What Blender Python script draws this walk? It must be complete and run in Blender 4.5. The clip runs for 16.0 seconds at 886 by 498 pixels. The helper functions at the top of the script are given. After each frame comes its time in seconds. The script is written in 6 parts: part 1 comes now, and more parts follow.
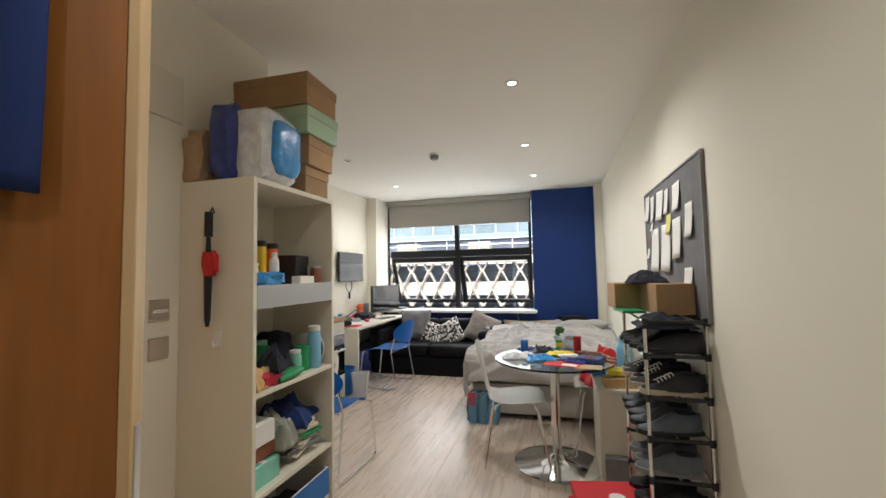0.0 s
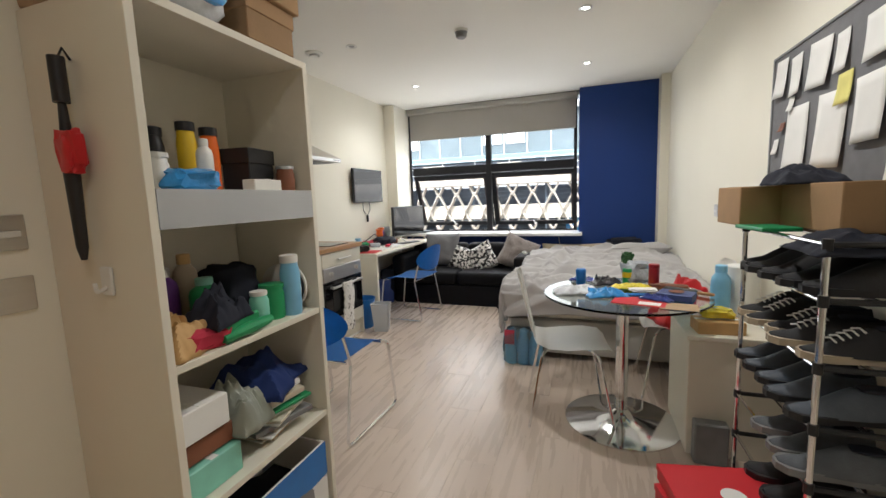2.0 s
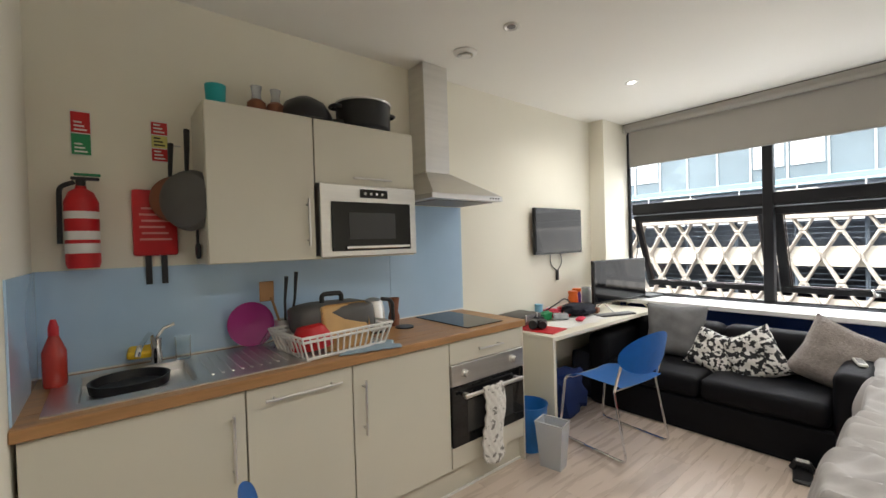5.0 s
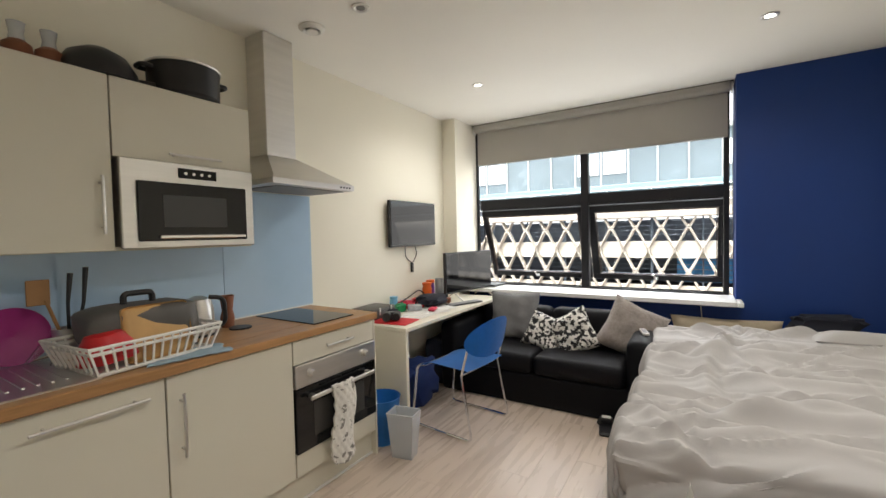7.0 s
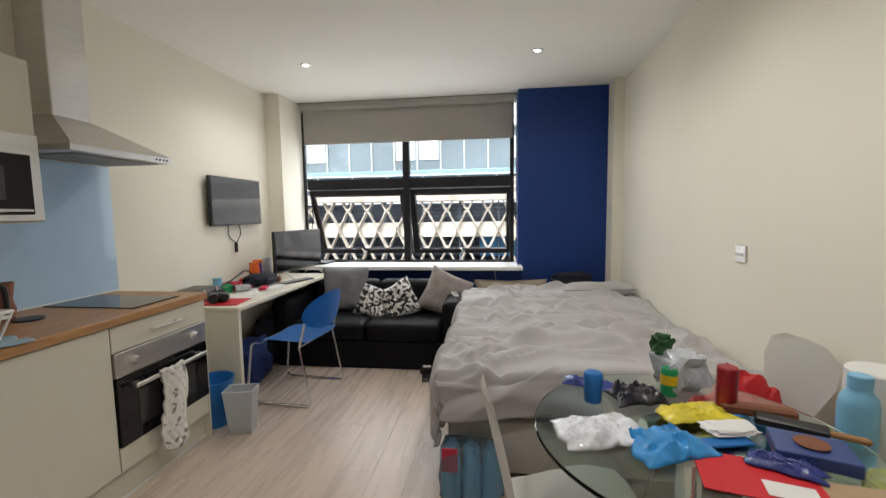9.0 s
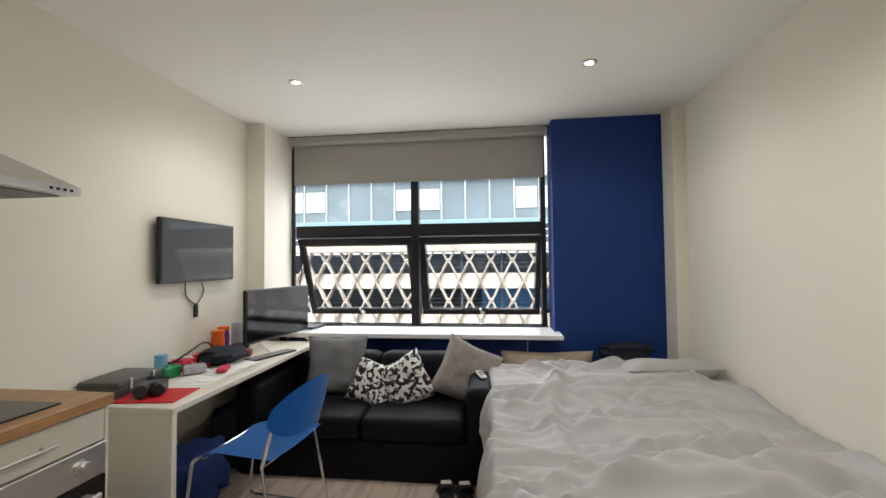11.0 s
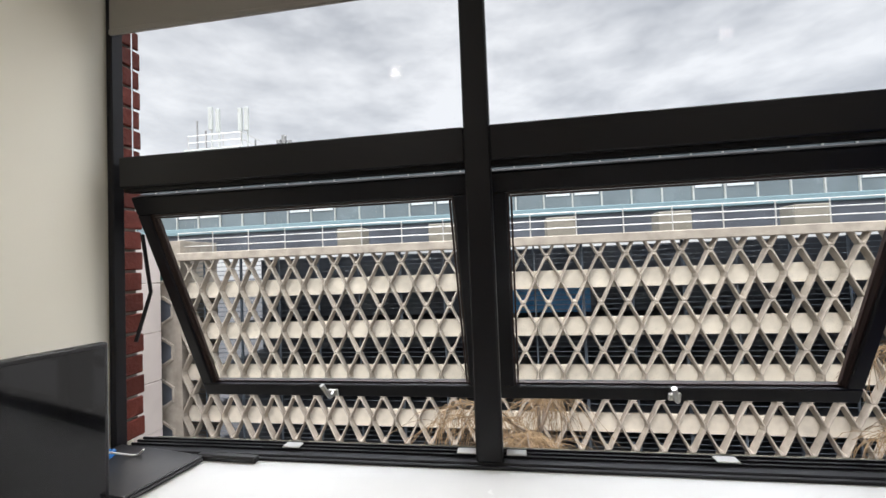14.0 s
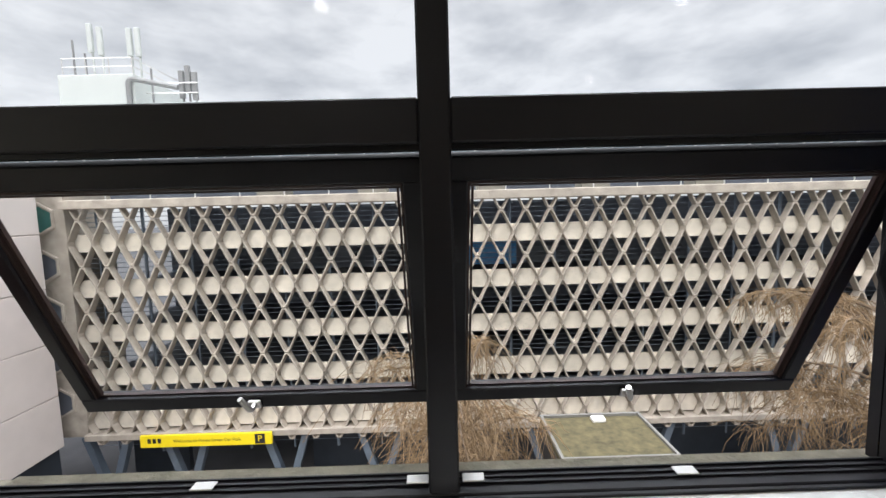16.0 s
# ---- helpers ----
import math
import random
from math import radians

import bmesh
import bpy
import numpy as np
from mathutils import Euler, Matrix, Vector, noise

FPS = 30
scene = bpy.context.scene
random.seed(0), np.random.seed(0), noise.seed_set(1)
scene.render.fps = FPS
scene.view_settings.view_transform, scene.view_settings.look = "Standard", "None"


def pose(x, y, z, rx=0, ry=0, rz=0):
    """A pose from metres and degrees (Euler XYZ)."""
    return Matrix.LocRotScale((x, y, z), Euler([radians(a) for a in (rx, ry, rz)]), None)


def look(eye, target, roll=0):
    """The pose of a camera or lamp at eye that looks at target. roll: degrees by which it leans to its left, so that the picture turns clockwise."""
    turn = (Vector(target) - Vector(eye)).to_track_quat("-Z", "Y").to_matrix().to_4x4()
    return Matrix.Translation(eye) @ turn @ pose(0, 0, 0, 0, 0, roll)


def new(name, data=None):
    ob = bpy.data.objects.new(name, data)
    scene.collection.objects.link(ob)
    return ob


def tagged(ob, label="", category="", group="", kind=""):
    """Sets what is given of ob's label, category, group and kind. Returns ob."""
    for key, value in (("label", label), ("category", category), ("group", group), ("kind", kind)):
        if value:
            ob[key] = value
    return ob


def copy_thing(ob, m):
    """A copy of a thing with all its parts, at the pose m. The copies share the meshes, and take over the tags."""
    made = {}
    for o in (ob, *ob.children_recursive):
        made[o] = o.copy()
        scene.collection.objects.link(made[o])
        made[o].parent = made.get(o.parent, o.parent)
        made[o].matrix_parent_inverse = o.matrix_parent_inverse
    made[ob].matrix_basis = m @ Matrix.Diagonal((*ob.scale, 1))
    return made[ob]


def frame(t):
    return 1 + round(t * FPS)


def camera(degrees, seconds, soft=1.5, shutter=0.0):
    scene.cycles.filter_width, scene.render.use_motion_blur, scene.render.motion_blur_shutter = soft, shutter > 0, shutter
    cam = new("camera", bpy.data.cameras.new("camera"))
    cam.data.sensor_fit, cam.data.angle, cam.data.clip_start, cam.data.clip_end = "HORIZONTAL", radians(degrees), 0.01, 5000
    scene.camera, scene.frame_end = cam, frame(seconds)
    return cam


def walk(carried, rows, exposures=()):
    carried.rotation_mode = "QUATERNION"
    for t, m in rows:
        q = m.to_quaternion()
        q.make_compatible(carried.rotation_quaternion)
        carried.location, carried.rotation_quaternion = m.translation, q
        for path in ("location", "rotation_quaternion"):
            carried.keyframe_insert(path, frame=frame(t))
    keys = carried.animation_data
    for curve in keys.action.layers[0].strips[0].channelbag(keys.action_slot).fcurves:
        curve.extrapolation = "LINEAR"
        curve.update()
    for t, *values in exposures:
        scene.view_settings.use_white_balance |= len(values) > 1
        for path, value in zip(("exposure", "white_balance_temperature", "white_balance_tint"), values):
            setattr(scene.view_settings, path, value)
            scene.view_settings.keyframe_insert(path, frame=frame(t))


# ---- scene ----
cam = camera(94.5, 16.0)
PATH = [
    (0, (1.427, 1.124, 1.365), (0.898, 3.049, 1.483), -1.1),
    (0.5, (1.444, 1.132, 1.369), (0.813, 3.027, 1.48), -1.3),
    (1, (1.39, 1.26, 1.302), (0.556, 3.072, 1.153), -1.7),
    (1.5, (1.254, 1.539, 1.278), (0.367, 3.317, 1.044), -2.1),
    (2, (1.204, 1.836, 1.284), (0.54, 3.706, 1.04), -2.05),
    (2.5, (1.154, 2.158, 1.293), (0.639, 4.076, 1.062), -1.3),
    (3, (1.036, 2.492, 1.287), (0.566, 4.424, 1.057), -1.25),
    (3.5, (0.977, 2.766, 1.311), (0.274, 4.624, 1.074), -1.7),
    (4, (0.907, 3.034, 1.343), (-0.229, 4.668, 1.149), -1.6),
    (4.2, (0.885, 3.092, 1.356), (-0.391, 4.623, 1.188), -1.8),
    (6.3, (0.778, 3.429, 1.429), (-0.85, 4.588, 1.49), -0.8),
    (6.5, (0.799, 3.435, 1.407), (-0.695, 4.765, 1.43), -1.1),
    (7, (0.83, 3.364, 1.373), (-0.222, 5.063, 1.302), -1.3),
    (7.5, (0.817, 3.197, 1.33), (0.16, 5.076, 1.142), -1.9),
    (8, (0.861, 3.045, 1.338), (0.482, 4.992, 1.087), -2.6),
    (10.3, (0.784, 3.271, 1.371), (0.565, 5.259, 1.368), -0.2),
    (10.5, (0.727, 3.415, 1.373), (0.446, 5.395, 1.39), -0.2),
    (11, (0.585, 3.87, 1.384), (0.349, 5.855, 1.45), -0.6),
    (11.5, (0.411, 4.292, 1.356), (0.204, 6.281, 1.351), -1.4),
    (12, (0.302, 4.834, 1.346), (-0.029, 6.804, 1.449), -0.4),
    (12.5, (0.21, 5.311, 1.344), (-0.124, 7.282, 1.377), -1.0),
    (13, (0.117, 5.785, 1.35), (-0.426, 7.71, 1.369), -1.7),
    (13.5, (0.004, 6.195, 1.364), (-0.203, 8.179, 1.509), -2.9),
    (14, (-0.05, 6.476, 1.364), (-0.362, 8.451, 1.43), -2.2),
    (14.5, (-0.115, 6.66, 1.418), (-0.408, 8.617, 1.126), -2.5),
    (15, (-0.109, 6.694, 1.477), (-0.28, 8.656, 1.129), -3.2),
    (15.5, (-0.143, 6.695, 1.505), (-0.256, 8.667, 1.191), -3.1),
    (16, (-0.122, 6.687, 1.495), (-0.1, 8.678, 1.307), -1.5),
]
walk(cam, [(t, look(eye, target, roll)) for t, eye, target, roll in PATH],
     exposures=[(0.0, 1.5, 6250, 10), (2.0, 1.45, 6200, 10), (3.5, 1.35, 6050, 10), (6.0, 1.5, 6500, 10), (7.0, 1.4, 6500, 10), (8.0, 1.2, 6350, 10),
                (11.0, 1.08, 6250, 10), (12.0, 0.95, 6450, 10), (13.0, 0.55, 6450, 10), (14.0, 0.12, 6500, 12), (15.0, 0.05, 6400, 12), (16.0, 0.05, 6450, 12)])

# ---- world, sun and lamps ----
LX, RX, H = -1.49, 2.08, 2.59          # side walls and ceiling
PIER_Y, BLUE_Y, PANE_Y, OUT_Y = 7.14, 7.40, 7.635, 7.80
WX0, WX1, SILL = -1.33, 1.07, 0.80     # window opening
world = bpy.data.worlds.new("overcast_sky")
scene.world = world
world.use_nodes = True
nt = world.node_tree
sky = nt.nodes.new("ShaderNodeTexSky")
sky.sky_type, sky.sun_disc = "NISHITA", False
sky.sun_elevation, sky.sun_rotation = radians(38), radians(200)
coord = nt.nodes.new("ShaderNodeTexCoord")
stretch = nt.nodes.new("ShaderNodeMapping")
stretch.inputs["Scale"].default_value = (1.0, 1.0, 2.6)
cloud = nt.nodes.new("ShaderNodeTexNoise")
cloud.inputs["Scale"].default_value, cloud.inputs["Detail"].default_value = 4.6, 9.0
cloud.inputs["Roughness"].default_value = 0.55
ramp = nt.nodes.new("ShaderNodeValToRGB")
ramp.color_ramp.elements[0].position, ramp.color_ramp.elements[0].color = 0.30, (3.3, 3.45, 3.7, 1)
ramp.color_ramp.elements[1].position, ramp.color_ramp.elements[1].color = 0.62, (5.9, 6.0, 6.15, 1)
mixer = nt.nodes.new("ShaderNodeMix")
mixer.data_type = "RGBA"
mixer.inputs[0].default_value = 0.92
nt.links.new(coord.outputs["Generated"], stretch.inputs["Vector"])
nt.links.new(stretch.outputs["Vector"], cloud.inputs["Vector"])
nt.links.new(cloud.outputs["Fac"], ramp.inputs["Fac"])
nt.links.new(sky.outputs["Color"], mixer.inputs[6])
nt.links.new(ramp.outputs["Color"], mixer.inputs[7])
split = nt.nodes.new("ShaderNodeSeparateXYZ")
lift = nt.nodes.new("ShaderNodeMapRange")       # an overcast sky is about three times brighter overhead
lift.inputs["From Min"].default_value, lift.inputs["From Max"].default_value = 0.55, 1.0
lift.inputs["To Min"].default_value, lift.inputs["To Max"].default_value = 1.0, 10.0
scale_up = nt.nodes.new("ShaderNodeVectorMath")
scale_up.operation = "SCALE"
nt.links.new(coord.outputs["Generated"], split.inputs[0])
nt.links.new(split.outputs["Z"], lift.inputs["Value"])
nt.links.new(mixer.outputs[2], scale_up.inputs[0])
nt.links.new(lift.outputs[0], scale_up.inputs["Scale"])
nt.links.new(scale_up.outputs[0], nt.nodes["Background"].inputs["Color"])
nt.nodes["Background"].inputs["Strength"].default_value = 0.15
sun_data = bpy.data.lights.new("sun", "SUN")
sun_data.energy, sun_data.angle, sun_data.color = 1.5, radians(25), (1.0, 0.97, 0.92)
sun = new("sun", sun_data)
sun.matrix_world = look((0, 0, 30), (6, 22, 8))
day_data = bpy.data.lights.new("window_daylight", "AREA")      # added lamp in the window opening, tops up the sky's light indoors
day_data.shape, day_data.size, day_data.size_y, day_data.energy, day_data.color = "RECTANGLE", 2.25, 1.25, 7, (1.0, 0.985, 0.95)
day = new("window_daylight", day_data)
day.matrix_world = look((-0.13, 7.585, 1.48), (-0.13, 4.0, 1.38))
LAMPS = [(1.19, 3.75, 22), (1.18, 5.1, 13), (-0.69, 6.42, 13), (1.19, 6.41, 8), (1.15, 1.6, 8), (1.1, 0.3, 6), (-0.85, 1.7, 26)]
for lx, ly, watts in LAMPS:
    d = bpy.data.lights.new("downlight_bulb", "SPOT")
    d.energy, d.spot_size, d.spot_blend, d.shadow_soft_size, d.color = watts, radians(160), 0.85, 0.035, (1.0, 0.955, 0.885)
    o = new("downlight_bulb", d)
    o.matrix_world = look((lx, ly, H - 0.03), (lx, ly, 0))


# ---- materials ----
def mat(name, col, rough=0.5, metal=0.0, var=0.08, scale=6.0, bump=0.04, bscale=90.0, coat=0.0, trans=0.0,
        emit=0.0, rnd=0.0, stretch=(1, 1, 1), alpha=1.0, sheen=0.0, ior=1.45, blend=None):
    m = bpy.data.materials.new(name)
    m.use_nodes = True
    t = m.node_tree
    b = t.nodes["Principled BSDF"]
    b.inputs["Roughness"].default_value, b.inputs["Metallic"].default_value = rough, metal
    b.inputs["Coat Weight"].default_value, b.inputs["Transmission Weight"].default_value = coat, trans
    b.inputs["IOR"].default_value, b.inputs["Sheen Weight"].default_value = ior, sheen
    b.inputs["Alpha"].default_value = alpha
    col = (*col, 1)
    b.inputs["Base Color"].default_value = col
    if emit:
        b.inputs["Emission Color"].default_value, b.inputs["Emission Strength"].default_value = col, emit
    if var or bump or rnd or blend:
        tc = t.nodes.new("ShaderNodeTexCoord")
        mp = t.nodes.new("ShaderNodeMapping")
        mp.inputs["Scale"].default_value = stretch
        t.links.new(tc.outputs["Object"], mp.inputs["Vector"])
        n1 = t.nodes.new("ShaderNodeTexNoise")
        n1.inputs["Scale"].default_value, n1.inputs["Detail"].default_value = scale, 6
        n2 = t.nodes.new("ShaderNodeTexNoise")
        n2.inputs["Scale"].default_value, n2.inputs["Detail"].default_value = bscale, 3
        vec = mp.outputs["Vector"]
        if rnd:
            oi = t.nodes.new("ShaderNodeObjectInfo")
            add = t.nodes.new("ShaderNodeVectorMath")
            add.operation = "MULTIPLY_ADD"
            comb = t.nodes.new("ShaderNodeCombineXYZ")
            for k in range(3):
                t.links.new(oi.outputs["Random"], comb.inputs[k])
            add.inputs[1].default_value = (37, 53, 71)
            t.links.new(comb.outputs[0], add.inputs[0])
            t.links.new(vec, add.inputs[2])
            vec = add.outputs[0]
        t.links.new(vec, n1.inputs["Vector"])
        t.links.new(vec, n2.inputs["Vector"])
        hsv = t.nodes.new("ShaderNodeHueSaturation")
        hsv.inputs["Color"].default_value = col
        if blend:
            r = t.nodes.new("ShaderNodeValToRGB")
            r.color_ramp.elements[0].position, r.color_ramp.elements[1].position = blend[1], blend[2]
            r.color_ramp.elements[0].color, r.color_ramp.elements[1].color = col, (*blend[0], 1)
            t.links.new(n1.outputs["Fac"], r.inputs["Fac"])
            t.links.new(r.outputs["Color"], hsv.inputs["Color"])
        m1 = t.nodes.new("ShaderNodeMapRange")
        m1.inputs["From Min"].default_value, m1.inputs["From Max"].default_value = 0.25, 0.75
        m1.inputs["To Min"].default_value, m1.inputs["To Max"].default_value = 1 - var, 1 + var
        t.links.new((n2 if blend else n1).outputs["Fac"], m1.inputs["Value"])
        val = m1.outputs[0]
        if rnd:
            m2 = t.nodes.new("ShaderNodeMapRange")
            m2.inputs["To Min"].default_value, m2.inputs["To Max"].default_value = 1 - rnd, 1 + rnd
            t.links.new(oi.outputs["Random"], m2.inputs["Value"])
            mul = t.nodes.new("ShaderNodeMath")
            mul.operation = "MULTIPLY"
            t.links.new(val, mul.inputs[0])
            t.links.new(m2.outputs[0], mul.inputs[1])
            val = mul.outputs[0]
        t.links.new(val, hsv.inputs["Value"])
        t.links.new(hsv.outputs["Color"], b.inputs["Base Color"])
        m3 = t.nodes.new("ShaderNodeMapRange")
        m3.inputs["To Min"].default_value, m3.inputs["To Max"].default_value = max(0, rough - 0.08), min(1, rough + 0.08)
        t.links.new(n1.outputs["Fac"], m3.inputs["Value"])
        t.links.new(m3.outputs[0], b.inputs["Roughness"])
        if bump:
            bp = t.nodes.new("ShaderNodeBump")
            bp.inputs["Strength"].default_value, bp.inputs["Distance"].default_value = bump, 0.01
            t.links.new(n2.outputs["Fac"], bp.inputs["Height"])
            t.links.new(bp.outputs["Normal"], b.inputs["Normal"])
    return m


WALL = mat("cream_wall_paint", (0.85, 0.815, 0.70), 0.75, var=0.025, scale=1.3, bump=0.03, bscale=160)
CEIL = mat("white_ceiling_paint", (0.89, 0.87, 0.81), 0.85, var=0.02, scale=1.1, bump=0.03, bscale=150)
BLUE = mat("navy_wall_paint", (0.003, 0.034, 0.19), 0.55, var=0.06, scale=2.0, bump=0.03, bscale=150)
SILLW = mat("white_gloss_sill", (0.80, 0.80, 0.79), 0.25, var=0.04, scale=5, bump=0.01)
FLOOR = mat("laminate_plank", (0.57, 0.47, 0.39), 0.28, var=0.055, scale=3.5, bump=0.008, bscale=40, rnd=0.04, stretch=(7, 0.6, 1))
GAP = mat("floor_joint", (0.45, 0.37, 0.315), 0.8, var=0.1)
FRAMEM = mat("dark_aluminium", (0.007, 0.007, 0.010), 0.5, 0.0, var=0.12, bump=0.01)
FRAMEOUT = mat("brown_aluminium", (0.045, 0.026, 0.022), 0.45, 0.1, var=0.12, bump=0.01)
STEEL = mat("brushed_steel", (0.70, 0.685, 0.66), 0.36, 1.0, var=0.06, scale=3, bump=0.015, bscale=200, stretch=(1, 1, 14))
CHROME = mat("chrome", (0.78, 0.78, 0.79), 0.10, 1.0, var=0.02, bump=0)
CREAM = mat("cream_cabinet_front", (0.66, 0.63, 0.53), 0.32, var=0.02, scale=2, bump=0.006, coat=0.1)
CARCASS = mat("cream_carcass", (0.62, 0.59, 0.50), 0.45, var=0.03, scale=3, bump=0.01)
WORKTOP = mat("oak_worktop", (0.40, 0.215, 0.09), 0.38, var=0.25, scale=7, bump=0.03, bscale=60, stretch=(6, 0.7, 6))
SPLASH = mat("pale_blue_glass_splashback", (0.45, 0.62, 0.80), 0.12, var=0.02, bump=0, coat=0.5)
BLACKG = mat("black_glass", (0.006, 0.006, 0.007), 0.06, var=0.0, bump=0, ior=1.42)
BLACKP = mat("black_plastic", (0.018, 0.018, 0.02), 0.42, var=0.15, bump=0.03)
WHITEP = mat("white_plastic", (0.78, 0.77, 0.73), 0.35, var=0.03, bump=0.01)
WHITEF = mat("white_furniture_board", (0.77, 0.725, 0.61), 0.38, var=0.03, scale=3, bump=0.01)
OAKDOOR = mat("orange_oak_door_veneer", (0.33, 0.125, 0.028), 0.42, var=0.2, scale=5, bump=0.02, bscale=50, stretch=(5, 5, 0.5))
DOORLIP = mat("pale_door_lipping", (0.66, 0.47, 0.25), 0.5, var=0.12, scale=6, stretch=(4, 4, 0.5))
BLUEFAB = mat("bright_blue_upholstery", (0.008, 0.18, 0.56), 0.85, var=0.08, scale=20, bump=0.18, bscale=420, sheen=0.2)
LEATHER = mat("black_leather", (0.004, 0.004, 0.006), 0.6, var=0.2, scale=7, bump=0.15, bscale=140, ior=1.28)
DUVET = mat("pale_grey_cotton", (0.47, 0.455, 0.45), 0.9, var=0.05, scale=6, bump=0.12, bscale=340, sheen=0.15)
DIVAN = mat("light_grey_divan_fabric", (0.50, 0.48, 0.44), 0.9, var=0.05, scale=12, bump=0.15, bscale=400)
GREYFAB = mat("grey_ribbed_fabric", (0.20, 0.20, 0.21), 0.9, var=0.1, scale=30, bump=0.3, bscale=260)
FUR = mat("taupe_fur", (0.34, 0.30, 0.28), 0.95, var=0.2, scale=40, bump=0.8, bscale=120, sheen=0.4)
PATTERN = mat("black_white_print_fabric", (0.02, 0.02, 0.022), 0.85, var=0.05, scale=30, bump=0.15, bscale=300, blend=((0.75, 0.73, 0.70), 0.49, 0.51))
MITT = mat("quilted_cotton_print", (0.72, 0.70, 0.66), 0.9, var=0.08, scale=30, bump=0.3, bscale=60, blend=((0.25, 0.24, 0.22), 0.57, 0.60))
CARD = mat("brown_cardboard", (0.40, 0.25, 0.13), 0.8, var=0.10, scale=9, bump=0.06, bscale=120, rnd=0.12)
MINT = mat("mint_card", (0.45, 0.62, 0.44), 0.7, var=0.05, bump=0.02)
REDCARD = mat("red_card", (0.62, 0.022, 0.032), 0.5, var=0.06, bump=0.02)
PAPER = mat("white_paper", (0.80, 0.79, 0.76), 0.75, var=0.03, scale=9, bump=0.02)
BOARD = mat("grey_pinboard_felt", (0.19, 0.19, 0.20), 0.92, var=0.10, scale=20, bump=0.2, bscale=500)
GLASS = mat("clear_glass", (0.95, 0.98, 0.97), 0.0, var=0, bump=0, trans=1.0, ior=1.45)
WGLASS = mat("window_glass", (0.97, 0.985, 0.98), 0.0, var=0, bump=0, trans=1.0, ior=1.15)
TGLASS = mat("green_tinted_table_glass", (0.80, 0.94, 0.89), 0.01, var=0, bump=0, trans=1.0, ior=1.5)
CLEARP = mat("translucent_plastic", (0.82, 0.85, 0.88), 0.22, var=0.02, bump=0.02, trans=0.55)
LAMPM = mat("lit_lamp_lens", (1.0, 0.93, 0.82), 0.4, var=0, bump=0, emit=5)
BLIND = mat("grey_roller_blind", (0.44, 0.42, 0.39), 0.9, var=0.03, scale=3, bump=0.06, bscale=500)
DARKSHOE = mat("black_shoe_fabric", (0.028, 0.028, 0.031), 0.75, var=0.25, scale=20, bump=0.25, bscale=300)
GREYSHOE = mat("grey_shoe_fabric", (0.12, 0.13, 0.145), 0.8, var=0.25, scale=20, bump=0.25, bscale=300)
NAVYSHOE = mat("slate_shoe_leather", (0.08, 0.095, 0.12), 0.5, var=0.2, scale=20, bump=0.1)


def plain(name, col, rough=0.5, **k):
    return mat(name, col, rough, var=0.10, scale=14, bump=0.04, bscale=150, **k)


C = {k: plain(k, v[0], v[1]) for k, v in dict(
    red_plastic=((0.55, 0.015, 0.02), 0.4), dark_red_paint=((0.30, 0.012, 0.022), 0.35), orange_plastic=((0.75, 0.14, 0.012), 0.4), yellow_plastic=((0.75, 0.50, 0.02), 0.45),
    green_plastic=((0.02, 0.28, 0.10), 0.4), teal_plastic=((0.02, 0.38, 0.40), 0.4), blue_plastic=((0.02, 0.16, 0.48), 0.4),
    sky_plastic=((0.22, 0.50, 0.72), 0.4), purple_plastic=((0.12, 0.03, 0.22), 0.45), magenta_plastic=((0.32, 0.01, 0.17), 0.4),
    brown_clay=((0.22, 0.08, 0.04), 0.6), dark_cloth=((0.015, 0.017, 0.028), 0.9), navy_cloth=((0.012, 0.03, 0.13), 0.9),
    beige_cloth=((0.45, 0.38, 0.28), 0.9), kraft_paper=((0.46, 0.33, 0.20), 0.8), grey_plastic=((0.22, 0.22, 0.22), 0.5),
    wood_utensil=((0.36, 0.19, 0.08), 0.6), rose_cloth=((0.55, 0.04, 0.08), 0.85), mint_plastic=((0.25, 0.60, 0.48), 0.4),
    pan_grey=((0.10, 0.095, 0.09), 0.5), dark_pan=((0.012, 0.012, 0.013), 0.35), tan_board=((0.58, 0.36, 0.15), 0.6)).items()}
FILMS = {k: mat(k + "_film", v, 0.18, var=0.25, scale=22, bump=0.5, bscale=35, coat=0.4) for k, v in dict(
    blue=(0.04, 0.28, 0.66), white=(0.74, 0.76, 0.80), navy=(0.03, 0.05, 0.24), yellow=(0.72, 0.60, 0.04), silver=(0.45, 0.48, 0.52), black=(0.02, 0.02, 0.03)).items()}


# ---- mesh helpers ----
def box(bm, x0, y0, z0, x1, y1, z1, bev=0.0, seg=1):
    m = Matrix.Translation(((x0 + x1) / 2, (y0 + y1) / 2, (z0 + z1) / 2)) @ Matrix.Diagonal((abs(x1 - x0), abs(y1 - y0), abs(z1 - z0), 1))
    vs = bmesh.ops.create_cube(bm, size=1, matrix=m)["verts"]
    if bev:
        es = list({e for v in vs for e in v.link_edges})
        bmesh.ops.bevel(bm, geom=es, offset=bev, segments=seg, affect="EDGES", profile=0.5)
    return bm


def cyl(bm, a, b, r, n=14, r2=None):
    a, b = Vector(a), Vector(b)
    d = b - a
    m = Matrix.Translation((a + b) / 2) @ d.to_track_quat("Z", "Y").to_matrix().to_4x4()
    bmesh.ops.create_cone(bm, cap_ends=True, segments=n, radius1=r, radius2=r if r2 is None else r2, depth=d.length, matrix=m)
    return bm


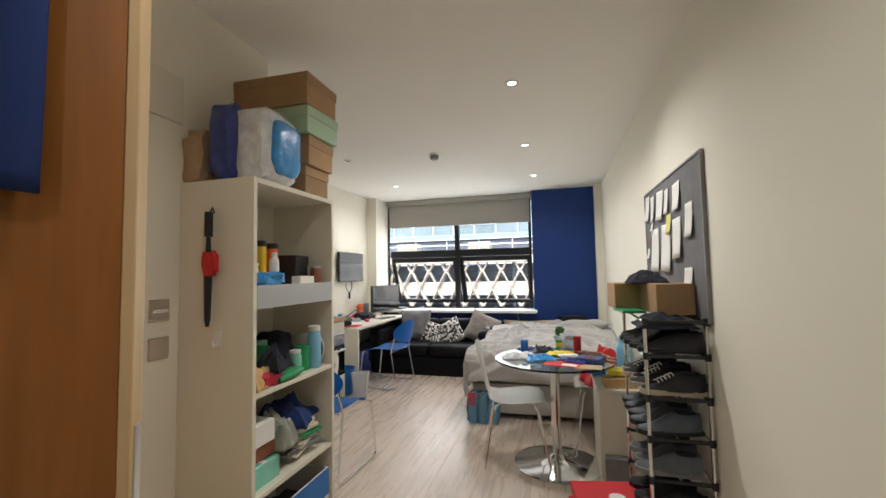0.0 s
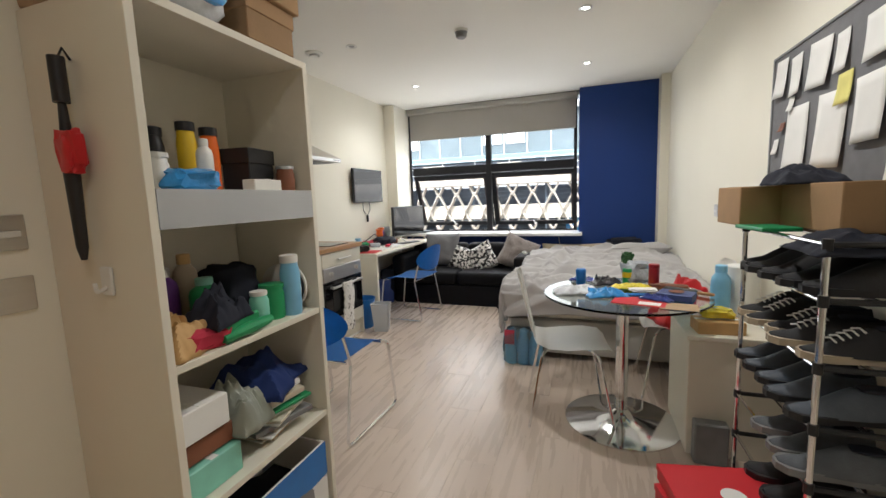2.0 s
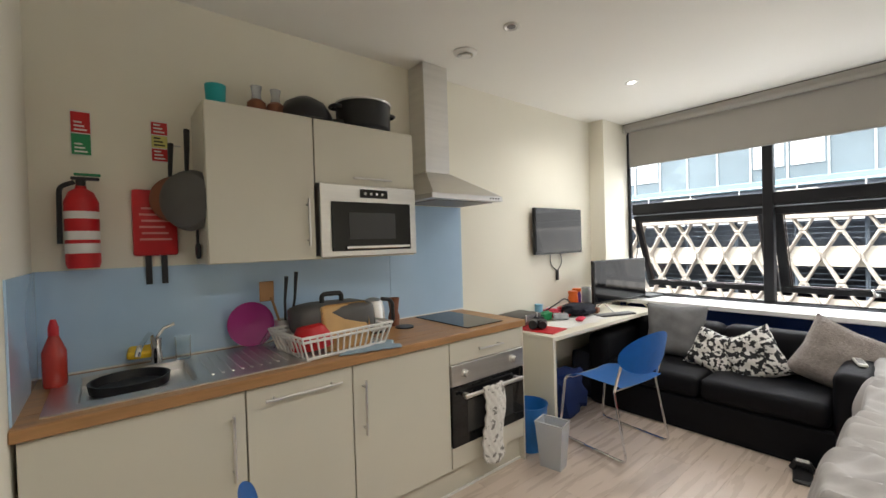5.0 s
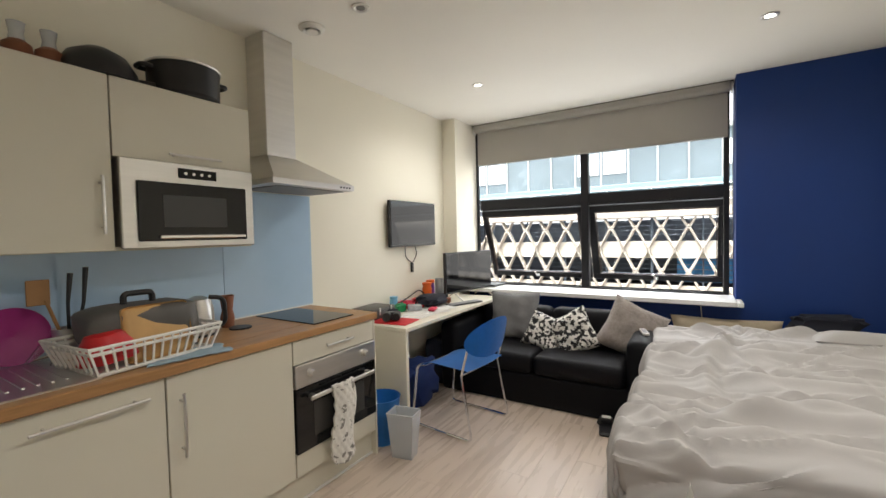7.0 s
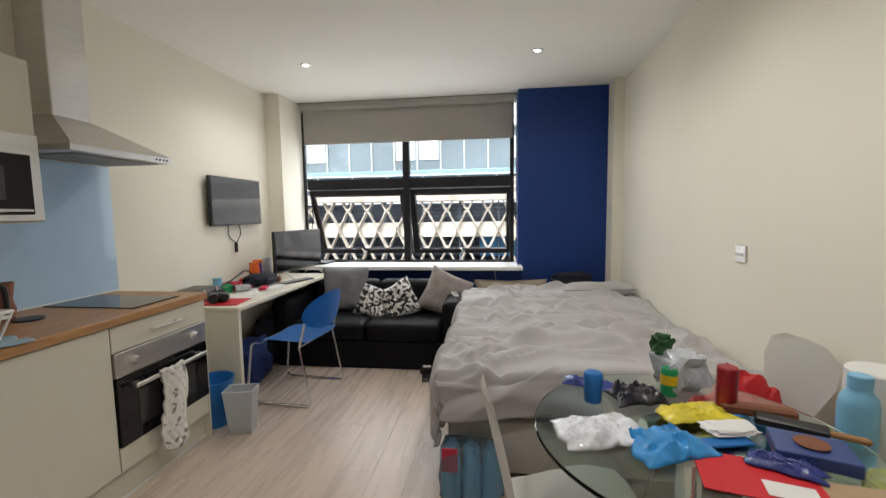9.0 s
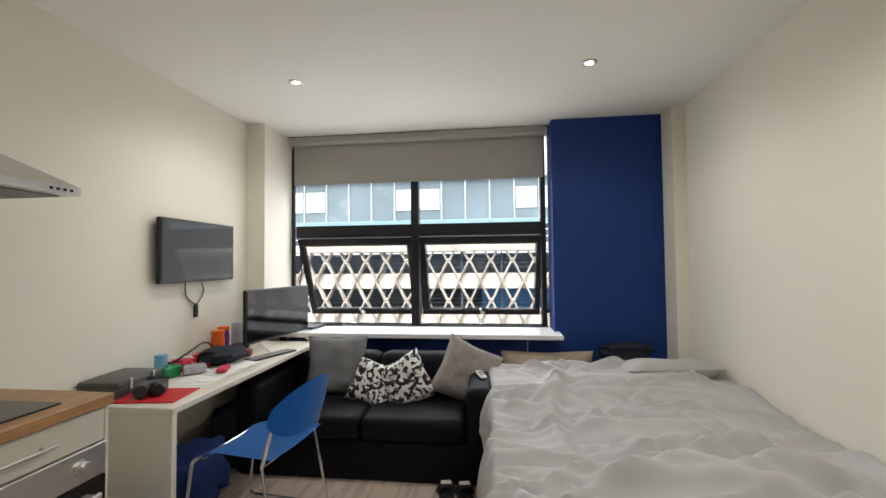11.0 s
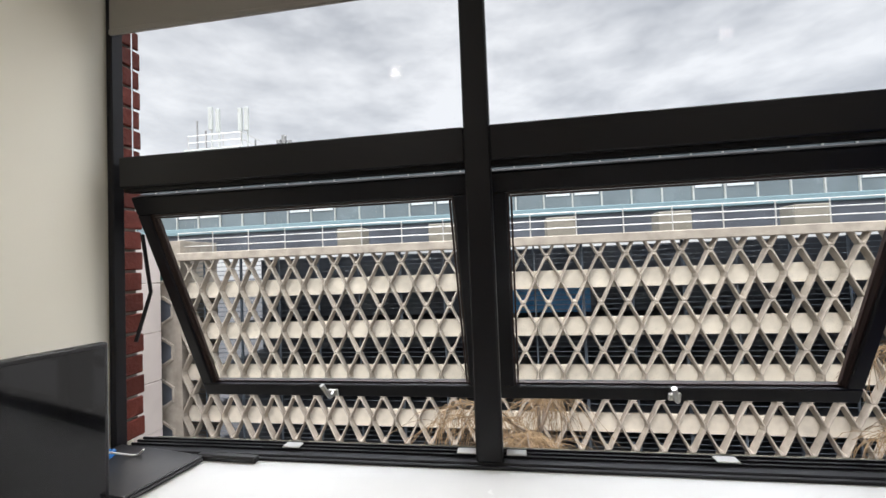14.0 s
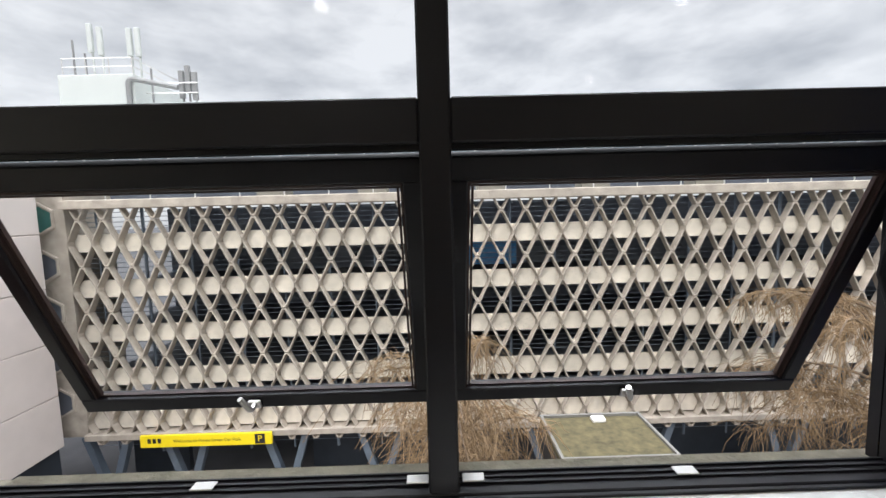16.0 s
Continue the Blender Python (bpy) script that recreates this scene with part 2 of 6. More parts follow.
def tube(bm, pts, r, n=8, closed=False):
    pts = [Vector(p) for p in pts]
    rings, side = [], None
    for i, p in enumerate(pts):
        a = pts[i - 1] if i or closed else p
        b = pts[(i + 1) % len(pts)] if i < len(pts) - 1 or closed else p
        d = (b - a).normalized()
        side = (side - d * side.dot(d)).normalized() if side is not None else d.orthogonal().normalized()
        up = d.cross(side)
        rad = r[i] if isinstance(r, (list, tuple)) else r
        rings.append([bm.verts.new(p + rad * (math.cos(2 * math.pi * k / n) * side + math.sin(2 * math.pi * k / n) * up)) for k in range(n)])
    for i in range(len(rings) - (0 if closed else 1)):
        q, s = rings[i], rings[(i + 1) % len(rings)]
        for k in range(n):
            bm.faces.new((q[k], q[(k + 1) % n], s[(k + 1) % n], s[k]))
    if not closed:
        bm.faces.new(rings[0][::-1])
        bm.faces.new(rings[-1])
    return bm


def bend(pts, rad=0.04, k=5):
    """A polyline with its inner corners rounded."""
    pts = [Vector(p) for p in pts]
    out = [pts[0]]
    for a, p, b in zip(pts, pts[1:], pts[2:]):
        u, v = (a - p), (b - p)
        ra = min(rad, u.length / 2, v.length / 2)
        s, e = p + u.normalized() * ra, p + v.normalized() * ra
        out += [s.lerp(p, f).lerp(p.lerp(e, f), f) for f in [i / k for i in range(k + 1)]]
    return out + [pts[-1]]


def lathe(bm, prof, c=(0, 0, 0), n=24):
    rings = []
    for r, z in prof:
        rings.append([bm.verts.new((c[0] + r * math.cos(2 * math.pi * k / n), c[1] + r * math.sin(2 * math.pi * k / n), c[2] + z)) for k in range(n)])
    for a, b in zip(rings, rings[1:]):
        for k in range(n):
            bm.faces.new((a[k], a[(k + 1) % n], b[(k + 1) % n], b[k]))
    bm.faces.new(rings[0][::-1])
    bm.faces.new(rings[-1])
    return bm


def sheet(bm, f, nu, nv):
    """A grid surface f(u, v) with u, v from 0 to 1."""
    g = [[bm.verts.new(f(i / nu, j / nv)) for j in range(nv + 1)] for i in range(nu + 1)]
    for i in range(nu):
        for j in range(nv):
            bm.faces.new((g[i][j], g[i + 1][j], g[i + 1][j + 1], g[i][j + 1]))
    return bm


def lump(bm, w, d, h, seed=0, rough=0.25, freq=6.0, n=3, square=0.55, c=(0, 0, 0)):
    """A soft, uneven body w x d x h that stands on z = 0."""
    vs = bmesh.ops.create_icosphere(bm, subdivisions=n, radius=1)["verts"]
    for v in vs:
        p = v.co.normalized()
        q = Vector([math.copysign(abs(a) ** square, a) for a in p])
        k = 1 + rough * noise.noise(p * freq * 0.35 + Vector((seed * 3.1, seed, 0))) + rough * 0.5 * noise.noise(p * freq + Vector((seed, 0, 5)))
        v.co = Vector((c[0] + q.x * k * w / 2, c[1] + q.y * k * d / 2, c[2] + max(0, h / 2 + q.z * k * h / 2)))
    return bm


def pillow(bm, w, h, t, seed=0, crease=0.02, n=22):
    """A cushion in the x-z plane, w x h, thickness t in y, standing on z = 0."""
    for s in (-1, 1):
        def f(u, v):
            a, b = 2 * u - 1, 2 * v - 1
            k = max(0.0, (1 - a ** 4) * (1 - b ** 4)) ** 0.6
            pinch = 1 - 0.10 * (1 - abs(a)) * abs(b) ** 3
            pin2 = 1 - 0.10 * (1 - abs(b)) * abs(a) ** 3
            y = s * (t / 2 * k + crease * k * noise.noise(Vector((a * 2.3, b * 2.3, seed + s))))
            return (a * w / 2 * pin2, y, h / 2 + b * h / 2 * pinch)
        sheet(bm, f, n, n)
    bmesh.ops.remove_doubles(bm, verts=bm.verts, dist=0.0005)
    bmesh.ops.recalc_face_normals(bm, faces=bm.faces)
    return bm


def thing(name, label, category, at=(0, 0, 0), rz=0, group="", kind=""):
    e = new(name)
    e.empty_display_size = 0.1
    e.matrix_basis = pose(*at, 0, 0, rz)
    return tagged(e, label, category, group, kind)


def link(name, bm, material, smooth=True, auto=35):
    me = bpy.data.meshes.new(name)
    bmesh.ops.recalc_face_normals(bm, faces=bm.faces)
    if smooth:
        for f in bm.faces:
            f.smooth = True
        for e in bm.edges:
            if len(e.link_faces) == 2 and e.calc_face_angle(0) > radians(auto):
                e.smooth = False
    bm.to_mesh(me)
    bm.free()
    me.materials.append(material)
    return new(name, me)


def part(name, bm, material, parent, label="", smooth=True, at=None):
    """Links a bmesh, in its thing's own coordinates, as one mesh under it; at: a pose of its own within the thing."""
    ob = link(name, bm, material, smooth)
    ob.parent = parent
    if at is not None:
        ob.matrix_basis = at
    return tagged(ob, label)


def solo(name, bm, material, label, category, at=(0, 0, 0), rz=0, group="", kind="", rx=0, ry=0, smooth=True):
    ob = link(name, bm, material, smooth)
    ob.matrix_basis = pose(*at, rx, ry, rz)
    return tagged(ob, label, category, group, kind)


def B(*a, **k):
    return box(bmesh.new(), *a, **k)


def N():
    return bmesh.new()


def structure(name, bm, material, label, category):
    return solo(name, bm, material, label, category, kind="structure", smooth=False)


# ---- large structure ----
T = 0.12
Y0 = -1.2                                   # entrance end
bm = N()
box(bm, LX - T, 3.03, 0, LX, PIER_Y, H)
structure("wall_west", bm, WALL, "cream painted plaster kitchen and desk wall", "wall")
structure("wall_east", B(RX, Y0 - T, 0, RX + T, OUT_Y, H), WALL, "long cream painted plaster wall beside the bed", "wall")
structure("wall_entrance", B(-0.22, Y0 - T, 0, RX, Y0, H), WALL, "cream painted wall at the entrance end", "wall")
structure("pier_west", box(B(LX - T, PIER_Y, 0, WX0, 7.66, H), LX - T, 7.66, 0, -1.435, OUT_Y, H), WALL, "cream plaster pier beside the window", "wall")
structure("pier_east", B(1.985, PIER_Y + 0.06, 0, RX - 0.001, OUT_Y - 0.01, H - 0.001), WALL, "narrow cream plaster pier in the corner", "wall")
structure("wall_blue", box(B(WX1 + 0.03, BLUE_Y, 0, 1.985, 7.70, H - 0.001), WX1 + 0.07, 7.701, 0, 1.985, OUT_Y, H - 0.002), BLUE, "navy blue painted wall panel beside the window", "wall")
structure("wall_under_window", B(WX0, BLUE_Y, 0, WX1 + 0.03, 7.60, SILL - 0.04), BLUE, "navy blue painted wall under the window", "wall")
structure("wall_over_window", B(WX0, 7.66, H, WX1 + 0.03, OUT_Y, H + 0.5), WALL, "head wall above the window", "wall")
structure("ceiling", B(LX - T, Y0 - T, H, RX + T, OUT_Y, H + 0.14), CEIL, "smooth white painted ceiling with downlights", "ceiling")
structure("floor", B(LX - T, Y0 - T, -0.12, RX + T, OUT_Y, -0.006), GAP, "pale oak laminate plank floor", "floor")
# bathroom pod between the corridor and the kitchen, with its doorway
PX = -0.10
bm = N()
box(bm, PX - T, 2.10, 0, PX, 3.03, H)
box(bm, PX - T, Y0, 0, PX, 1.19, H)
box(bm, PX - T, 1.19, 2.06, PX, 2.10, H)
structure("wall_corridor", bm, WALL, "cream painted corridor wall with a doorway", "wall")
structure("wall_kitchen_end", B(LX - T, 2.91, 0, PX - T, 3.03, H), WALL, "cream painted end wall of the kitchen", "wall")
BATH = mat("pale_green_bathroom_panel", (0.62, 0.68, 0.56), 0.3, var=0.04, scale=3, bump=0.01)
bm = N()
box(bm, LX - T, 0.4, 0, LX, 2.91, H)
box(bm, LX, 0.4, 0, PX - T, 0.5, H)
structure("wall_bathroom", bm, BATH, "pale greenish bathroom wall panels", "wall")
bm = N()
for ya, yb in ((1.12, 1.19), (2.10, 2.17)):
    box(bm, PX + 0.001, ya, 0, PX + 0.018, yb, 2.13, 0.003)
box(bm, PX + 0.001, 1.19, 2.06, PX + 0.018, 2.10, 2.13, 0.003)
box(bm, PX - T, 2.078, 0, PX + 0.001, 2.099, 2.06)
box(bm, PX - T, 1.191, 0, PX + 0.001, 1.21, 2.06)
structure("trim_doorway", bm, DOORLIP, "pale timber door lining and architrave", "trim")
bm = N()
box(bm, PX, 2.17, 0, PX + 0.014, 2.46, 0.09, 0.004)
box(bm, RX - 0.014, Y0, 0, RX, 7.1, 0.09, 0.004)
structure("baseboard", bm, SILLW, "white painted skirting board", "baseboard")

# bathroom door, swung out into the corridor
door = thing("door_1", "orange oak veneered door standing open, clothes hung on it", "door", (PX + 0.03, 1.17, 0), 32, kind="structure")
part("leaf", B(0.004, -0.02, 0.01, 0.925, 0.02, 2.04, 0.002), OAKDOOR, door)
part("lipping", B(0.925, -0.022, 0.01, 0.945, 0.022, 2.04, 0.002), DOORLIP, door, "pale timber edge")
bm = N()
for s in (-1, 1):
    cyl(bm, (0.90, s * 0.02, 0.96), (0.90, s * 0.028, 0.96), 0.026, 20)
    tube(bm, bend([(0.90, s * 0.02, 0.96), (0.90, s * 0.065, 0.96), (0.775, s * 0.065, 0.945)], 0.02), 0.0095)
part("handle", bm, STEEL, door, "brushed steel lever handle")
part("lock_rose", cyl(N(), (0.90, -0.03, 0.89), (0.90, -0.02, 0.89), 0.026, 20), STEEL, door)
part("latch_plate", B(0.945, -0.012, 0.93, 0.947, 0.012, 1.12), STEEL, door)
bm = N()
def towel(u, v):
    x = 0.44 + 0.39 * u
    return (x, -0.045 - 0.02 * math.sin(9 * u) * (0.4 + v) - 0.015 * noise.noise(Vector((u * 4, v * 2, 1))), 2.0 - 0.47 * v - 0.03 * u * v)
sheet(bm, towel, 24, 16)
ob = solo("hanging_towel", bm, C["navy_cloth"], "dark blue cloth hanging on the open door", "towel", door.location, 32)
ob.modifiers.new("thickness", "SOLIDIFY").thickness = 0.012

# window
win = thing("window_1", "dark aluminium window with two top-hung sashes propped open", "window", (0, PANE_Y, SILL), kind="structure")
MX0, MX1, TZ0, TZ1 = -0.160, -0.087, 1.645 - SILL, 1.745 - SILL
bm = N()
for x0, x1 in ((WX0, WX0 + 0.022), (WX1 - 0.04, WX1)):
    box(bm, x0, -0.02, 0, x1, 0.07 if x0 > 0 else 0.024, H - SILL, 0.004)
    if x0 > 0:
        box(bm, x0, 0.07, 0, x1 - 0.014, 0.10, H - SILL)
box(bm, WX0 + 0.045, -0.02, -0.02, WX1 - 0.04, 0.07, 0.012, 0.003)
for yy in (0.012, 0.034, 0.056):
    box(bm, WX0 + 0.045, yy, 0.012, WX1 - 0.04, yy + 0.005, 0.018)
box(bm, WX0 + 0.045, -0.035, 0.0, WX1 - 0.04, -0.021, 0.008, 0.002)
box(bm, WX0 + 0.045, -0.02, H - SILL - 0.05, WX1 - 0.04, 0.07, H - SILL, 0.004)
part("window_frame", bm, FRAMEM, win)
part("mullion", B(MX0, -0.022, 0.012, MX1, 0.072, H - SILL - 0.05, 0.005), FRAMEM, win)
bm = N()
for x0, x1 in ((WX0 + 0.045, MX0), (MX1, WX1 - 0.04)):
    box(bm, x0, -0.02, TZ0, x1, 0.07, TZ1, 0.004)
    box(bm, x0, 0.0, TZ0 - 0.012, x1, 0.03, TZ0)
part("transom", bm, FRAMEM, win)
for x0, x1 in ((WX0 + 0.045, MX0), (MX1, WX1 - 0.04)):
    p = part("pane", B(x0, 0.03, TZ1, x1, 0.036, H - SILL - 0.05), WGLASS, win, smooth=False)
    p.visible_shadow = False
# sashes hang from the transom and lean outwards
SASH_L, LEAN_A = 0.83, math.degrees(math.atan2(0.335, 0.765))
for x0, x1, hx in ((-1.295, -0.128, -0.735), (-0.116, 1.045, 0.485)):
    sl, sr = (0.045, 0.078) if x0 < -1 else (0.070, 0.045)          # inner stiles lie behind the mullion
    pz = pose(0, 0.048, 1.628 - SILL, LEAN_A, 0, 0)
    bm = N()
    box(bm, x0, -0.02, -0.062, x1, 0.025, 0, 0.004)
    box(bm, x0, -0.02, -SASH_L, x1, 0.025, -SASH_L + 0.055, 0.004)
    box(bm, x0, -0.02, -SASH_L + 0.055, x0 + sl, 0.025, -0.062, 0.004)
    box(bm, x1 - sr, -0.02, -SASH_L + 0.055, x1, 0.025, -0.062, 0.004)
    s = part("sash", bm, FRAMEM, win, at=pz)
    bm = N()
    for k in (0, 1):
        o = 0.045 + 0.010 * k
        e = 0.006
        yb = -0.012 + 0.008 * k
        box(bm, x0 + sl, yb, -SASH_L + o, x1 - sr, yb + 0.012, -SASH_L + o + e)
        box(bm, x0 + sl, yb, -0.02 - o - e, x1 - sr, yb + 0.012, -0.02 - o)
        box(bm, x0 + sl + 0.01 * k, yb, -SASH_L + o + e, x0 + sl + 0.01 * k + e, yb + 0.012, -0.02 - o - e)
        box(bm, x1 - sr - 0.01 * k - e, yb, -SASH_L + o + e, x1 - sr - 0.01 * k, yb + 0.012, -0.02 - o - e)
    part("glazing_bead", bm, FRAMEOUT, s)
    p = part("pane", B(x0 + 0.05, 0.006, -SASH_L + 0.05, x1 - 0.05, 0.012, -0.055), WGLASS, s, smooth=False)
    p.visible_shadow = False
    bm = N()
    box(bm, hx - 0.02, -0.034, -SASH_L + 0.012, hx + 0.02, -0.021, -SASH_L + 0.042, 0.003)
    tube(bm, bend([(hx, -0.03, -SASH_L + 0.03), (hx, -0.06, -SASH_L + 0.03), (hx - 0.02, -0.062, -SASH_L + 0.09)], 0.015), 0.009)
    part("sash_handle", bm, STEEL, s, "silver cockspur handle")
for x in (WX0 + 0.05, WX1 - 0.05):
    part("stay_arm", tube(N(), [(x, 0.03, 0.34), (x, 0.09, 0.50), (x, 0.06, 0.70)], 0.006, 6), FRAMEM, win)
for x in (-0.728, -0.19, -0.05, 0.49):
    part("strike_plate", B(x - 0.028, 0.012, 0.0185, x + 0.028, 0.045, 0.023, 0.002), STEEL, win)
structure("window_sill", B(WX0, 7.20, SILL - 0.04, WX1 + 0.029, PANE_Y - 0.021, SILL, 0.006), SILLW, "white glossy window board", "window sill")
solo("sill_end", B(WX1 + 0.03, 7.20, SILL - 0.039, WX1 + 0.07, 7.399, SILL - 0.001, 0.006), SILLW, "white end of the window board", "window sill", kind="structure")
blind = thing("roller_blind", "grey fabric roller blind drawn part way down", "blind", (0, 7.57, H - 0.06))
part("tube", cyl(N(), (WX0 + 0.02, 0, 0.015), (WX1 - 0.0, 0, 0.015), 0.038, 20), BLIND, blind)
part("fabric", B(WX0 + 0.035, 0.029, -0.375, WX1 - 0.015, 0.031, 0.02), BLIND, blind)
part("bottom_bar", B(WX0 + 0.035, 0.022, -0.39, WX1 - 0.015, 0.036, -0.372, 0.004), BLIND, blind)
part("cassette", B(WX0 + 0.02, -0.046, 0.018, WX1, -0.040, 0.052, 0.002), BLIND, blind)
# dark strip stands for the shadow gap between the roll and the ceiling
part("headrail", B(WX0 + 0.002, -0.04, 0.054, WX1 + 0.026, 0.045, 0.059), FRAMEM, blind, "dark strip for the shadow gap above the blind")
part("bracket", B(WX0 + 0.004, -0.03, -0.03, WX0 + 0.016, 0.04, 0.05, 0.003), WHITEP, blind)
part("bracket", B(WX1 + 0.004, -0.03, -0.03, WX1 + 0.016, 0.04, 0.05, 0.003), WHITEP, blind)
part("chain", tube(N(), [(WX1 + 0.02, 0.03, 0), (WX1 + 0.021, 0.03, -0.6), (WX1 + 0.02, 0.03, -1.2)], 0.0025, 5), C["grey_plastic"], blind)

# ---- outside ----
CONC = mat("weathered_concrete", (0.37, 0.325, 0.27), 0.85, var=0.28, scale=1.9, bump=0.15, bscale=18, rnd=0.10)
BELT = mat("cream_concrete_band", (0.68, 0.62, 0.52), 0.85, var=0.2, scale=1.5, bump=0.08, bscale=20)
# dark colour stands for the shade deep inside the decks
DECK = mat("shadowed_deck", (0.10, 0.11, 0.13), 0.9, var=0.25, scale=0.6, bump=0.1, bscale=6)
ASPHALT = mat("asphalt", (0.055, 0.055, 0.058), 0.9, var=0.2, scale=0.8, bump=0.3, bscale=30)
MOSS = mat("mossy_roof_felt", (0.085, 0.072, 0.035), 0.95, var=0.45, scale=4.5, bump=0.5, bscale=20)
STEELBL = mat("slate_blue_painted_steel", (0.10, 0.125, 0.155), 0.5, var=0.1, scale=3)
PALE = mat("pale_render", (0.62, 0.56, 0.52), 0.8, var=0.06, scale=0.8, bump=0.05, bscale=12)
GREYCL = mat("pale_grey_cladding", (0.48, 0.50, 0.48), 0.7, var=0.06, scale=0.7, bump=0.04, bscale=8)
CURTAIN = mat("blue_grey_glazing", (0.19, 0.235, 0.255), 0.25, var=0.2, scale=0.5, bump=0, rnd=0.25)
PANELW = mat("white_opaque_panel", (0.70, 0.74, 0.76), 0.5, var=0.04)
SIGNY = mat("yellow_sign_board", (0.80, 0.62, 0.01), 0.45, var=0.03, bump=0.01)
DARKSHOP = mat("dark_shopfront", (0.035, 0.042, 0.052), 0.4, var=0.2, scale=1)
BRICK = mat("red_brick", (0.17, 0.040, 0.028), 0.85, var=0.22, scale=14, bump=0.4, bscale=70, rnd=0.2)
MORTAR = mat("grey_mortar", (0.30, 0.28, 0.25), 0.95, var=0.12, scale=30, bump=0.3)
BARK = mat("bark", (0.12, 0.09, 0.065), 0.9, var=0.3, scale=5, bump=0.5, bscale=30)
TWIG = mat("tawny_twigs", (0.21, 0.14, 0.075), 0.9, var=0.3, scale=3, bump=0)
GZ = -12.0
structure("ground", B(-400, 8.2, GZ - 0.5, 400, 900, GZ), ASPHALT, "grey asphalt street and yard below", "ground")
structure("pavement", B(-40, 20.5, GZ, 60, 24.0, GZ + 0.12), mat("paving", (0.26, 0.23, 0.20), 0.9, var=0.15, scale=1.5, bump=0.2, bscale=12), "paved strip in front of the car park", "pavement")
structure("outer_ledge", box(B(-3.5, OUT_Y, 0.45, 3.5, OUT_Y + 0.10, 0.70), WX0, 7.601, 0, WX1 + 0.03, OUT_Y - 0.001, 0.775), mat("mossy_ledge", (0.20, 0.185, 0.14), 0.95, var=0.3, scale=12, bump=0.6, bscale=60), "weathered mossy stone ledge under the window", "ledge")

CPY = 25.0
PITCH, RISE, CPX, ROWZ = 1.105, 2.09, -16.6, 0.42
park = thing("car_park", "multi-storey car park behind a lattice of concrete diamonds", "building", (CPX, CPY, GZ))
Z = -GZ
NX = 42
WID = NX * PITCH
part("back_wall", B(0, 7.0, 3.2, WID, 7.4, Z + 2.0), DECK, park, "parking deck interior, its shade put into the dark colour")
for k in range(-1, 5):
    zc = Z + ROWZ - RISE * k
    if k >= 0:
        part("band", B(0, 0.36, zc - 0.40, WID, 0.50, zc + 0.40, 0.01), BELT, park, "cream concrete parapet band")
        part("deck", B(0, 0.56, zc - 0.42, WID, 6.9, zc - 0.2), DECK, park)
    bm = N()
    for j in range(5):
        zz = zc - 0.5 - 0.22 * j
        cyl(bm, (0, 0.6, zz), (WID, 0.6, zz), 0.016, 4)
    for j in range(22):
        cyl(bm, (j * 2.1 + 0.9, 0.62, zc - 1.75), (j * 2.1 + 0.9, 0.62, zc - 0.3), 0.045 + 0.025 * (j % 2), 6)
    part("rail", bm, STEELBL, park, "thin grey guard rails")
part("cap_beam", B(-0.1, -0.12, Z + 1.95, WID, 0.6, Z + 2.35, 0.03), CONC, park, "cream concrete cap beam")
part("bottom_beam", B(-0.1, -0.12, Z - 8.72, WID, 0.6, Z - 8.42, 0.03), CONC, park, "cream concrete edge beam")
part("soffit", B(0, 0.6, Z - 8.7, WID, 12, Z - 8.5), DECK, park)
part("bay_screen", B(16.6, 2.2, Z + ROWZ - 2.09 + 0.4, 20.4, 2.3, Z + ROWZ - 0.4), mat("blue_hoarding", (0.03, 0.22, 0.48), 0.5), park, "blue hoarding inside a deck")


def diamond(top=1.0, bottom=-1.0):
    """A flattened concrete lozenge ring with deep splayed sides, cut off at top and bottom."""
    b = bmesh.new()
    w, h = PITCH / 2 - 0.004, RISE / 2 - 0.004
    outer = [(w, -0.12), (w, 0.12), (0.10, h), (-0.10, h), (-w, 0.12), (-w, -0.12), (-0.10, -h), (0.10, -h)]
    inner = [(w - 0.058, -0.09), (w - 0.058, 0.09), (0.045, h - 0.10), (-0.045, h - 0.10), (-w + 0.058, 0.09), (-w + 0.058, -0.09), (-0.045, -h + 0.10), (0.045, -h + 0.10)]
    small = [(x * 0.93, z * 0.94) for x, z in inner]
    lid = h if top == 1 else -0.17
    rings = [[b.verts.new((x, y, min(z, lid))) for x, z in ring] for ring, y in ((outer, 0.32), (outer, 0.05), ([(x * 0.965, z * 0.98) for x, z in outer], 0.0), ([(x * 1.05, z * 1.02) for x, z in inner], 0.0), (inner, 0.06), (small, 0.32))]
    for a, c in zip(rings, rings[1:]):
        for k in range(8):
            if top < 1 and k in (1, 2, 3):
                continue
            b.faces.new((a[k], a[(k + 1) % 8], c[(k + 1) % 8], c[k]))
    bmesh.ops.delete(b, geom=[v for v in b.verts if not v.link_faces], context="VERTS")
    return b


unit = None
half = None
for k in range(-1, 5):
    for i in range(NX):
        at = pose((i + 0.5) * PITCH, 0, Z + ROWZ - RISE * k)
        if k >= 0 and unit is not None:
            ob = new("concrete_diamond", unit)
        elif k < 0 and half is not None:
            ob = new("concrete_diamond", half)
        else:
            ob = link("concrete_diamond", diamond(1.0 if k >= 0 else 0.0), CONC, False)
            if k >= 0:
                unit = ob.data
            else:
                half = ob.data
        ob.parent, ob.matrix_basis = park, at
for x in (0.6, 4.3, 9.0, 13.5, 21.5, 26.5, 33, 38):
    bm = N()
    for s in (-1, 1):
        tube(bm, [(x, 0.4, 0.1), (x + s * 1.0, 0.4, Z - 8.7)], 0.22, 4)
    part("v_column", bm, STEELBL, park, "slate blue steel V column")
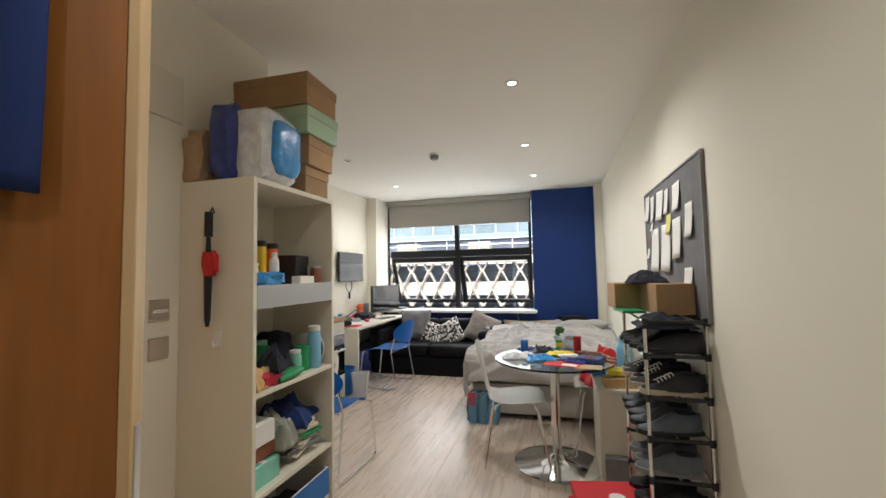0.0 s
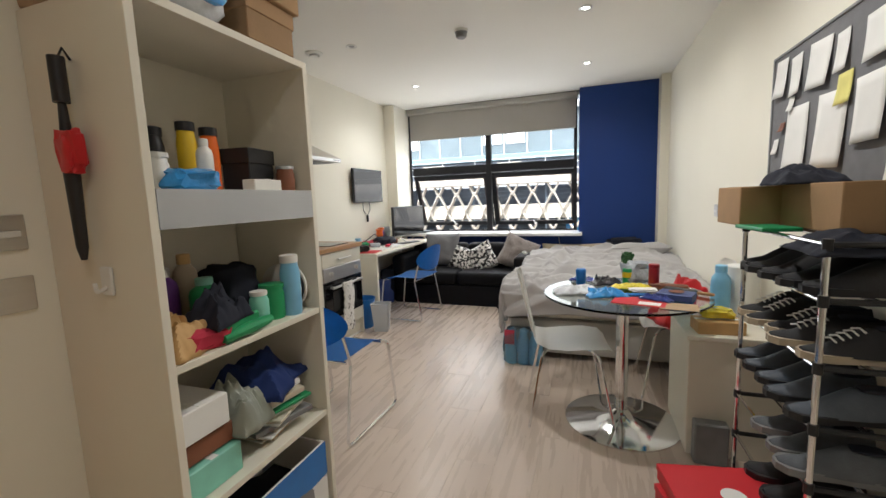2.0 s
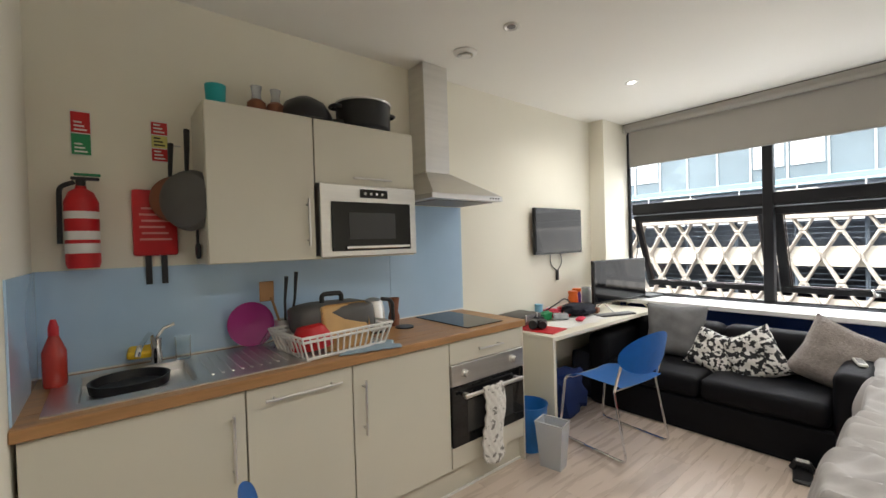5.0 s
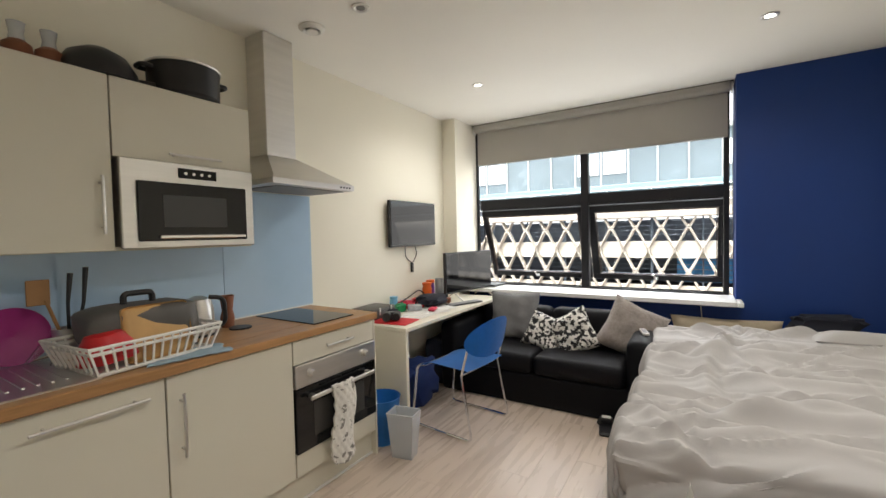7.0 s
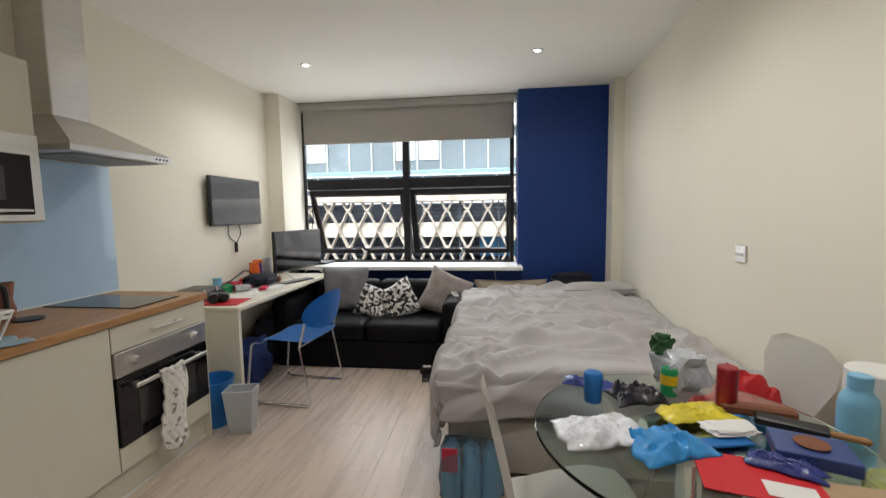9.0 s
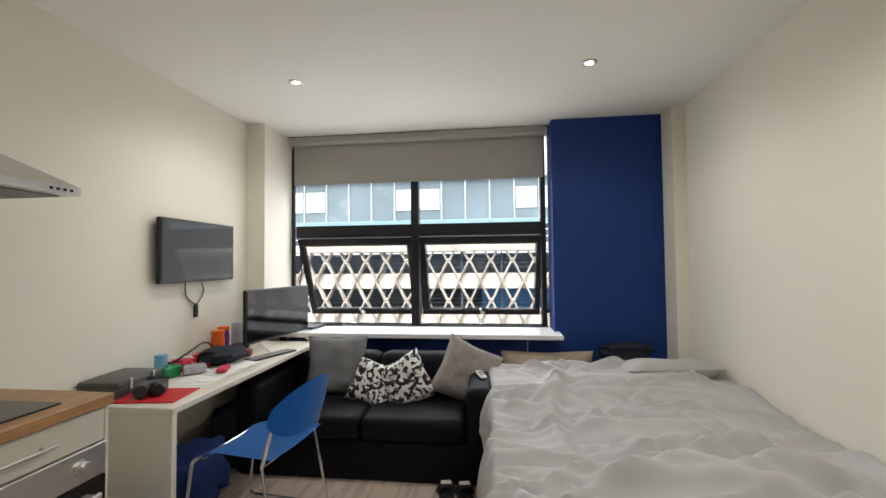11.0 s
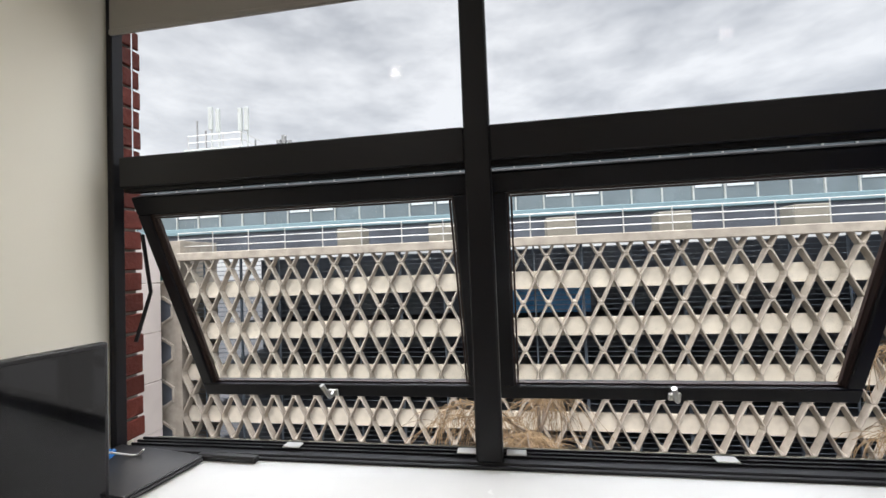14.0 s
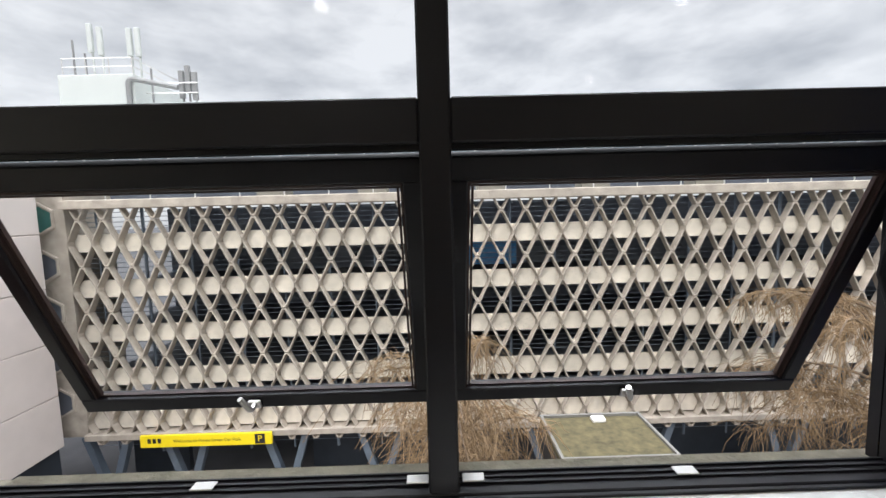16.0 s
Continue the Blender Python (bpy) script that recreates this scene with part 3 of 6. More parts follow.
# shade of the ground-level recess is put into these dark walls
part("ground_wall", B(0, 2.6, 0, 2.9, 2.9, Z - 8.7), DARKSHOP, park)
part("ground_wall", B(9.5, 2.6, 0, WID, 2.9, Z - 8.7), DARKSHOP, park)
sgn = thing("car_park_sign", "long yellow entrance sign board with black lettering", "sign", (-14.0, CPY - 0.32, -8.98))
part("board", B(0, 0, 0, 6.0, 0.12, 0.56, 0.01), SIGNY, sgn)
INK = mat("black_ink", (0.012, 0.012, 0.012), 0.6, var=0, bump=0)


def text(words, size, material, parent, at, name="lettering"):
    cu = bpy.data.curves.new(name, "FONT")
    cu.body, cu.size, cu.extrude, cu.align_x, cu.align_y = words, size, 0.002, "CENTER", "CENTER"
    cu.materials.append(material)
    ob = new(name, cu)
    ob.parent, ob.matrix_basis = parent, at
    return ob


text("Welcome to Prince Street Car Park", 0.21, INK, sgn, pose(3.05, -0.006, 0.28, 90))
part("p_panel", B(5.23, -0.012, 0.05, 5.69, -0.001, 0.51), INK, sgn, "black parking panel")
text("P", 0.42, SIGNY, sgn, pose(5.46, -0.018, 0.28, 90))
part("logo_bars", box(box(B(0.35, -0.01, 0.2, 0.5, -0.001, 0.42), 0.58, -0.01, 0.2, 0.73, -0.001, 0.42), 0.81, -0.01, 0.2, 0.96, -0.001, 0.42), INK, sgn)

# rooftop floor of curtain glazing set back behind the top deck
roof = thing("rooftop_block", "set-back glazed top floor with white panels", "building", (-30, 29, 2.3))
part("wall", B(0, 0.3, 0, 70, 6, 4.3), CURTAIN, roof, "blue-grey glazing")
part("fascia", B(-0.2, 0.0, 4.3, 70.2, 6.2, 4.6, 0.03), GREYCL, roof)
part("ledge", B(-0.2, 0.05, 1.35, 70.2, 0.31, 1.75, 0.03), mat("blue_green_fascia", (0.20, 0.30, 0.33), 0.5), roof)
# dark sheet stands for the shade in the terrace recess
part("shadow_gap", B(0, 0.2, 0, 70, 0.3, 1.3), DECK, roof, "terrace recess, its shade put into the dark colour")
for i in range(46):
    x = 0.5 + 1.5 * i
    ob = part("mullion", B(x - 0.04, 0.2, 1.75, x + 0.04, 0.32, 4.3), GREYCL, roof) if i == 0 else new("mullion", mull)
    if i == 0:
        mull = ob.data
    else:
        ob.parent, ob.matrix_basis = roof, pose(1.5 * i, 0, 0)
    if i % 5 in (1, 2):
        part("window_panel", B(x + 0.12, 0.24, 2.4, x + 1.36, 0.34, 3.7, 0.01), PANELW, roof)
railt = thing("roof_railing", "thin galvanised railing along the top deck", "railing", (-17, 25.4, 2.35))
for z in (0.35, 0.7, 1.05):
    part("rail", cyl(N(), (0, 0, z), (46, 0, z), 0.025, 5), STEEL, railt)
for i in range(24):
    ob = part("post", cyl(N(), (0, 0, 0), (0, 0, 1.08), 0.03, 5), STEEL, railt) if i == 0 else new("post", post_me)
    if i == 0:
        post_me = ob.data
    ob.parent, ob.matrix_basis = railt, pose(i * 2.0, 0, 0)
for i, x in enumerate((-8, -3.2, 2.5, 7.5, 13)):
    solo("rooftop_plant_box", B(-0.7, 0, 0, 0.7, 1.0, 1.0, 0.04), mat("buff_box", (0.25, 0.23, 0.19), 0.8) if not i else bpy.data.materials["buff_box"], "buff grey rooftop equipment box", "equipment", (x, 26.4, 2.3), group="boxes on the deck")

tower = thing("stair_tower", "pale grey rooftop tower carrying phone masts", "tower", (-22.8, 32.5, 3.0))
part("body", B(0, 0, 0, 4.6, 5, 7.2, 0.05), GREYCL, tower)
part("annex", B(4.6, 0.5, 0, 8.3, 5, 5.6, 0.05), GREYCL, tower)
part("duct", tube(N(), bend([(4.3, -0.1, 0), (4.3, -0.1, 6.9), (7, 0.3, 6.4)], 0.4), 0.16), C["grey_plastic"], tower)
for x, z in ((0.3, 2.4), (1.0, 1.6), (1.5, 3.3), (2.1, 3.1), (3.9, 3.0), (4.4, 3.0), (5.0, 2.2), (6.9, 2.0), (7.3, 2.3), (7.7, 1.9)):
    fat = z > 2.9
    b0 = 7.2 if x < 4.7 else 5.6
    bm = cyl(N(), (x, 1, b0), (x, 1, b0 + z), 0.06, 6)
    if fat or x > 6.5:
        box(bm, x - 0.16, 0.8, b0 + z - 1.7, x + 0.16, 1.0, b0 + z, 0.03)
    part("antenna", bm, GREYCL if fat else C["grey_plastic"], tower, "white antenna panel on a pole")
bm = N()
for z in (7.7, 8.2):
    tube(bm, [(0.2, 0.2, z), (4.4, 0.2, z), (4.4, 4.6, z)], 0.03, 5)
for x in (0.2, 1.6, 3.0, 4.4):
    cyl(bm, (x, 0.2, 7.2), (x, 0.2, 8.2), 0.03, 5)
for z in (6.2, 6.8):
    tube(bm, [(4.8, 0.7, z), (8.0, 0.7, z)], 0.03, 5)
part("guard_rail", bm, STEEL, tower)

wing = thing("hexagon_wing", "pale concrete wing with hexagonal window openings", "building", (-21.6, CPY - 0.2, GZ))
part("wall", B(0, 0.3, 3.4, 4.95, 3, Z + 3.0, 0.02), CONC, wing)
GREENP = mat("green_pane", (0.05, 0.16, 0.14), 0.15, var=0.1, bump=0)
for k in range(5):
    for j in range(2):
        hx, hz = 3.85 - 2.2 * j, Z + 1.55 - 2.12 * k
        bm = N()
        rings = [[bm.verts.new((hx + r * math.sin(math.pi / 3 * i), y, hz + r * math.cos(math.pi / 3 * i))) for i in range(6)] for r, y in ((0.78, 0.30), (0.76, 0.23), (0.66, 0.22), (0.58, 0.292))]
        for p, q in zip(rings, rings[1:]):
            for i in range(6):
                bm.faces.new((p[i], p[(i + 1) % 6], q[(i + 1) % 6], q[i]))
        w = part("window", bm, CONC, wing, "hexagonal concrete window surround", smooth=False)
        bm = N()
        bm.faces.new([bm.verts.new((hx + 0.62 * math.sin(math.pi / 3 * i), 0.288, hz + 0.62 * math.cos(math.pi / 3 * i))) for i in range(6)])
        part("pane", bm, GREENP if k < 1 else DECK, w)
house = thing("white_building", "pinkish white panelled building with a dark shopfront", "building", (-28, 12, GZ))
for k in range(5):
    for j in range(3):
        part("wall_panel", B(0, 0.0 + 4.2 * j, 3.3 + 2.4 * k, 10.7, 4.18 + 4.2 * j, 5.68 + 2.4 * k, 0.03), PALE, house)
part("shopfront", B(0, 0, 0, 10.4, 12.6, 3.28), DARKSHOP, house)
bm = N()
for i, (a, b) in enumerate(((0.0, 0.5), (0.7, 0.9), (1.1, 1.5), (1.7, 2.1), (2.5, 3.0), (3.2, 3.6), (3.8, 4.0))):
    box(bm, 10.4, 7 + a, 2.4, 10.46, 7 + b, 2.85)
part("sign_lettering", bm, PAPER, house, "white illegible sign letters")

out = thing("outbuilding", "low flat-roofed outbuilding with a mossy roof", "building", (2.9, 16.6, GZ))
part("wall", B(0.1, 0.1, 0, 3.0, 2.2, 6.8), DARKSHOP, out)
part("roof", B(0, 0, 6.8, 3.1, 2.3, 6.98, 0.02), MOSS, out, "mossy felt roof")
bm = N()
for a in ((0, 0, 3.1, 0.08), (0, 2.22, 3.1, 2.3), (0, 0.08, 0.08, 2.22), (3.02, 0.08, 3.1, 2.22)):
    box(bm, a[0], a[1], 6.98, a[2], a[3], 7.06)
part("roof_edge", bm, mat("grey_roof_trim", (0.16, 0.155, 0.14), 0.8), out)
part("roof_vent", B(1.5, 1.85, 6.98, 1.9, 2.1, 7.10, 0.02), WHITEP, out)
bol = tagged(link("bollard", cyl(N(), (0, 0, 0), (0, 0, 1.0), 0.07, 8), BLACKP), "black street bollard on the pavement", "bollard", "bollards along the pavement")
bol.matrix_basis = pose(9, 22, GZ + 0.12)
for i in range(1, 6):
    copy_thing(bol, pose(9 + 1.7 * i, 22, GZ + 0.12))
solo("road_line", B(-0.1, -2.5, 0, 0.1, 2.5, 0.012), PANELW, "white painted road line", "road marking", (-10.5, 21.5, GZ), -25)


def weeping_tree(at, height, spread, seed, twigs):
    """A bare weeping tree: trunk, arching limbs and a curtain of thin hanging twigs."""
    rnd = random.Random(seed)
    tr = thing("weeping_tree", "bare weeping tree with tawny hanging twigs", "tree", at, group="trees outside")
    part("trunk", tube(N(), [(0, 0, 0), (0.08, 0.02, height * 0.3), (-0.05, 0.05, height * 0.62), (0.05, 0, height * 0.9)], [0.2, 0.15, 0.1, 0.04], 8), BARK, tr)
    bmt = bmesh.new()
    for i in range(26):
        a = rnd.uniform(0, 6.283)
        z0 = height * rnd.uniform(0.4, 0.85)
        r = spread * rnd.uniform(0.45, 1.0)
        top = min(height, z0 + rnd.uniform(0.6, 1.8))
        pts = []
        for k in range(7):
            f = k / 6
            pts.append(Vector((r * f * math.cos(a + 0.3 * f), r * f * math.sin(a + 0.3 * f), z0 + (top - z0) * math.sin(f * 2.0) - 0.5 * f * f + rnd.uniform(-0.08, 0.08))))
        part("limb", tube(N(), pts, [0.06, 0.05, 0.04, 0.032, 0.025, 0.018, 0.01], 5), BARK, tr)
        for j in range(twigs // 26):
            f = rnd.uniform(0.25, 1.0) * 6
            k = min(5, int(f))
            p = pts[k].lerp(pts[k + 1], f - k)
            ln = rnd.uniform(0.2, 1.5)
            q = [p]
            dx, dy = rnd.gauss(0, 0.45), rnd.gauss(0, 0.45)
            for m in range(1, 5):
                g = m / 4
                q.append(p + Vector((dx * g * 1.6 + rnd.gauss(0, 0.05), dy * g * 1.6 + rnd.gauss(0, 0.05), 0.14 * math.sin(g * 3) - ln * g * g)))
            tube(bmt, q, 0.0075, 3)
    part("crown", bmt, TWIG, tr, "curtain of thin tawny twigs", smooth=False)
    return tr


weeping_tree((0.6, 19.0, GZ), 10.0, 3.2, 3, 2400)
weeping_tree((13.5, 18.5, GZ), 11.6, 4.4, 5, 2800)

# brick reveals outside the window
for sx, x0 in ((-1, -1.405), (1, WX1 + 0.066)):
    r = thing("brick_reveal", "red brick jamb outside the window", "brickwork", (x0, 7.735 if sx > 0 else 7.665, 0.776), kind="structure", group="brick jambs")
    deep = 0.0 if sx > 0 else 0.065
    part("mortar", B(min(0, sx * 0.03), 0.0, 0, max(0, sx * 0.03), 0.06 + deep, 1.81), MORTAR, r)
    for i in range(24):
        w = 0.215 if i % 2 else 0.10
        z = 0.004 + 0.075 * i
        xx = (-0.012, 0.0) if sx > 0 else (0.0, 0.012)
        part("brick", B(xx[0], 0.002, z, xx[1], (0.075 if i % 2 else 0.08) + deep, z + 0.065, 0.004), BRICK, r, smooth=False)

# ---- kitchen ----
def bar_handle(parent, p, q, off, label="brushed steel bar handle"):
    """A slim bar handle from p to q, standing off by the vector off."""
    p, q, off = Vector(p), Vector(q), Vector(off)
    b = N()
    d = (q - p) * 0.12
    cyl(b, p + off, q + off, 0.006, 10)
    cyl(b, p + d, p + d + off, 0.005, 8)
    cyl(b, q - d, q - d + off, 0.005, 8)
    return part("handle", b, STEEL, parent, label)


KX = -0.885                                  # face of the base units
def base_unit(y0, y1, label, handle):
    u = thing("base_cabinet", label, "cabinet", (LX, y0, 0), group="kitchen base units")
    w, d = y1 - y0, KX - LX
    part("body", B(0.003, 0.003, 0.15, d - 0.02, w - 0.003, 0.858), CARCASS, u)
    dr = part("door", B(d - 0.018, 0.003, 0.155, d, w - 0.003, 0.852, 0.002), CREAM, u)
    o = (0.032, 0, 0)
    if handle == "right":
        bar_handle(dr, (d, w - 0.05, 0.53), (d, w - 0.05, 0.78), o)
    elif handle == "left":
        bar_handle(dr, (d, 0.05, 0.53), (d, 0.05, 0.78), o)
    else:
        bar_handle(dr, (d, w / 2 - 0.16, 0.80), (d, w / 2 + 0.16, 0.80), o)
    return u


base_unit(3.04, 3.66, "cream gloss cabinet under the sink", "right")
base_unit(3.66, 4.11, "cream gloss cabinet with a horizontal bar handle", "top")
base_unit(4.11, 4.685, "cream gloss cabinet beside the oven", "left")
solo("plinth", B(LX, 3.04, 0, KX - 0.04, 5.285, 0.148, 0.002), CREAM, "cream plinth under the kitchen units", "plinth", kind="structure")
solo("plinth_strip", B(KX - 0.039, 3.04, 0, KX - 0.03, 5.285, 0.012), WHITEP, "white sealing strip along the plinth", "trim", kind="structure")

ov = thing("oven_cabinet", "cream cabinet with a drawer above a built-in oven", "cabinet", (LX, 4.685, 0), group="kitchen base units")
d = KX - LX
part("body", B(0.003, 0.003, 0.15, d - 0.02, 0.597, 0.858), CARCASS, ov)
dr = part("drawer", B(d - 0.018, 0.003, 0.73, d, 0.597, 0.852, 0.002), CREAM, ov)
bar_handle(dr, (d, 0.2, 0.79), (d, 0.4, 0.79), (0.03, 0, 0))
part("lower_panel", B(d - 0.018, 0.003, 0.155, d, 0.597, 0.272, 0.002), CREAM, ov)
part("end_panel", B(0.003, 0.599, 0.0, d, 0.615, 0.858, 0.001), CREAM, ov)
oven = thing("oven", "built-in steel oven with a black glass door", "oven", (LX, 4.685, 0.275))
part("control_panel", B(d - 0.02, 0.004, 0.335, d + 0.012, 0.596, 0.452, 0.003), STEEL, oven)
od = part("door", B(d - 0.02, 0.004, 0.0, d + 0.012, 0.596, 0.33, 0.003), BLACKG, oven, "black glass door")
part("inner_window", B(d + 0.0125, 0.11, 0.06, d + 0.0135, 0.49, 0.24), mat("dark_oven_window", (0.03, 0.03, 0.03), 0.15, var=0, bump=0), od)
b = N()
box(b, d + 0.045, 0.06, 0.27, d + 0.06, 0.54, 0.292, 0.004)
for y in (0.09, 0.51):
    box(b, d + 0.012, y - 0.012, 0.272, d + 0.046, y + 0.012, 0.29)
part("handle", b, STEEL, od)
for y in (0.1, 0.5):
    part("knob", cyl(cyl(N(), (d + 0.012, y, 0.395), (d + 0.018, y, 0.395), 0.027, 20), (d + 0.018, y, 0.395), (d + 0.042, y, 0.395), 0.02, 20, 0.018), STEEL, oven)
b = N()
def mitt(u, v):
    y = 0.19 + 0.16 * u + 0.02 * math.sin(6 * v)
    k = 0.018 * math.sin(math.pi * u) + 0.004 * math.sin(u * 25) * math.sin(v * 40)
    return (d + 0.062 + k + 0.012 * v, y, 0.305 - 0.42 * v - 0.02 * math.sin(math.pi * u) * v)
sheet(b, mitt, 24, 40)
ob = solo("oven_glove", b, MITT, "quilted pale patterned oven glove over the oven handle", "oven glove", (LX, 4.685, 0.275))
ob.modifiers.new("thickness", "SOLIDIFY").thickness = 0.014

wt = thing("worktop", "oak-effect laminate kitchen worktop along the wall", "worktop", (LX, 3.03, 0.86))
BX0, BX1, BY0, BY1 = 0.13, 0.50, 0.14, 0.49          # sink bowl cut-out
W1, WD = 2.27, 0.63
b = N()
box(b, 0.001, 0.001, 0, BX0, W1, 0.04)
box(b, BX1, 0.001, 0, WD, W1, 0.04, 0.004)
box(b, BX0, 0.001, 0, BX1, BY0, 0.04)
box(b, BX0, BY1, 0, BX1, W1, 0.04)
part("board", b, WORKTOP, wt)
sk = thing("sink", "stainless steel sink with a grooved drainer", "sink", (LX, 3.03, 0.90))
b = N()
x0, x1, y1 = 0.07, 0.57, 0.90
box(b, x0, 0.06, 0.0, BX0, y1, 0.006)
box(b, BX1, 0.06, 0.0, x1, y1, 0.006)
box(b, BX0, 0.06, 0.0, BX1, BY0, 0.006)
box(b, BX0, BY1, 0.0, BX1, y1, 0.006)
part("rim", b, STEEL, sk)
b = N()
for i in range(9):
    box(b, 0.16, 0.54 + 0.036 * i, 0.006, 0.48, 0.548 + 0.036 * i, 0.010)
part("drainer_ribs", b, STEEL, sk)
b = N()
box(b, BX0, BY0, -0.03, BX0 + 0.003, BY1, 0.001)
box(b, BX1 - 0.003, BY0, -0.03, BX1, BY1, 0.001)
box(b, BX0, BY0, -0.03, BX1, BY0 + 0.003, 0.001)
box(b, BX0, BY1 - 0.003, -0.03, BX1, BY1, 0.001)
box(b, BX0, BY0, -0.036, BX1, BY1, -0.03)
part("bowl", b, STEEL, sk)
tap = thing("tap", "chrome mixer tap behind the sink", "tap", (LX + 0.10, 3.42, 0.906))
part("body", cyl(N(), (0, 0, 0), (0, 0, 0.11), 0.022, 16), CHROME, tap)
part("spout", tube(N(), bend([(0, 0, 0.05), (0.05, -0.02, 0.15), (0.19, -0.07, 0.11), (0.2, -0.075, 0.08)], 0.04), 0.010), CHROME, tap)
part("lever", tube(N(), [(0, 0, 0.11), (0.0, 0.03, 0.15), (0.01, 0.07, 0.165)], 0.008), CHROME, tap)
solo("soaking_pan", lathe(N(), [(0.09, 0), (0.125, 0.01), (0.13, 0.045), (0.122, 0.045), (0.115, 0.012), (0.0, 0.012)], n=28), C["dark_pan"], "black frying pan soaking in the sink", "pan", (LX + 0.31, 3.32, 0.871))
solo("hob", B(0, 0, 0, 0.52, 0.30, 0.006, 0.002), BLACKG, "black glass induction hob set in the worktop", "hob", (LX + 0.045, 4.86, 0.90))

sp = thing("splashback", "pale blue glass splashback panels", "splashback", (LX, 3.03, 0.90), kind="structure")
part("panel", B(0.001, 0.002, 0.002, 0.008, 1.665, 0.43), SPLASH, sp)
part("panel", B(0.001, 1.668, 0.002, 0.008, 2.30, 0.76), SPLASH, sp)
part("panel", B(0.01, 0.001, 0.002, 0.6, 0.007, 0.43), SPLASH, sp)
part("sealant", B(0.001, 0.009, 0.0, 0.016, 2.30, 0.006), WHITEP, sp)

WCX = LX + 0.32
wc = thing("wall_cabinet", "cream gloss wall cabinet with a bar handle", "cabinet", (LX, 3.60, 1.335), group="kitchen wall units")
part("body", B(0.001, 0, 0, 0.30, 0.478, 0.71), CARCASS, wc)
dr = part("door", B(0.302, 0.002, 0.002, 0.32, 0.476, 0.708, 0.002), CREAM, wc)
bar_handle(dr, (0.32, 0.435, 0.07), (0.32, 0.435, 0.30), (0.03, 0, 0))
wc = thing("wall_cabinet", "cream gloss lift-up cabinet above the microwave", "cabinet", (LX, 4.08, 1.335), group="kitchen wall units")
part("body", B(0.001, 0.001, 0.385, 0.30, 0.605, 0.71), CARCASS, wc)
part("side_panel", B(0.001, 0.589, 0, 0.30, 0.605, 0.384), CARCASS, wc)
part("base_panel", B(0.001, 0.001, 0, 0.30, 0.588, 0.016), CARCASS, wc)
dr = part("door", B(0.302, 0.002, 0.385, 0.32, 0.604, 0.708, 0.002), CREAM, wc)
bar_handle(dr, (0.32, 0.2, 0.42), (0.32, 0.43, 0.42), (0.03, 0, 0))
mw = thing("microwave", "built-in steel microwave with a black glass door", "microwave", (LX, 4.09, 1.352))
part("case", B(0.02, 0.005, 0, 0.33, 0.575, 0.362), STEEL, mw)
part("fascia", B(0.331, 0.0, -0.01, 0.352, 0.58, 0.366, 0.004), STEEL, mw)
dr = part("door", B(0.353, 0.055, 0.02, 0.362, 0.535, 0.275, 0.003), BLACKG, mw, "black glass door")
part("inner_window", B(0.3625, 0.15, 0.08, 0.3635, 0.43, 0.22), mat("grey_mesh_window", (0.05, 0.05, 0.05), 0.3, var=0.05, bump=0.1, bscale=600), dr)
part("handle", B(0.363, 0.13, 0.03, 0.375, 0.52, 0.045, 0.003), CHROME, mw)
part("display", B(0.353, 0.22, 0.30, 0.357, 0.39, 0.345, 0.002), BLACKG, mw)
for i in range(4):
    part("button", cyl(N(), (0.357, 0.25 + 0.035 * i, 0.322), (0.36, 0.25 + 0.035 * i, 0.322), 0.007, 8), STEEL, mw)

hd = thing("cooker_hood", "brushed steel chimney cooker hood on the wall", "cooker hood", (LX, 5.04, 1.665))
b = N()
rings = []
for z, x, y0, y1 in ((0, 0.44, -0.31, 0.285), (0.03, 0.44, -0.31, 0.285), (0.045, 0.42, -0.29, 0.265), (0.20, 0.175, -0.15, 0.055)):
    rings.append([b.verts.new(p) for p in ((0.001, y0, z), (x, y0, z), (x, y1, z), (0.001, y1, z))])
for p, q in zip(rings, rings[1:]):
    for k in range(4):
        b.faces.new((p[k], p[(k + 1) % 4], q[(k + 1) % 4], q[k]))
b.faces.new(rings[0][::-1])
b.faces.new(rings[-1])
part("canopy", b, STEEL, hd)
part("chimney", B(0.001, -0.15, 0.201, 0.175, 0.055, H - 1.665 - 0.002, 0.004), STEEL, hd)
part("filter", B(0.05, -0.24, -0.006, 0.38, 0.25, -0.001), C["grey_plastic"], hd)
for i in range(4):
    part("switch", cyl(N(), (0.44, 0.17 + 0.025 * i, 0.015), (0.444, 0.17 + 0.025 * i, 0.015), 0.006, 8), BLACKP, hd)

# ---- desk, televisions ----
dk = thing("desk", "long narrow cream desk against the wall", "desk", (LX, 5.60, 0))
part("top", B(0.002, 0, 0.70, 0.62, 1.60, 0.73, 0.003), WHITEF, dk)
part("end_panel", B(0.15, 0.003, 0, 0.615, 0.035, 0.699, 0.002), WHITEF, dk)
part("end_panel", B(0.15, 1.565, 0, 0.615, 1.597, 0.699, 0.002), WHITEF, dk)
part("back_rail", B(0.15, 0.036, 0.35, 0.168, 1.564, 0.699), WHITEF, dk)


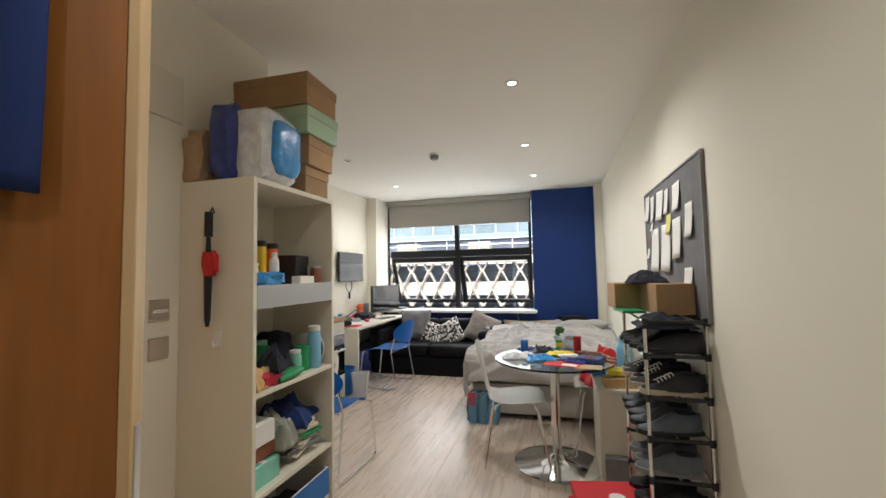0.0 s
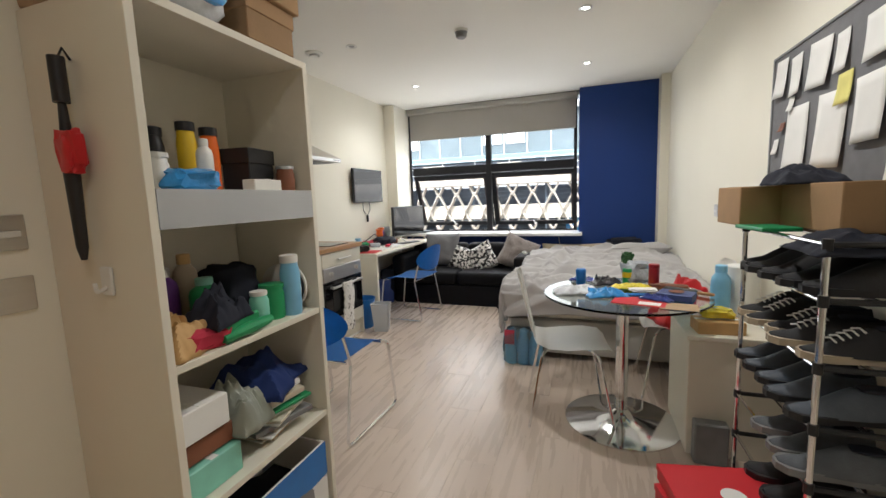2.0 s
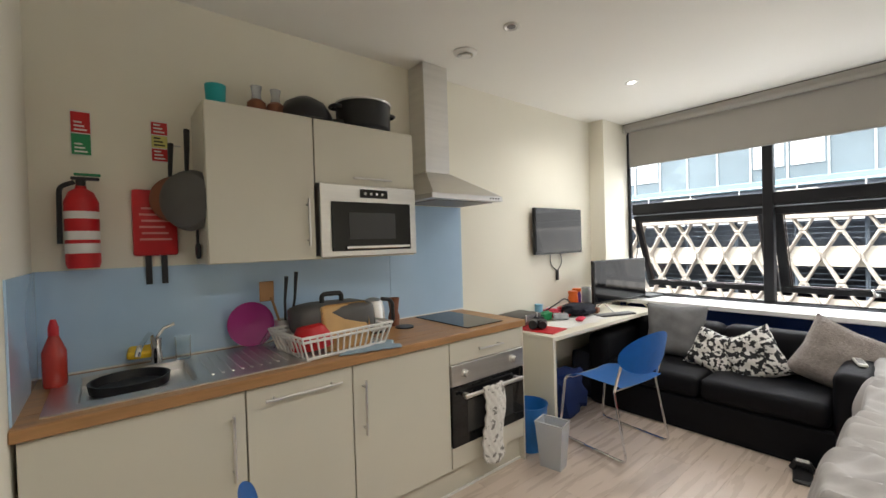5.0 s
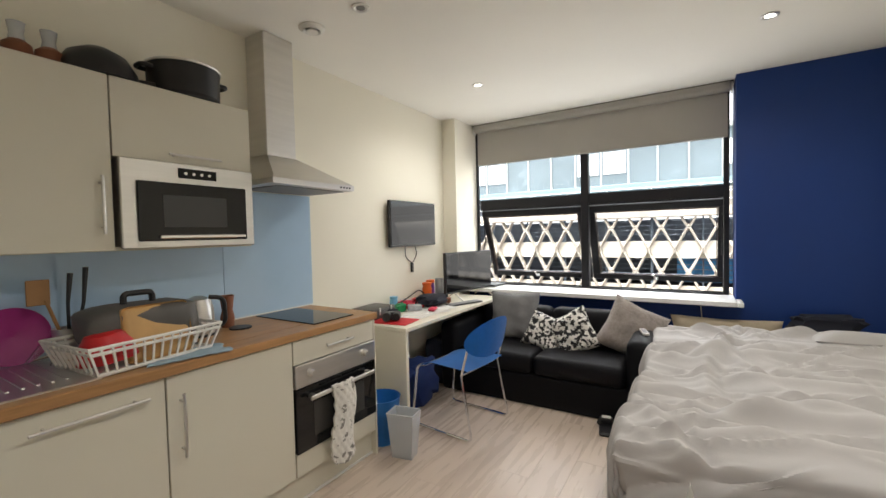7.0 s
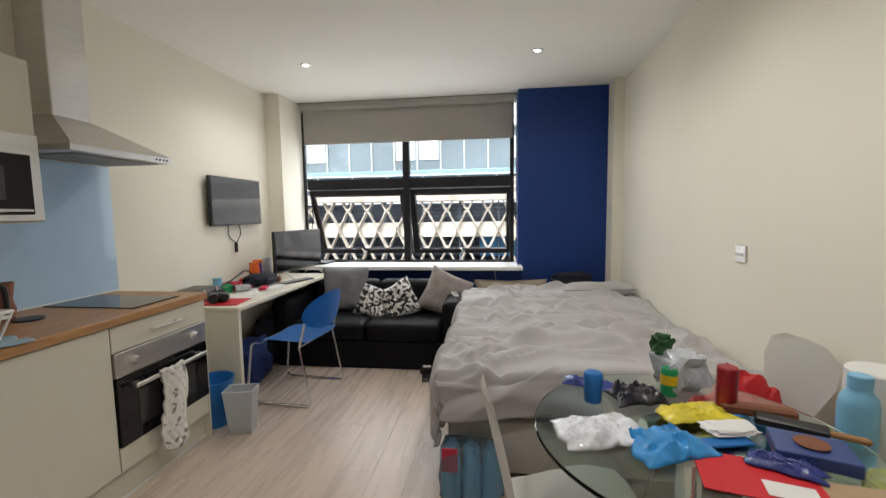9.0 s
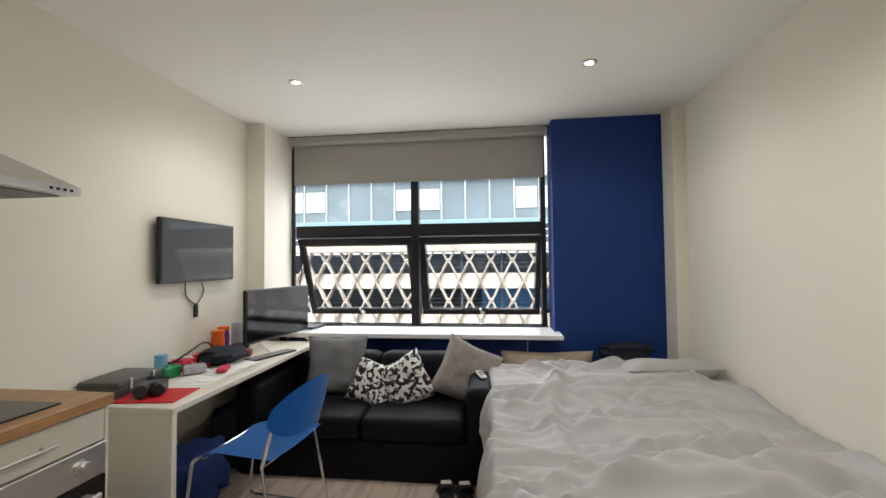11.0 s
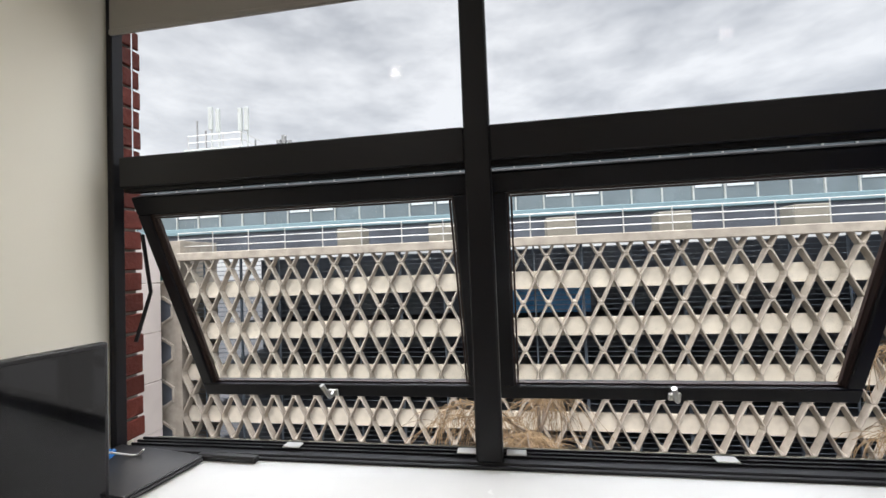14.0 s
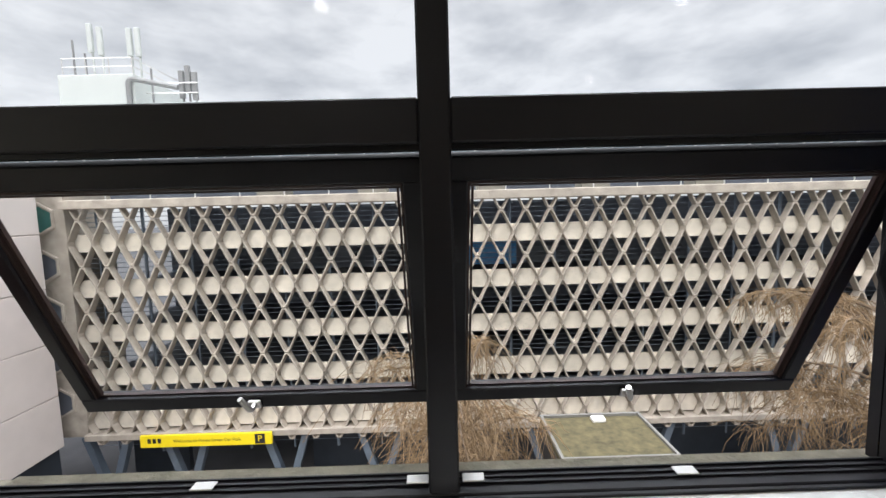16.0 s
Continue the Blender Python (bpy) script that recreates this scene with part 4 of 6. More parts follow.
def screen(name, label, at, rz, w, h, stand):
    s = thing(name, label, "television", at, rz)
    z0 = 0.078 if stand else 0
    part("bezel", B(-w / 2, 0, z0, w / 2, 0.03, z0 + h, 0.004), BLACKP, s)
    part("panel", B(-w / 2 + 0.012, -0.003, z0 + 0.018, w / 2 - 0.012, -0.0005, z0 + h - 0.012), BLACKG, s, "dark glossy screen")
    part("back", B(-w * 0.35, 0.03, z0 + 0.05, w * 0.35, 0.055, z0 + h - 0.06, 0.01), BLACKP, s)
    if stand:
        for x in (-w * 0.32, w * 0.32):
            part("foot", tube(N(), [(x, -0.10, 0.006), (x, 0.015, 0.085), (x, 0.12, 0.006)], 0.008, 6), STEEL, s)
    return s


tv = screen("wall_television", "black flat television mounted on the wall", (LX + 0.06, 6.512, 1.27), 90, 0.72, 0.415, False)
part("cable", tube(N(), bend([(-0.1, 0.04, 0.02), (-0.08, 0.055, -0.10), (0.02, 0.05, -0.17), (0.1, 0.05, -0.08), (0.06, 0.05, 0.02)], 0.04), 0.004, 6), BLACKP, tv)
part("cable_plug", B(0.0, 0.04, -0.25, 0.03, 0.06, -0.16, 0.004), BLACKP, tv)
screen("desk_television", "black flat screen on the desk by the window", (-1.10, 6.985, 0.73), 81.4, 0.76, 0.39, True)

# ---- chairs ----
def blue_chair(at, rz, label):
    """A stacking chair on a chrome sled frame; it faces +y."""
    c = thing("stacking_chair", label, "chair", at, rz, group="blue stacking chairs")
    b = N()
    def seat(u, v):
        a, q = 2 * u - 1, 2 * v - 1
        return (0.215 * a * (1 - 0.06 * q), 0.215 * q, 0.455 + 0.012 * a * a - 0.03 * max(0, q - 0.4) ** 2 * 3)
    sheet(b, seat, 14, 14)
    bmesh.ops.solidify(b, geom=b.faces, thickness=0.03)
    part("seat", b, BLUEFAB, c, "blue upholstered seat")
    b = N()
    def back(u, v):
        a, q = 2 * u - 1, 2 * v - 1
        x, z = a * math.sqrt(1 - q * q / 2), q * math.sqrt(1 - a * a / 2)
        return (0.275 * x, -0.29 - 0.025 * z + 0.16 * x * x * 0.4, 0.665 + 0.135 * z)
    sheet(b, back, 16, 12)
    bmesh.ops.solidify(b, geom=b.faces, thickness=0.025)
    part("backrest", b, BLUEFAB, c, "blue upholstered backrest")
    for s in (-1, 1):
        x = 0.235 * s
        part("sled_leg", tube(N(), bend([(0.19 * s, 0.20, 0.435), (x, 0.215, 0.43), (x * 1.04, 0.27, 0.011), (x * 1.04, -0.25, 0.011), (x, -0.17, 0.43)], 0.045), 0.0085, 8), CHROME, c, "chrome sled leg")
        part("back_post", tube(N(), bend([(x, -0.17, 0.43), (x, -0.205, 0.55), (x * 0.95, -0.235, 0.67)], 0.05), 0.0085, 8), CHROME, c)
    part("cross_bar", tube(N(), [(-0.2, 0.19, 0.43), (0.2, 0.19, 0.43)], 0.0085, 8), CHROME, c)
    part("cross_bar", tube(N(), [(-0.2, -0.16, 0.43), (0.2, -0.16, 0.43)], 0.0085, 8), CHROME, c)
    return c


blue_chair((-0.195, 3.80, 0), -3, "blue upholstered stacking chair beside the kitchen units")
blue_chair((-0.64, 5.95, 0), 84, "blue upholstered stacking chair pulled up to the desk")


def white_chair(at, rz, label):
    """A moulded shell chair on four splayed chrome legs; it faces +y."""
    c = thing("shell_chair", label, "chair", at, rz, group="white shell chairs")
    b = N()
    prof = [(0.22, 0.425), (0.19, 0.447), (0.1, 0.45), (-0.02, 0.44), (-0.12, 0.437), (-0.18, 0.455), (-0.212, 0.51), (-0.228, 0.58), (-0.245, 0.66), (-0.262, 0.74), (-0.28, 0.82), (-0.287, 0.85)]
    wid = [0.15, 0.19, 0.215, 0.215, 0.19, 0.155, 0.125, 0.12, 0.155, 0.19, 0.175, 0.11]
    def shell(u, v):
        f = v * (len(prof) - 1)
        k = min(len(prof) - 2, int(f))
        g = f - k
        y = prof[k][0] * (1 - g) + prof[k + 1][0] * g
        z = prof[k][1] * (1 - g) + prof[k + 1][1] * g
        w = wid[k] * (1 - g) + wid[k + 1] * g
        a = 2 * u - 1
        up = 0.02 * a * a
        return (w * a, y + (up if v > 0.5 else 0), z + (up * 0.6 if v <= 0.5 else 0))
    sheet(b, shell, 14, 44)
    bmesh.ops.solidify(b, geom=b.faces, thickness=0.012)
    part("shell", b, WHITEP, c)
    for sx in (-1, 1):
        for sy in (-1, 1):
            part("leg", tube(N(), bend([(0.05 * sx, 0.06 * sy, 0.425), (0.14 * sx, 0.15 * sy, 0.41), (0.215 * sx, 0.225 * sy, 0.0)], 0.05), 0.008, 8), CHROME, c, "chrome leg")
    part("under_plate", cyl(N(), (0, 0, 0.415), (0, 0, 0.435), 0.09, 18), BLACKP, c)
    return c


white_chair((1.10, 4.25, 0), -82, "white moulded shell chair on chrome legs by the table")
white_chair((1.76, 4.74, 0), 90, "white moulded shell chair against the wall")

# ---- table ----
TB = (1.39, 4.22)
tb = thing("round_table", "round glass table on a chrome pedestal", "table", (*TB, 0))
TR = 0.42
part("glass_top", lathe(N(), [(TR - 0.004, 0.728), (TR, 0.732), (TR, 0.736), (TR - 0.004, 0.74)], n=72), TGLASS, tb, "clear glass top with a green edge")
part("column", cyl(N(), (0, 0, 0.03), (0, 0, 0.71), 0.033, 28), CHROME, tb)
part("base", lathe(N(), [(0.30, 0.0), (0.30, 0.008), (0.27, 0.016), (0.16, 0.030), (0.07, 0.045), (0.04, 0.07), (0.035, 0.075)], n=64), CHROME, tb, "domed chrome disc base")
part("top_plate", cyl(N(), (0, 0, 0.71), (0, 0, 0.727), 0.13, 30), CHROME, tb)

# ---- bed ----
bed = thing("bed", "double divan bed against the wall", "bed", (0.62, 5.02, 0))
part("base", B(0, 0, 0.05, 1.42, 2.08, 0.32, 0.02, seg=2), DIVAN, bed, "pale fabric divan base")
part("mattress", B(0.01, 0.01, 0.32, 1.41, 2.06, 0.50, 0.05, seg=3), WHITEF, bed)
for x, y in ((0.1, 0.1), (1.32, 0.1), (0.1, 1.96), (1.32, 1.96)):
    part("foot", cyl(N(), (x, y, 0), (x, y, 0.05), 0.03, 12), BLACKP, bed)
b = N()
BW, BL = 1.47, 2.0
crnd = random.Random(17)
CREASES = []                                 # long soft folds: middle, direction, half length, width, height, bow
for k in range(150):
    wide = k < 34
    ang = crnd.gauss(0.14, 0.27) if k % 6 else crnd.gauss(-0.9, 0.4)
    CREASES.append((crnd.uniform(-0.3, 1.45), crnd.uniform(-0.25, 1.95), math.cos(ang), math.sin(ang), crnd.uniform(0.25, 0.65) if wide else crnd.uniform(0.14, 0.42),
                    crnd.uniform(0.035, 0.06) if wide else crnd.uniform(0.016, 0.028), crnd.uniform(0.022, 0.046) if wide else crnd.uniform(0.012, 0.025), crnd.gauss(0, 0.35)))


def duvet(u, v):
    """Runs over the open side and the foot of the bed and hangs down there."""
    s, q = -0.40 + u * (0.40 + BW), -0.30 + v * (0.30 + BL)
    wr = 0.05 * noise.noise(Vector((s * 1.5, q * 1.7, 7.0))) + 0.018 * noise.noise(Vector((s * 3.7, q * 4.1, 1.0)))
    for cx, cy, dx, dy, half, wid, hgt, bow in CREASES:
        px, py = s - cx, q - cy
        along = px * dx + py * dy
        if abs(along) < half:
            off = -px * dy + py * dx - bow * along * along
            if abs(off) < 4.5 * wid:
                end = 1 - (along / half) ** 2
                wr += hgt * end * (math.exp(-(off / wid) ** 2) - 0.6 * math.exp(-((off - 1.5 * wid) / wid) ** 2))
    over_x, over_y = max(0, -s), max(0, -q)
    r = 0.11
    def drop(o):
        return (min(o, r) ** 2 / (2 * r)) + max(0, o - r)
    hang = min(math.hypot(drop(over_x), drop(over_y)), 0.37)
    fold = 0.03 * math.sin(11 * q + 3 * noise.noise(Vector((q * 2, 0, 2)))) * min(1, over_x * 4) + 0.02 * math.sin(10 * s) * min(1, over_y * 4)
    x = (s if s >= 0 else -0.055 * (1 - math.exp(-over_x * 14))) - (fold if over_x else 0)
    y = (q if q >= 0 else -0.055 * (1 - math.exp(-over_y * 14))) - (fold if over_y else 0)
    edge = max(0, 1 - hang / 0.12)
    if hang:
        x -= wr * 0.5 * (1 - edge) * (over_x > 0)
        y -= wr * 0.5 * (1 - edge) * (over_y > 0)
    return (x, y, 0.595 + wr * edge - hang + 0.035 * math.sin(math.pi * max(0, min(1, s / BW))) + 0.03 * max(0, q - 1.5))
sheet(b, duvet, 150, 180)
dv = solo("duvet", b, DUVET, "rumpled pale grey duvet spread over the bed", "duvet", (0.60, 5.0, 0))
dv.modifiers.new("thickness", "SOLIDIFY").thickness = 0.02
for i, (x, y, rz) in enumerate(((1.70, 6.86, 8),)):
    solo("bed_pillow", pillow(N(), 0.62, 0.42, 0.15, i), DUVET, "pale grey pillow at the head of the bed", "pillow", (x, y + 0.20, 0.58), rz, "bed pillows", rx=76)
solo("bolster", pillow(N(), 0.75, 0.30, 0.14, 8, 0.01), C["beige_cloth"], "beige bolster cushion behind the bed", "cushion", (1.02, 7.27, 0.36), 3, rx=-8)
solo("dark_blanket", lump(N(), 0.40, 0.18, 0.13, 5, 0.3), C["dark_cloth"], "folded black garment at the head of the bed", "clothing", (1.62, 7.26, 0.60), 4)

# ---- sofa ----
so = thing("sofa", "black leather two-seat sofa under the window", "sofa", (-1.12, 6.42, 0))
SW = 1.70
part("plinth", B(0.02, 0.02, 0.0, SW - 0.02, 0.74, 0.25, 0.015), LEATHER, so)
for i in range(2):
    part("seat_cushion", B(0.17 + 0.68 * i, -0.005, 0.251, 0.845 + 0.68 * i, 0.56, 0.405, 0.045, seg=3), LEATHER, so)
for i in range(2):
    part("back_cushion", B(0.17 + 0.68 * i, 0.50, 0.40, 0.845 + 0.68 * i, 0.70, 0.70, 0.06, seg=3), LEATHER, so)
part("backrest", B(0.02, 0.66, 0.25, SW - 0.02, 0.77, 0.66, 0.04, seg=3), LEATHER, so)
for x in (0.0, SW - 0.17):
    part("arm", B(x, 0.0, 0.0, x + 0.17, 0.76, 0.60, 0.05, seg=3), LEATHER, so)
solo("ribbed_cushion", pillow(N(), 0.46, 0.44, 0.13, 1), GREYFAB, "square dark grey ribbed cushion on the sofa", "cushion", (-0.60, 6.86, 0.395), 6, "sofa cushions", rx=-14)
solo("print_cushion", pillow(N(), 0.32, 0.32, 0.14, 2, 0.03), PATTERN, "black and white printed cushion lying on the sofa", "cushion", (-0.34, 6.74, 0.375), -8, "sofa cushions", rx=-30, ry=14)
solo("print_cushion", pillow(N(), 0.36, 0.36, 0.15, 3, 0.03), PATTERN, "black and white printed cushion standing on its corner", "cushion", (0.04, 6.78, 0.37), 10, "sofa cushions", rx=-18, ry=-28)
fur = N()
pillow(fur, 0.43, 0.43, 0.17, 4, 0.02)
rnd = random.Random(4)
hair = []
for f in list(fur.faces):
    c, n = f.calc_center_median(), f.normal
    for k in range(9):
        p = c + Vector((rnd.uniform(-0.01, 0.01), rnd.uniform(-0.004, 0.004), rnd.uniform(-0.01, 0.01)))
        hair.append((p, n.copy(), rnd.uniform(0.012, 0.028), Vector((rnd.gauss(0, 0.5), rnd.gauss(0, 0.3), rnd.gauss(-0.3, 0.5)))))
for p, n, ln, j in hair:
    t = n.orthogonal().normalized() * 0.0022
    a, b2, c2 = fur.verts.new(p - t), fur.verts.new(p + t), fur.verts.new(p + (n + 0.6 * j).normalized() * ln)
    fur.faces.new((a, b2, c2))
solo("fur_cushion", fur, FUR, "fluffy taupe fur cushion leaning on the sofa arm", "cushion", (0.31, 6.82, 0.39), 8, "sofa cushions", rx=-16, ry=26)
rc = thing("remote_control", "white remote control on the sofa arm", "remote control", (0.50, 6.72, 0.604), 15)
part("case", B(-0.022, -0.08, 0, 0.022, 0.08, 0.018, 0.004), WHITEP, rc)
part("keypad", B(-0.015, -0.06, 0.018, 0.015, 0.05, 0.0195), C["grey_plastic"], rc)

# ---- ceiling fittings ----
def downlight(x, y, lit=True):
    d = thing("downlight", "recessed white ceiling downlight, lit" if lit else "recessed ceiling downlight, switched off", "downlight", (x, y, H), group="ceiling downlights")
    part("rim", lathe(N(), [(0.047, 0.0), (0.047, -0.005), (0.036, -0.008), (0.025, -0.003), (0.025, 0.0)], n=28), STEEL, d)
    part("lens", cyl(N(), (0, 0, -0.004), (0, 0, -0.002), 0.024, 20), LAMPM if lit else C["grey_plastic"], d)


for lx, ly, watts in LAMPS:
    downlight(lx, ly)
downlight(-0.69, 5.04, False)
vt = thing("ceiling_vent", "round white ceiling air valve", "vent", (-1.07, 5.04, H))
part("ring", lathe(N(), [(0.075, 0), (0.075, -0.008), (0.05, -0.022), (0.04, -0.012), (0.04, 0)], n=30), WHITEP, vt)
part("disc", lathe(N(), [(0.03, -0.03), (0.034, -0.024), (0.03, -0.018), (0.01, 0.0)], n=24), WHITEP, vt)
sm = thing("smoke_detector", "white smoke detector on the ceiling", "smoke detector", (0.26, 5.10, H))
part("base", cyl(N(), (0, 0, -0.02), (0, 0, 0), 0.052, 28), WHITEP, sm)
part("head", lathe(N(), [(0.030, -0.062), (0.042, -0.052), (0.044, -0.036), (0.036, -0.033), (0.05, -0.02)], n=28), C["grey_plastic"], sm)

# ---- switches and sockets ----
def plate(name, label, at, rz, rocker=True):
    s = thing(name, label, "switch", at, rz)
    part("plate", B(-0.043, -0.010, -0.043, 0.043, 0, 0.043, 0.003), STEEL, s)
    if rocker:
        part("rocker", B(-0.03, -0.014, -0.012, 0.03, -0.0101, 0.004, 0.002), WHITEP, s)
    return s


plate("key_card_switch", "brushed steel key card switch on the wall", (PX, 2.40, 1.24), 90)
plate("blank_plate", "brushed steel blank plate on the wall", (PX, 2.40, 1.09), 90, False)
s = plate("wall_socket", "brushed steel socket plate beside the bed", (RX, 5.26, 1.13), -90)
plate("wall_socket", "brushed steel socket plate low on the corridor wall", (RX, 2.55, 0.30), -90)
bx = thing("access_panel", "cream access panel high on the corridor wall", "panel", (PX, 2.36, 2.02))
part("panel", B(0.001, -0.13, 0, 0.012, 0.13, 0.20, 0.003), WHITEF, bx)

# ---- bookcase ----
BCX, BCY, BCW, BCD, BCH = PX + 0.001, 2.49, 0.61, 0.37, 1.77
bc = thing("bookcase", "tall white open bookcase crammed with belongings", "bookcase", (BCX, BCY, 0))
part("side_panel", B(0, 0, 0, BCD, 0.022, BCH, 0.0015), WHITEF, bc)
part("side_panel", B(0, BCW - 0.022, 0, BCD, BCW, BCH, 0.0015), WHITEF, bc)
part("back_panel", B(0, 0.0225, 0.05, 0.006, BCW - 0.0225, BCH - 0.001), WHITEF, bc)
LEV = [0.05, 0.50, 0.90, 1.325]
for z in LEV:
    part("shelf", B(0.0065, 0.0225, z - 0.02, BCD - 0.004, BCW - 0.0225, z, 0.001), WHITEF, bc)
part("top_panel", B(0, 0.0225, BCH - 0.022, BCD, BCW - 0.0225, BCH, 0.001), WHITEF, bc)
part("shelf_valance", B(BCD - 0.003, 0.023, 1.235, BCD + 0.001, BCW - 0.023, 1.33), CLEARP, bc, "translucent plastic strip along a shelf")


def bottle(at, r, h, material, cap, label, name="bottle", cat="bottle", neck=0.5, group=""):
    b = thing(name, label, cat, at, group=group)
    part("body", lathe(N(), [(r * 0.92, 0), (r, 0.008), (r, h * 0.70), (r * 0.9, h * 0.78), (r * neck, h * 0.86), (r * neck, h * 0.88)], n=20), material, b)
    part("cap", lathe(N(), [(r * neck * 1.12, h * 0.87), (r * neck * 1.12, h * 0.99), (r * neck * 0.95, h)], n=16), cap, b)
    return b


def carton(at, w, d, h, material, label, rz=0, name="box", cat="box", group="", lid=None):
    b = thing(name, label, cat, at, rz, group=group)
    part("body", B(-w / 2, -d / 2, 0, w / 2, d / 2, h, 0.003), material, b)
    if lid:
        part("lid", B(-w / 2 - 0.004, -d / 2 - 0.004, h - 0.045, w / 2 + 0.004, d / 2 + 0.004, h + 0.004, 0.002), lid, b)
    else:
        part("flap", B(-w / 2 + 0.002, -0.012, h, w / 2 - 0.002, 0.012, h + 0.0015), PAPER if material is not CARD else C["kraft_paper"], b)
    return b


def film_bag(name, w, d, h, material, label, category, at, rz=0, seed=0):
    """A flat, crumpled piece of plastic film with a ragged outline and puffed folds."""
    bm = N()
    def f(u, v):
        a, c = 2 * u - 1, 2 * v - 1
        rag = 1 + 0.22 * noise.noise(Vector((a * 1.6, c * 1.6, seed)))
        lift = (1 - a ** 4) * (1 - c ** 4)
        z = h * (0.12 + lift * (0.45 + 0.9 * abs(noise.noise(Vector((a * 2.4, c * 2.4, seed + 3.0)))) + 0.5 * abs(noise.noise(Vector((a * 6, c * 6, seed + 7.0))))))
        return (a * w / 2 * rag, c * d / 2 * rag + 0.06 * d * noise.noise(Vector((a * 3, seed, 2))), z)
    sheet(bm, f, 26, 20)
    ob = solo(name, bm, material, label, category, at, rz)
    ob.modifiers.new("thickness", "SOLIDIFY").thickness = 0.002
    return ob


def cloth_heap(name, w, d, h, material, label, category, at, rz=0, seed=0):
    """A garment thrown down: humped in the middle, with folds and drooping edges."""
    bm = N()
    def f(u, v):
        a, c = 2 * u - 1, 2 * v - 1
        rr = min(1.0, max(abs(a), abs(c)))
        rag = 1 + 0.25 * noise.noise(Vector((a * 1.3, c * 1.3, seed)))
        z = h * (1 - rr ** 2.2) * (0.75 + 0.5 * noise.noise(Vector((a * 2, c * 2, seed + 1.0)))) + 0.35 * h * (1 - rr) ** 0.5 * abs(noise.noise(Vector((a * 3 + c * 2, c * 5, seed + 2.0))))
        return (a * w / 2 * rag, c * d / 2 * rag, max(0.002, z))
    sheet(bm, f, 28, 28)
    ob = solo(name, bm, material, label, category, at, rz)
    ob.modifiers.new("thickness", "SOLIDIFY").thickness = 0.004
    return ob


def S(x, y, lev):
    return (BCX + x, BCY + y, LEV[lev])


BT = "toiletries on the shelves"
# upper shelf
bottle(S(0.20, 0.06, 3), 0.035, 0.26, C["grey_plastic"], BLACKP, "grey spray bottle on the bookcase", group=BT)
bottle(S(0.27, 0.10, 3), 0.032, 0.10, WHITEP, WHITEP, "short white tub on the bookcase", "jar", "jar", 0.9, BT)
bottle(S(0.13, 0.20, 3), 0.032, 0.19, BLACKP, BLACKP, "black deodorant can on the bookcase", neck=0.8, group=BT)
bottle(S(0.18, 0.27, 3), 0.027, 0.21, C["yellow_plastic"], BLACKP, "yellow spray can with a black cap", neck=0.85, group=BT)
bottle(S(0.20, 0.33, 3), 0.027, 0.20, C["orange_plastic"], BLACKP, "orange spray can with a black cap", neck=0.85, group=BT)
bottle(S(0.28, 0.24, 3), 0.022, 0.15, WHITEP, WHITEP, "slim white bottle on the bookcase", group=BT)
carton(S(0.22, 0.46, 3), 0.10, 0.13, 0.14, BLACKP, "black printed carton on the bookcase", 8, lid=BLACKP)
bottle(S(0.31, 0.53, 3), 0.03, 0.09, C["brown_clay"], CLEARP, "small brown jar on the bookcase", "jar", "jar", 0.9, BT)
carton(S(0.31, 0.42, 3), 0.05, 0.12, 0.04, WHITEP, "flat white carton on the bookcase")
solo("blue_pouch", lump(N(), 0.10, 0.14, 0.06, 12, 0.3), FILMS["blue"], "crumpled blue pouch on the bookcase", "pouch", S(0.31, 0.16, 3))
# second shelf
solo("red_pouch", lump(N(), 0.16, 0.12, 0.16, 13, 0.2, square=0.8), C["red_plastic"], "red cloth pouch on the bookcase", "pouch", S(0.15, 0.09, 2))
cloth_heap("brown_bag", 0.17, 0.15, 0.13, C["tan_board"], "tan leather bag slumped on the shelf", "bag", S(0.27, 0.10, 2), 10, 14)
bottle(S(0.12, 0.19, 2), 0.04, 0.21, C["purple_plastic"], WHITEP, "purple shampoo bottle with a white cap", group=BT)
bottle(S(0.10, 0.28, 2), 0.035, 0.24, C["beige_cloth"], C["tan_board"], "tall beige pump bottle", group=BT)
bottle(S(0.19, 0.27, 2), 0.045, 0.17, C["green_plastic"], C["mint_plastic"], "dark green bottle on the bookcase", group=BT)
solo("black_toiletry_bag", lump(N(), 0.17, 0.15, 0.19, 15, 0.2), C["dark_cloth"], "black toiletry bag on the bookcase", "bag", S(0.15, 0.40, 2))
solo("green_carton", B(-0.04, -0.08, 0, 0.04, 0.08, 0.06, 0.006), C["green_plastic"], "green packet lying on the shelf", "packet", S(0.31, 0.25, 2), 12)
bottle(S(0.30, 0.37, 2), 0.03, 0.11, C["mint_plastic"], WHITEP, "mint bottle with a white cap", neck=0.8, group=BT)
bottle(S(0.29, 0.44, 2), 0.04, 0.12, C["green_plastic"], C["green_plastic"], "green tub on the bookcase", neck=0.9, group=BT)
bottle(S(0.32, 0.50, 2), 0.034, 0.21, C["sky_plastic"], WHITEP, "pale blue spray bottle with a white cap", neck=0.8, group=BT)
for k, mt in enumerate((WHITEP, BLACKP, WHITEP)):
    solo("hair_brush", lathe(N(), [(0.07, 0), (0.085, 0.004), (0.085, 0.012), (0.07, 0.016)], n=26), mt, "round striped paddle brush standing on the shelf", "brush", (BCX + 0.26, BCY + 0.53 + 0.016 * k, LEV[2] + 0.086), 0, "brushes on the shelf", rx=90)
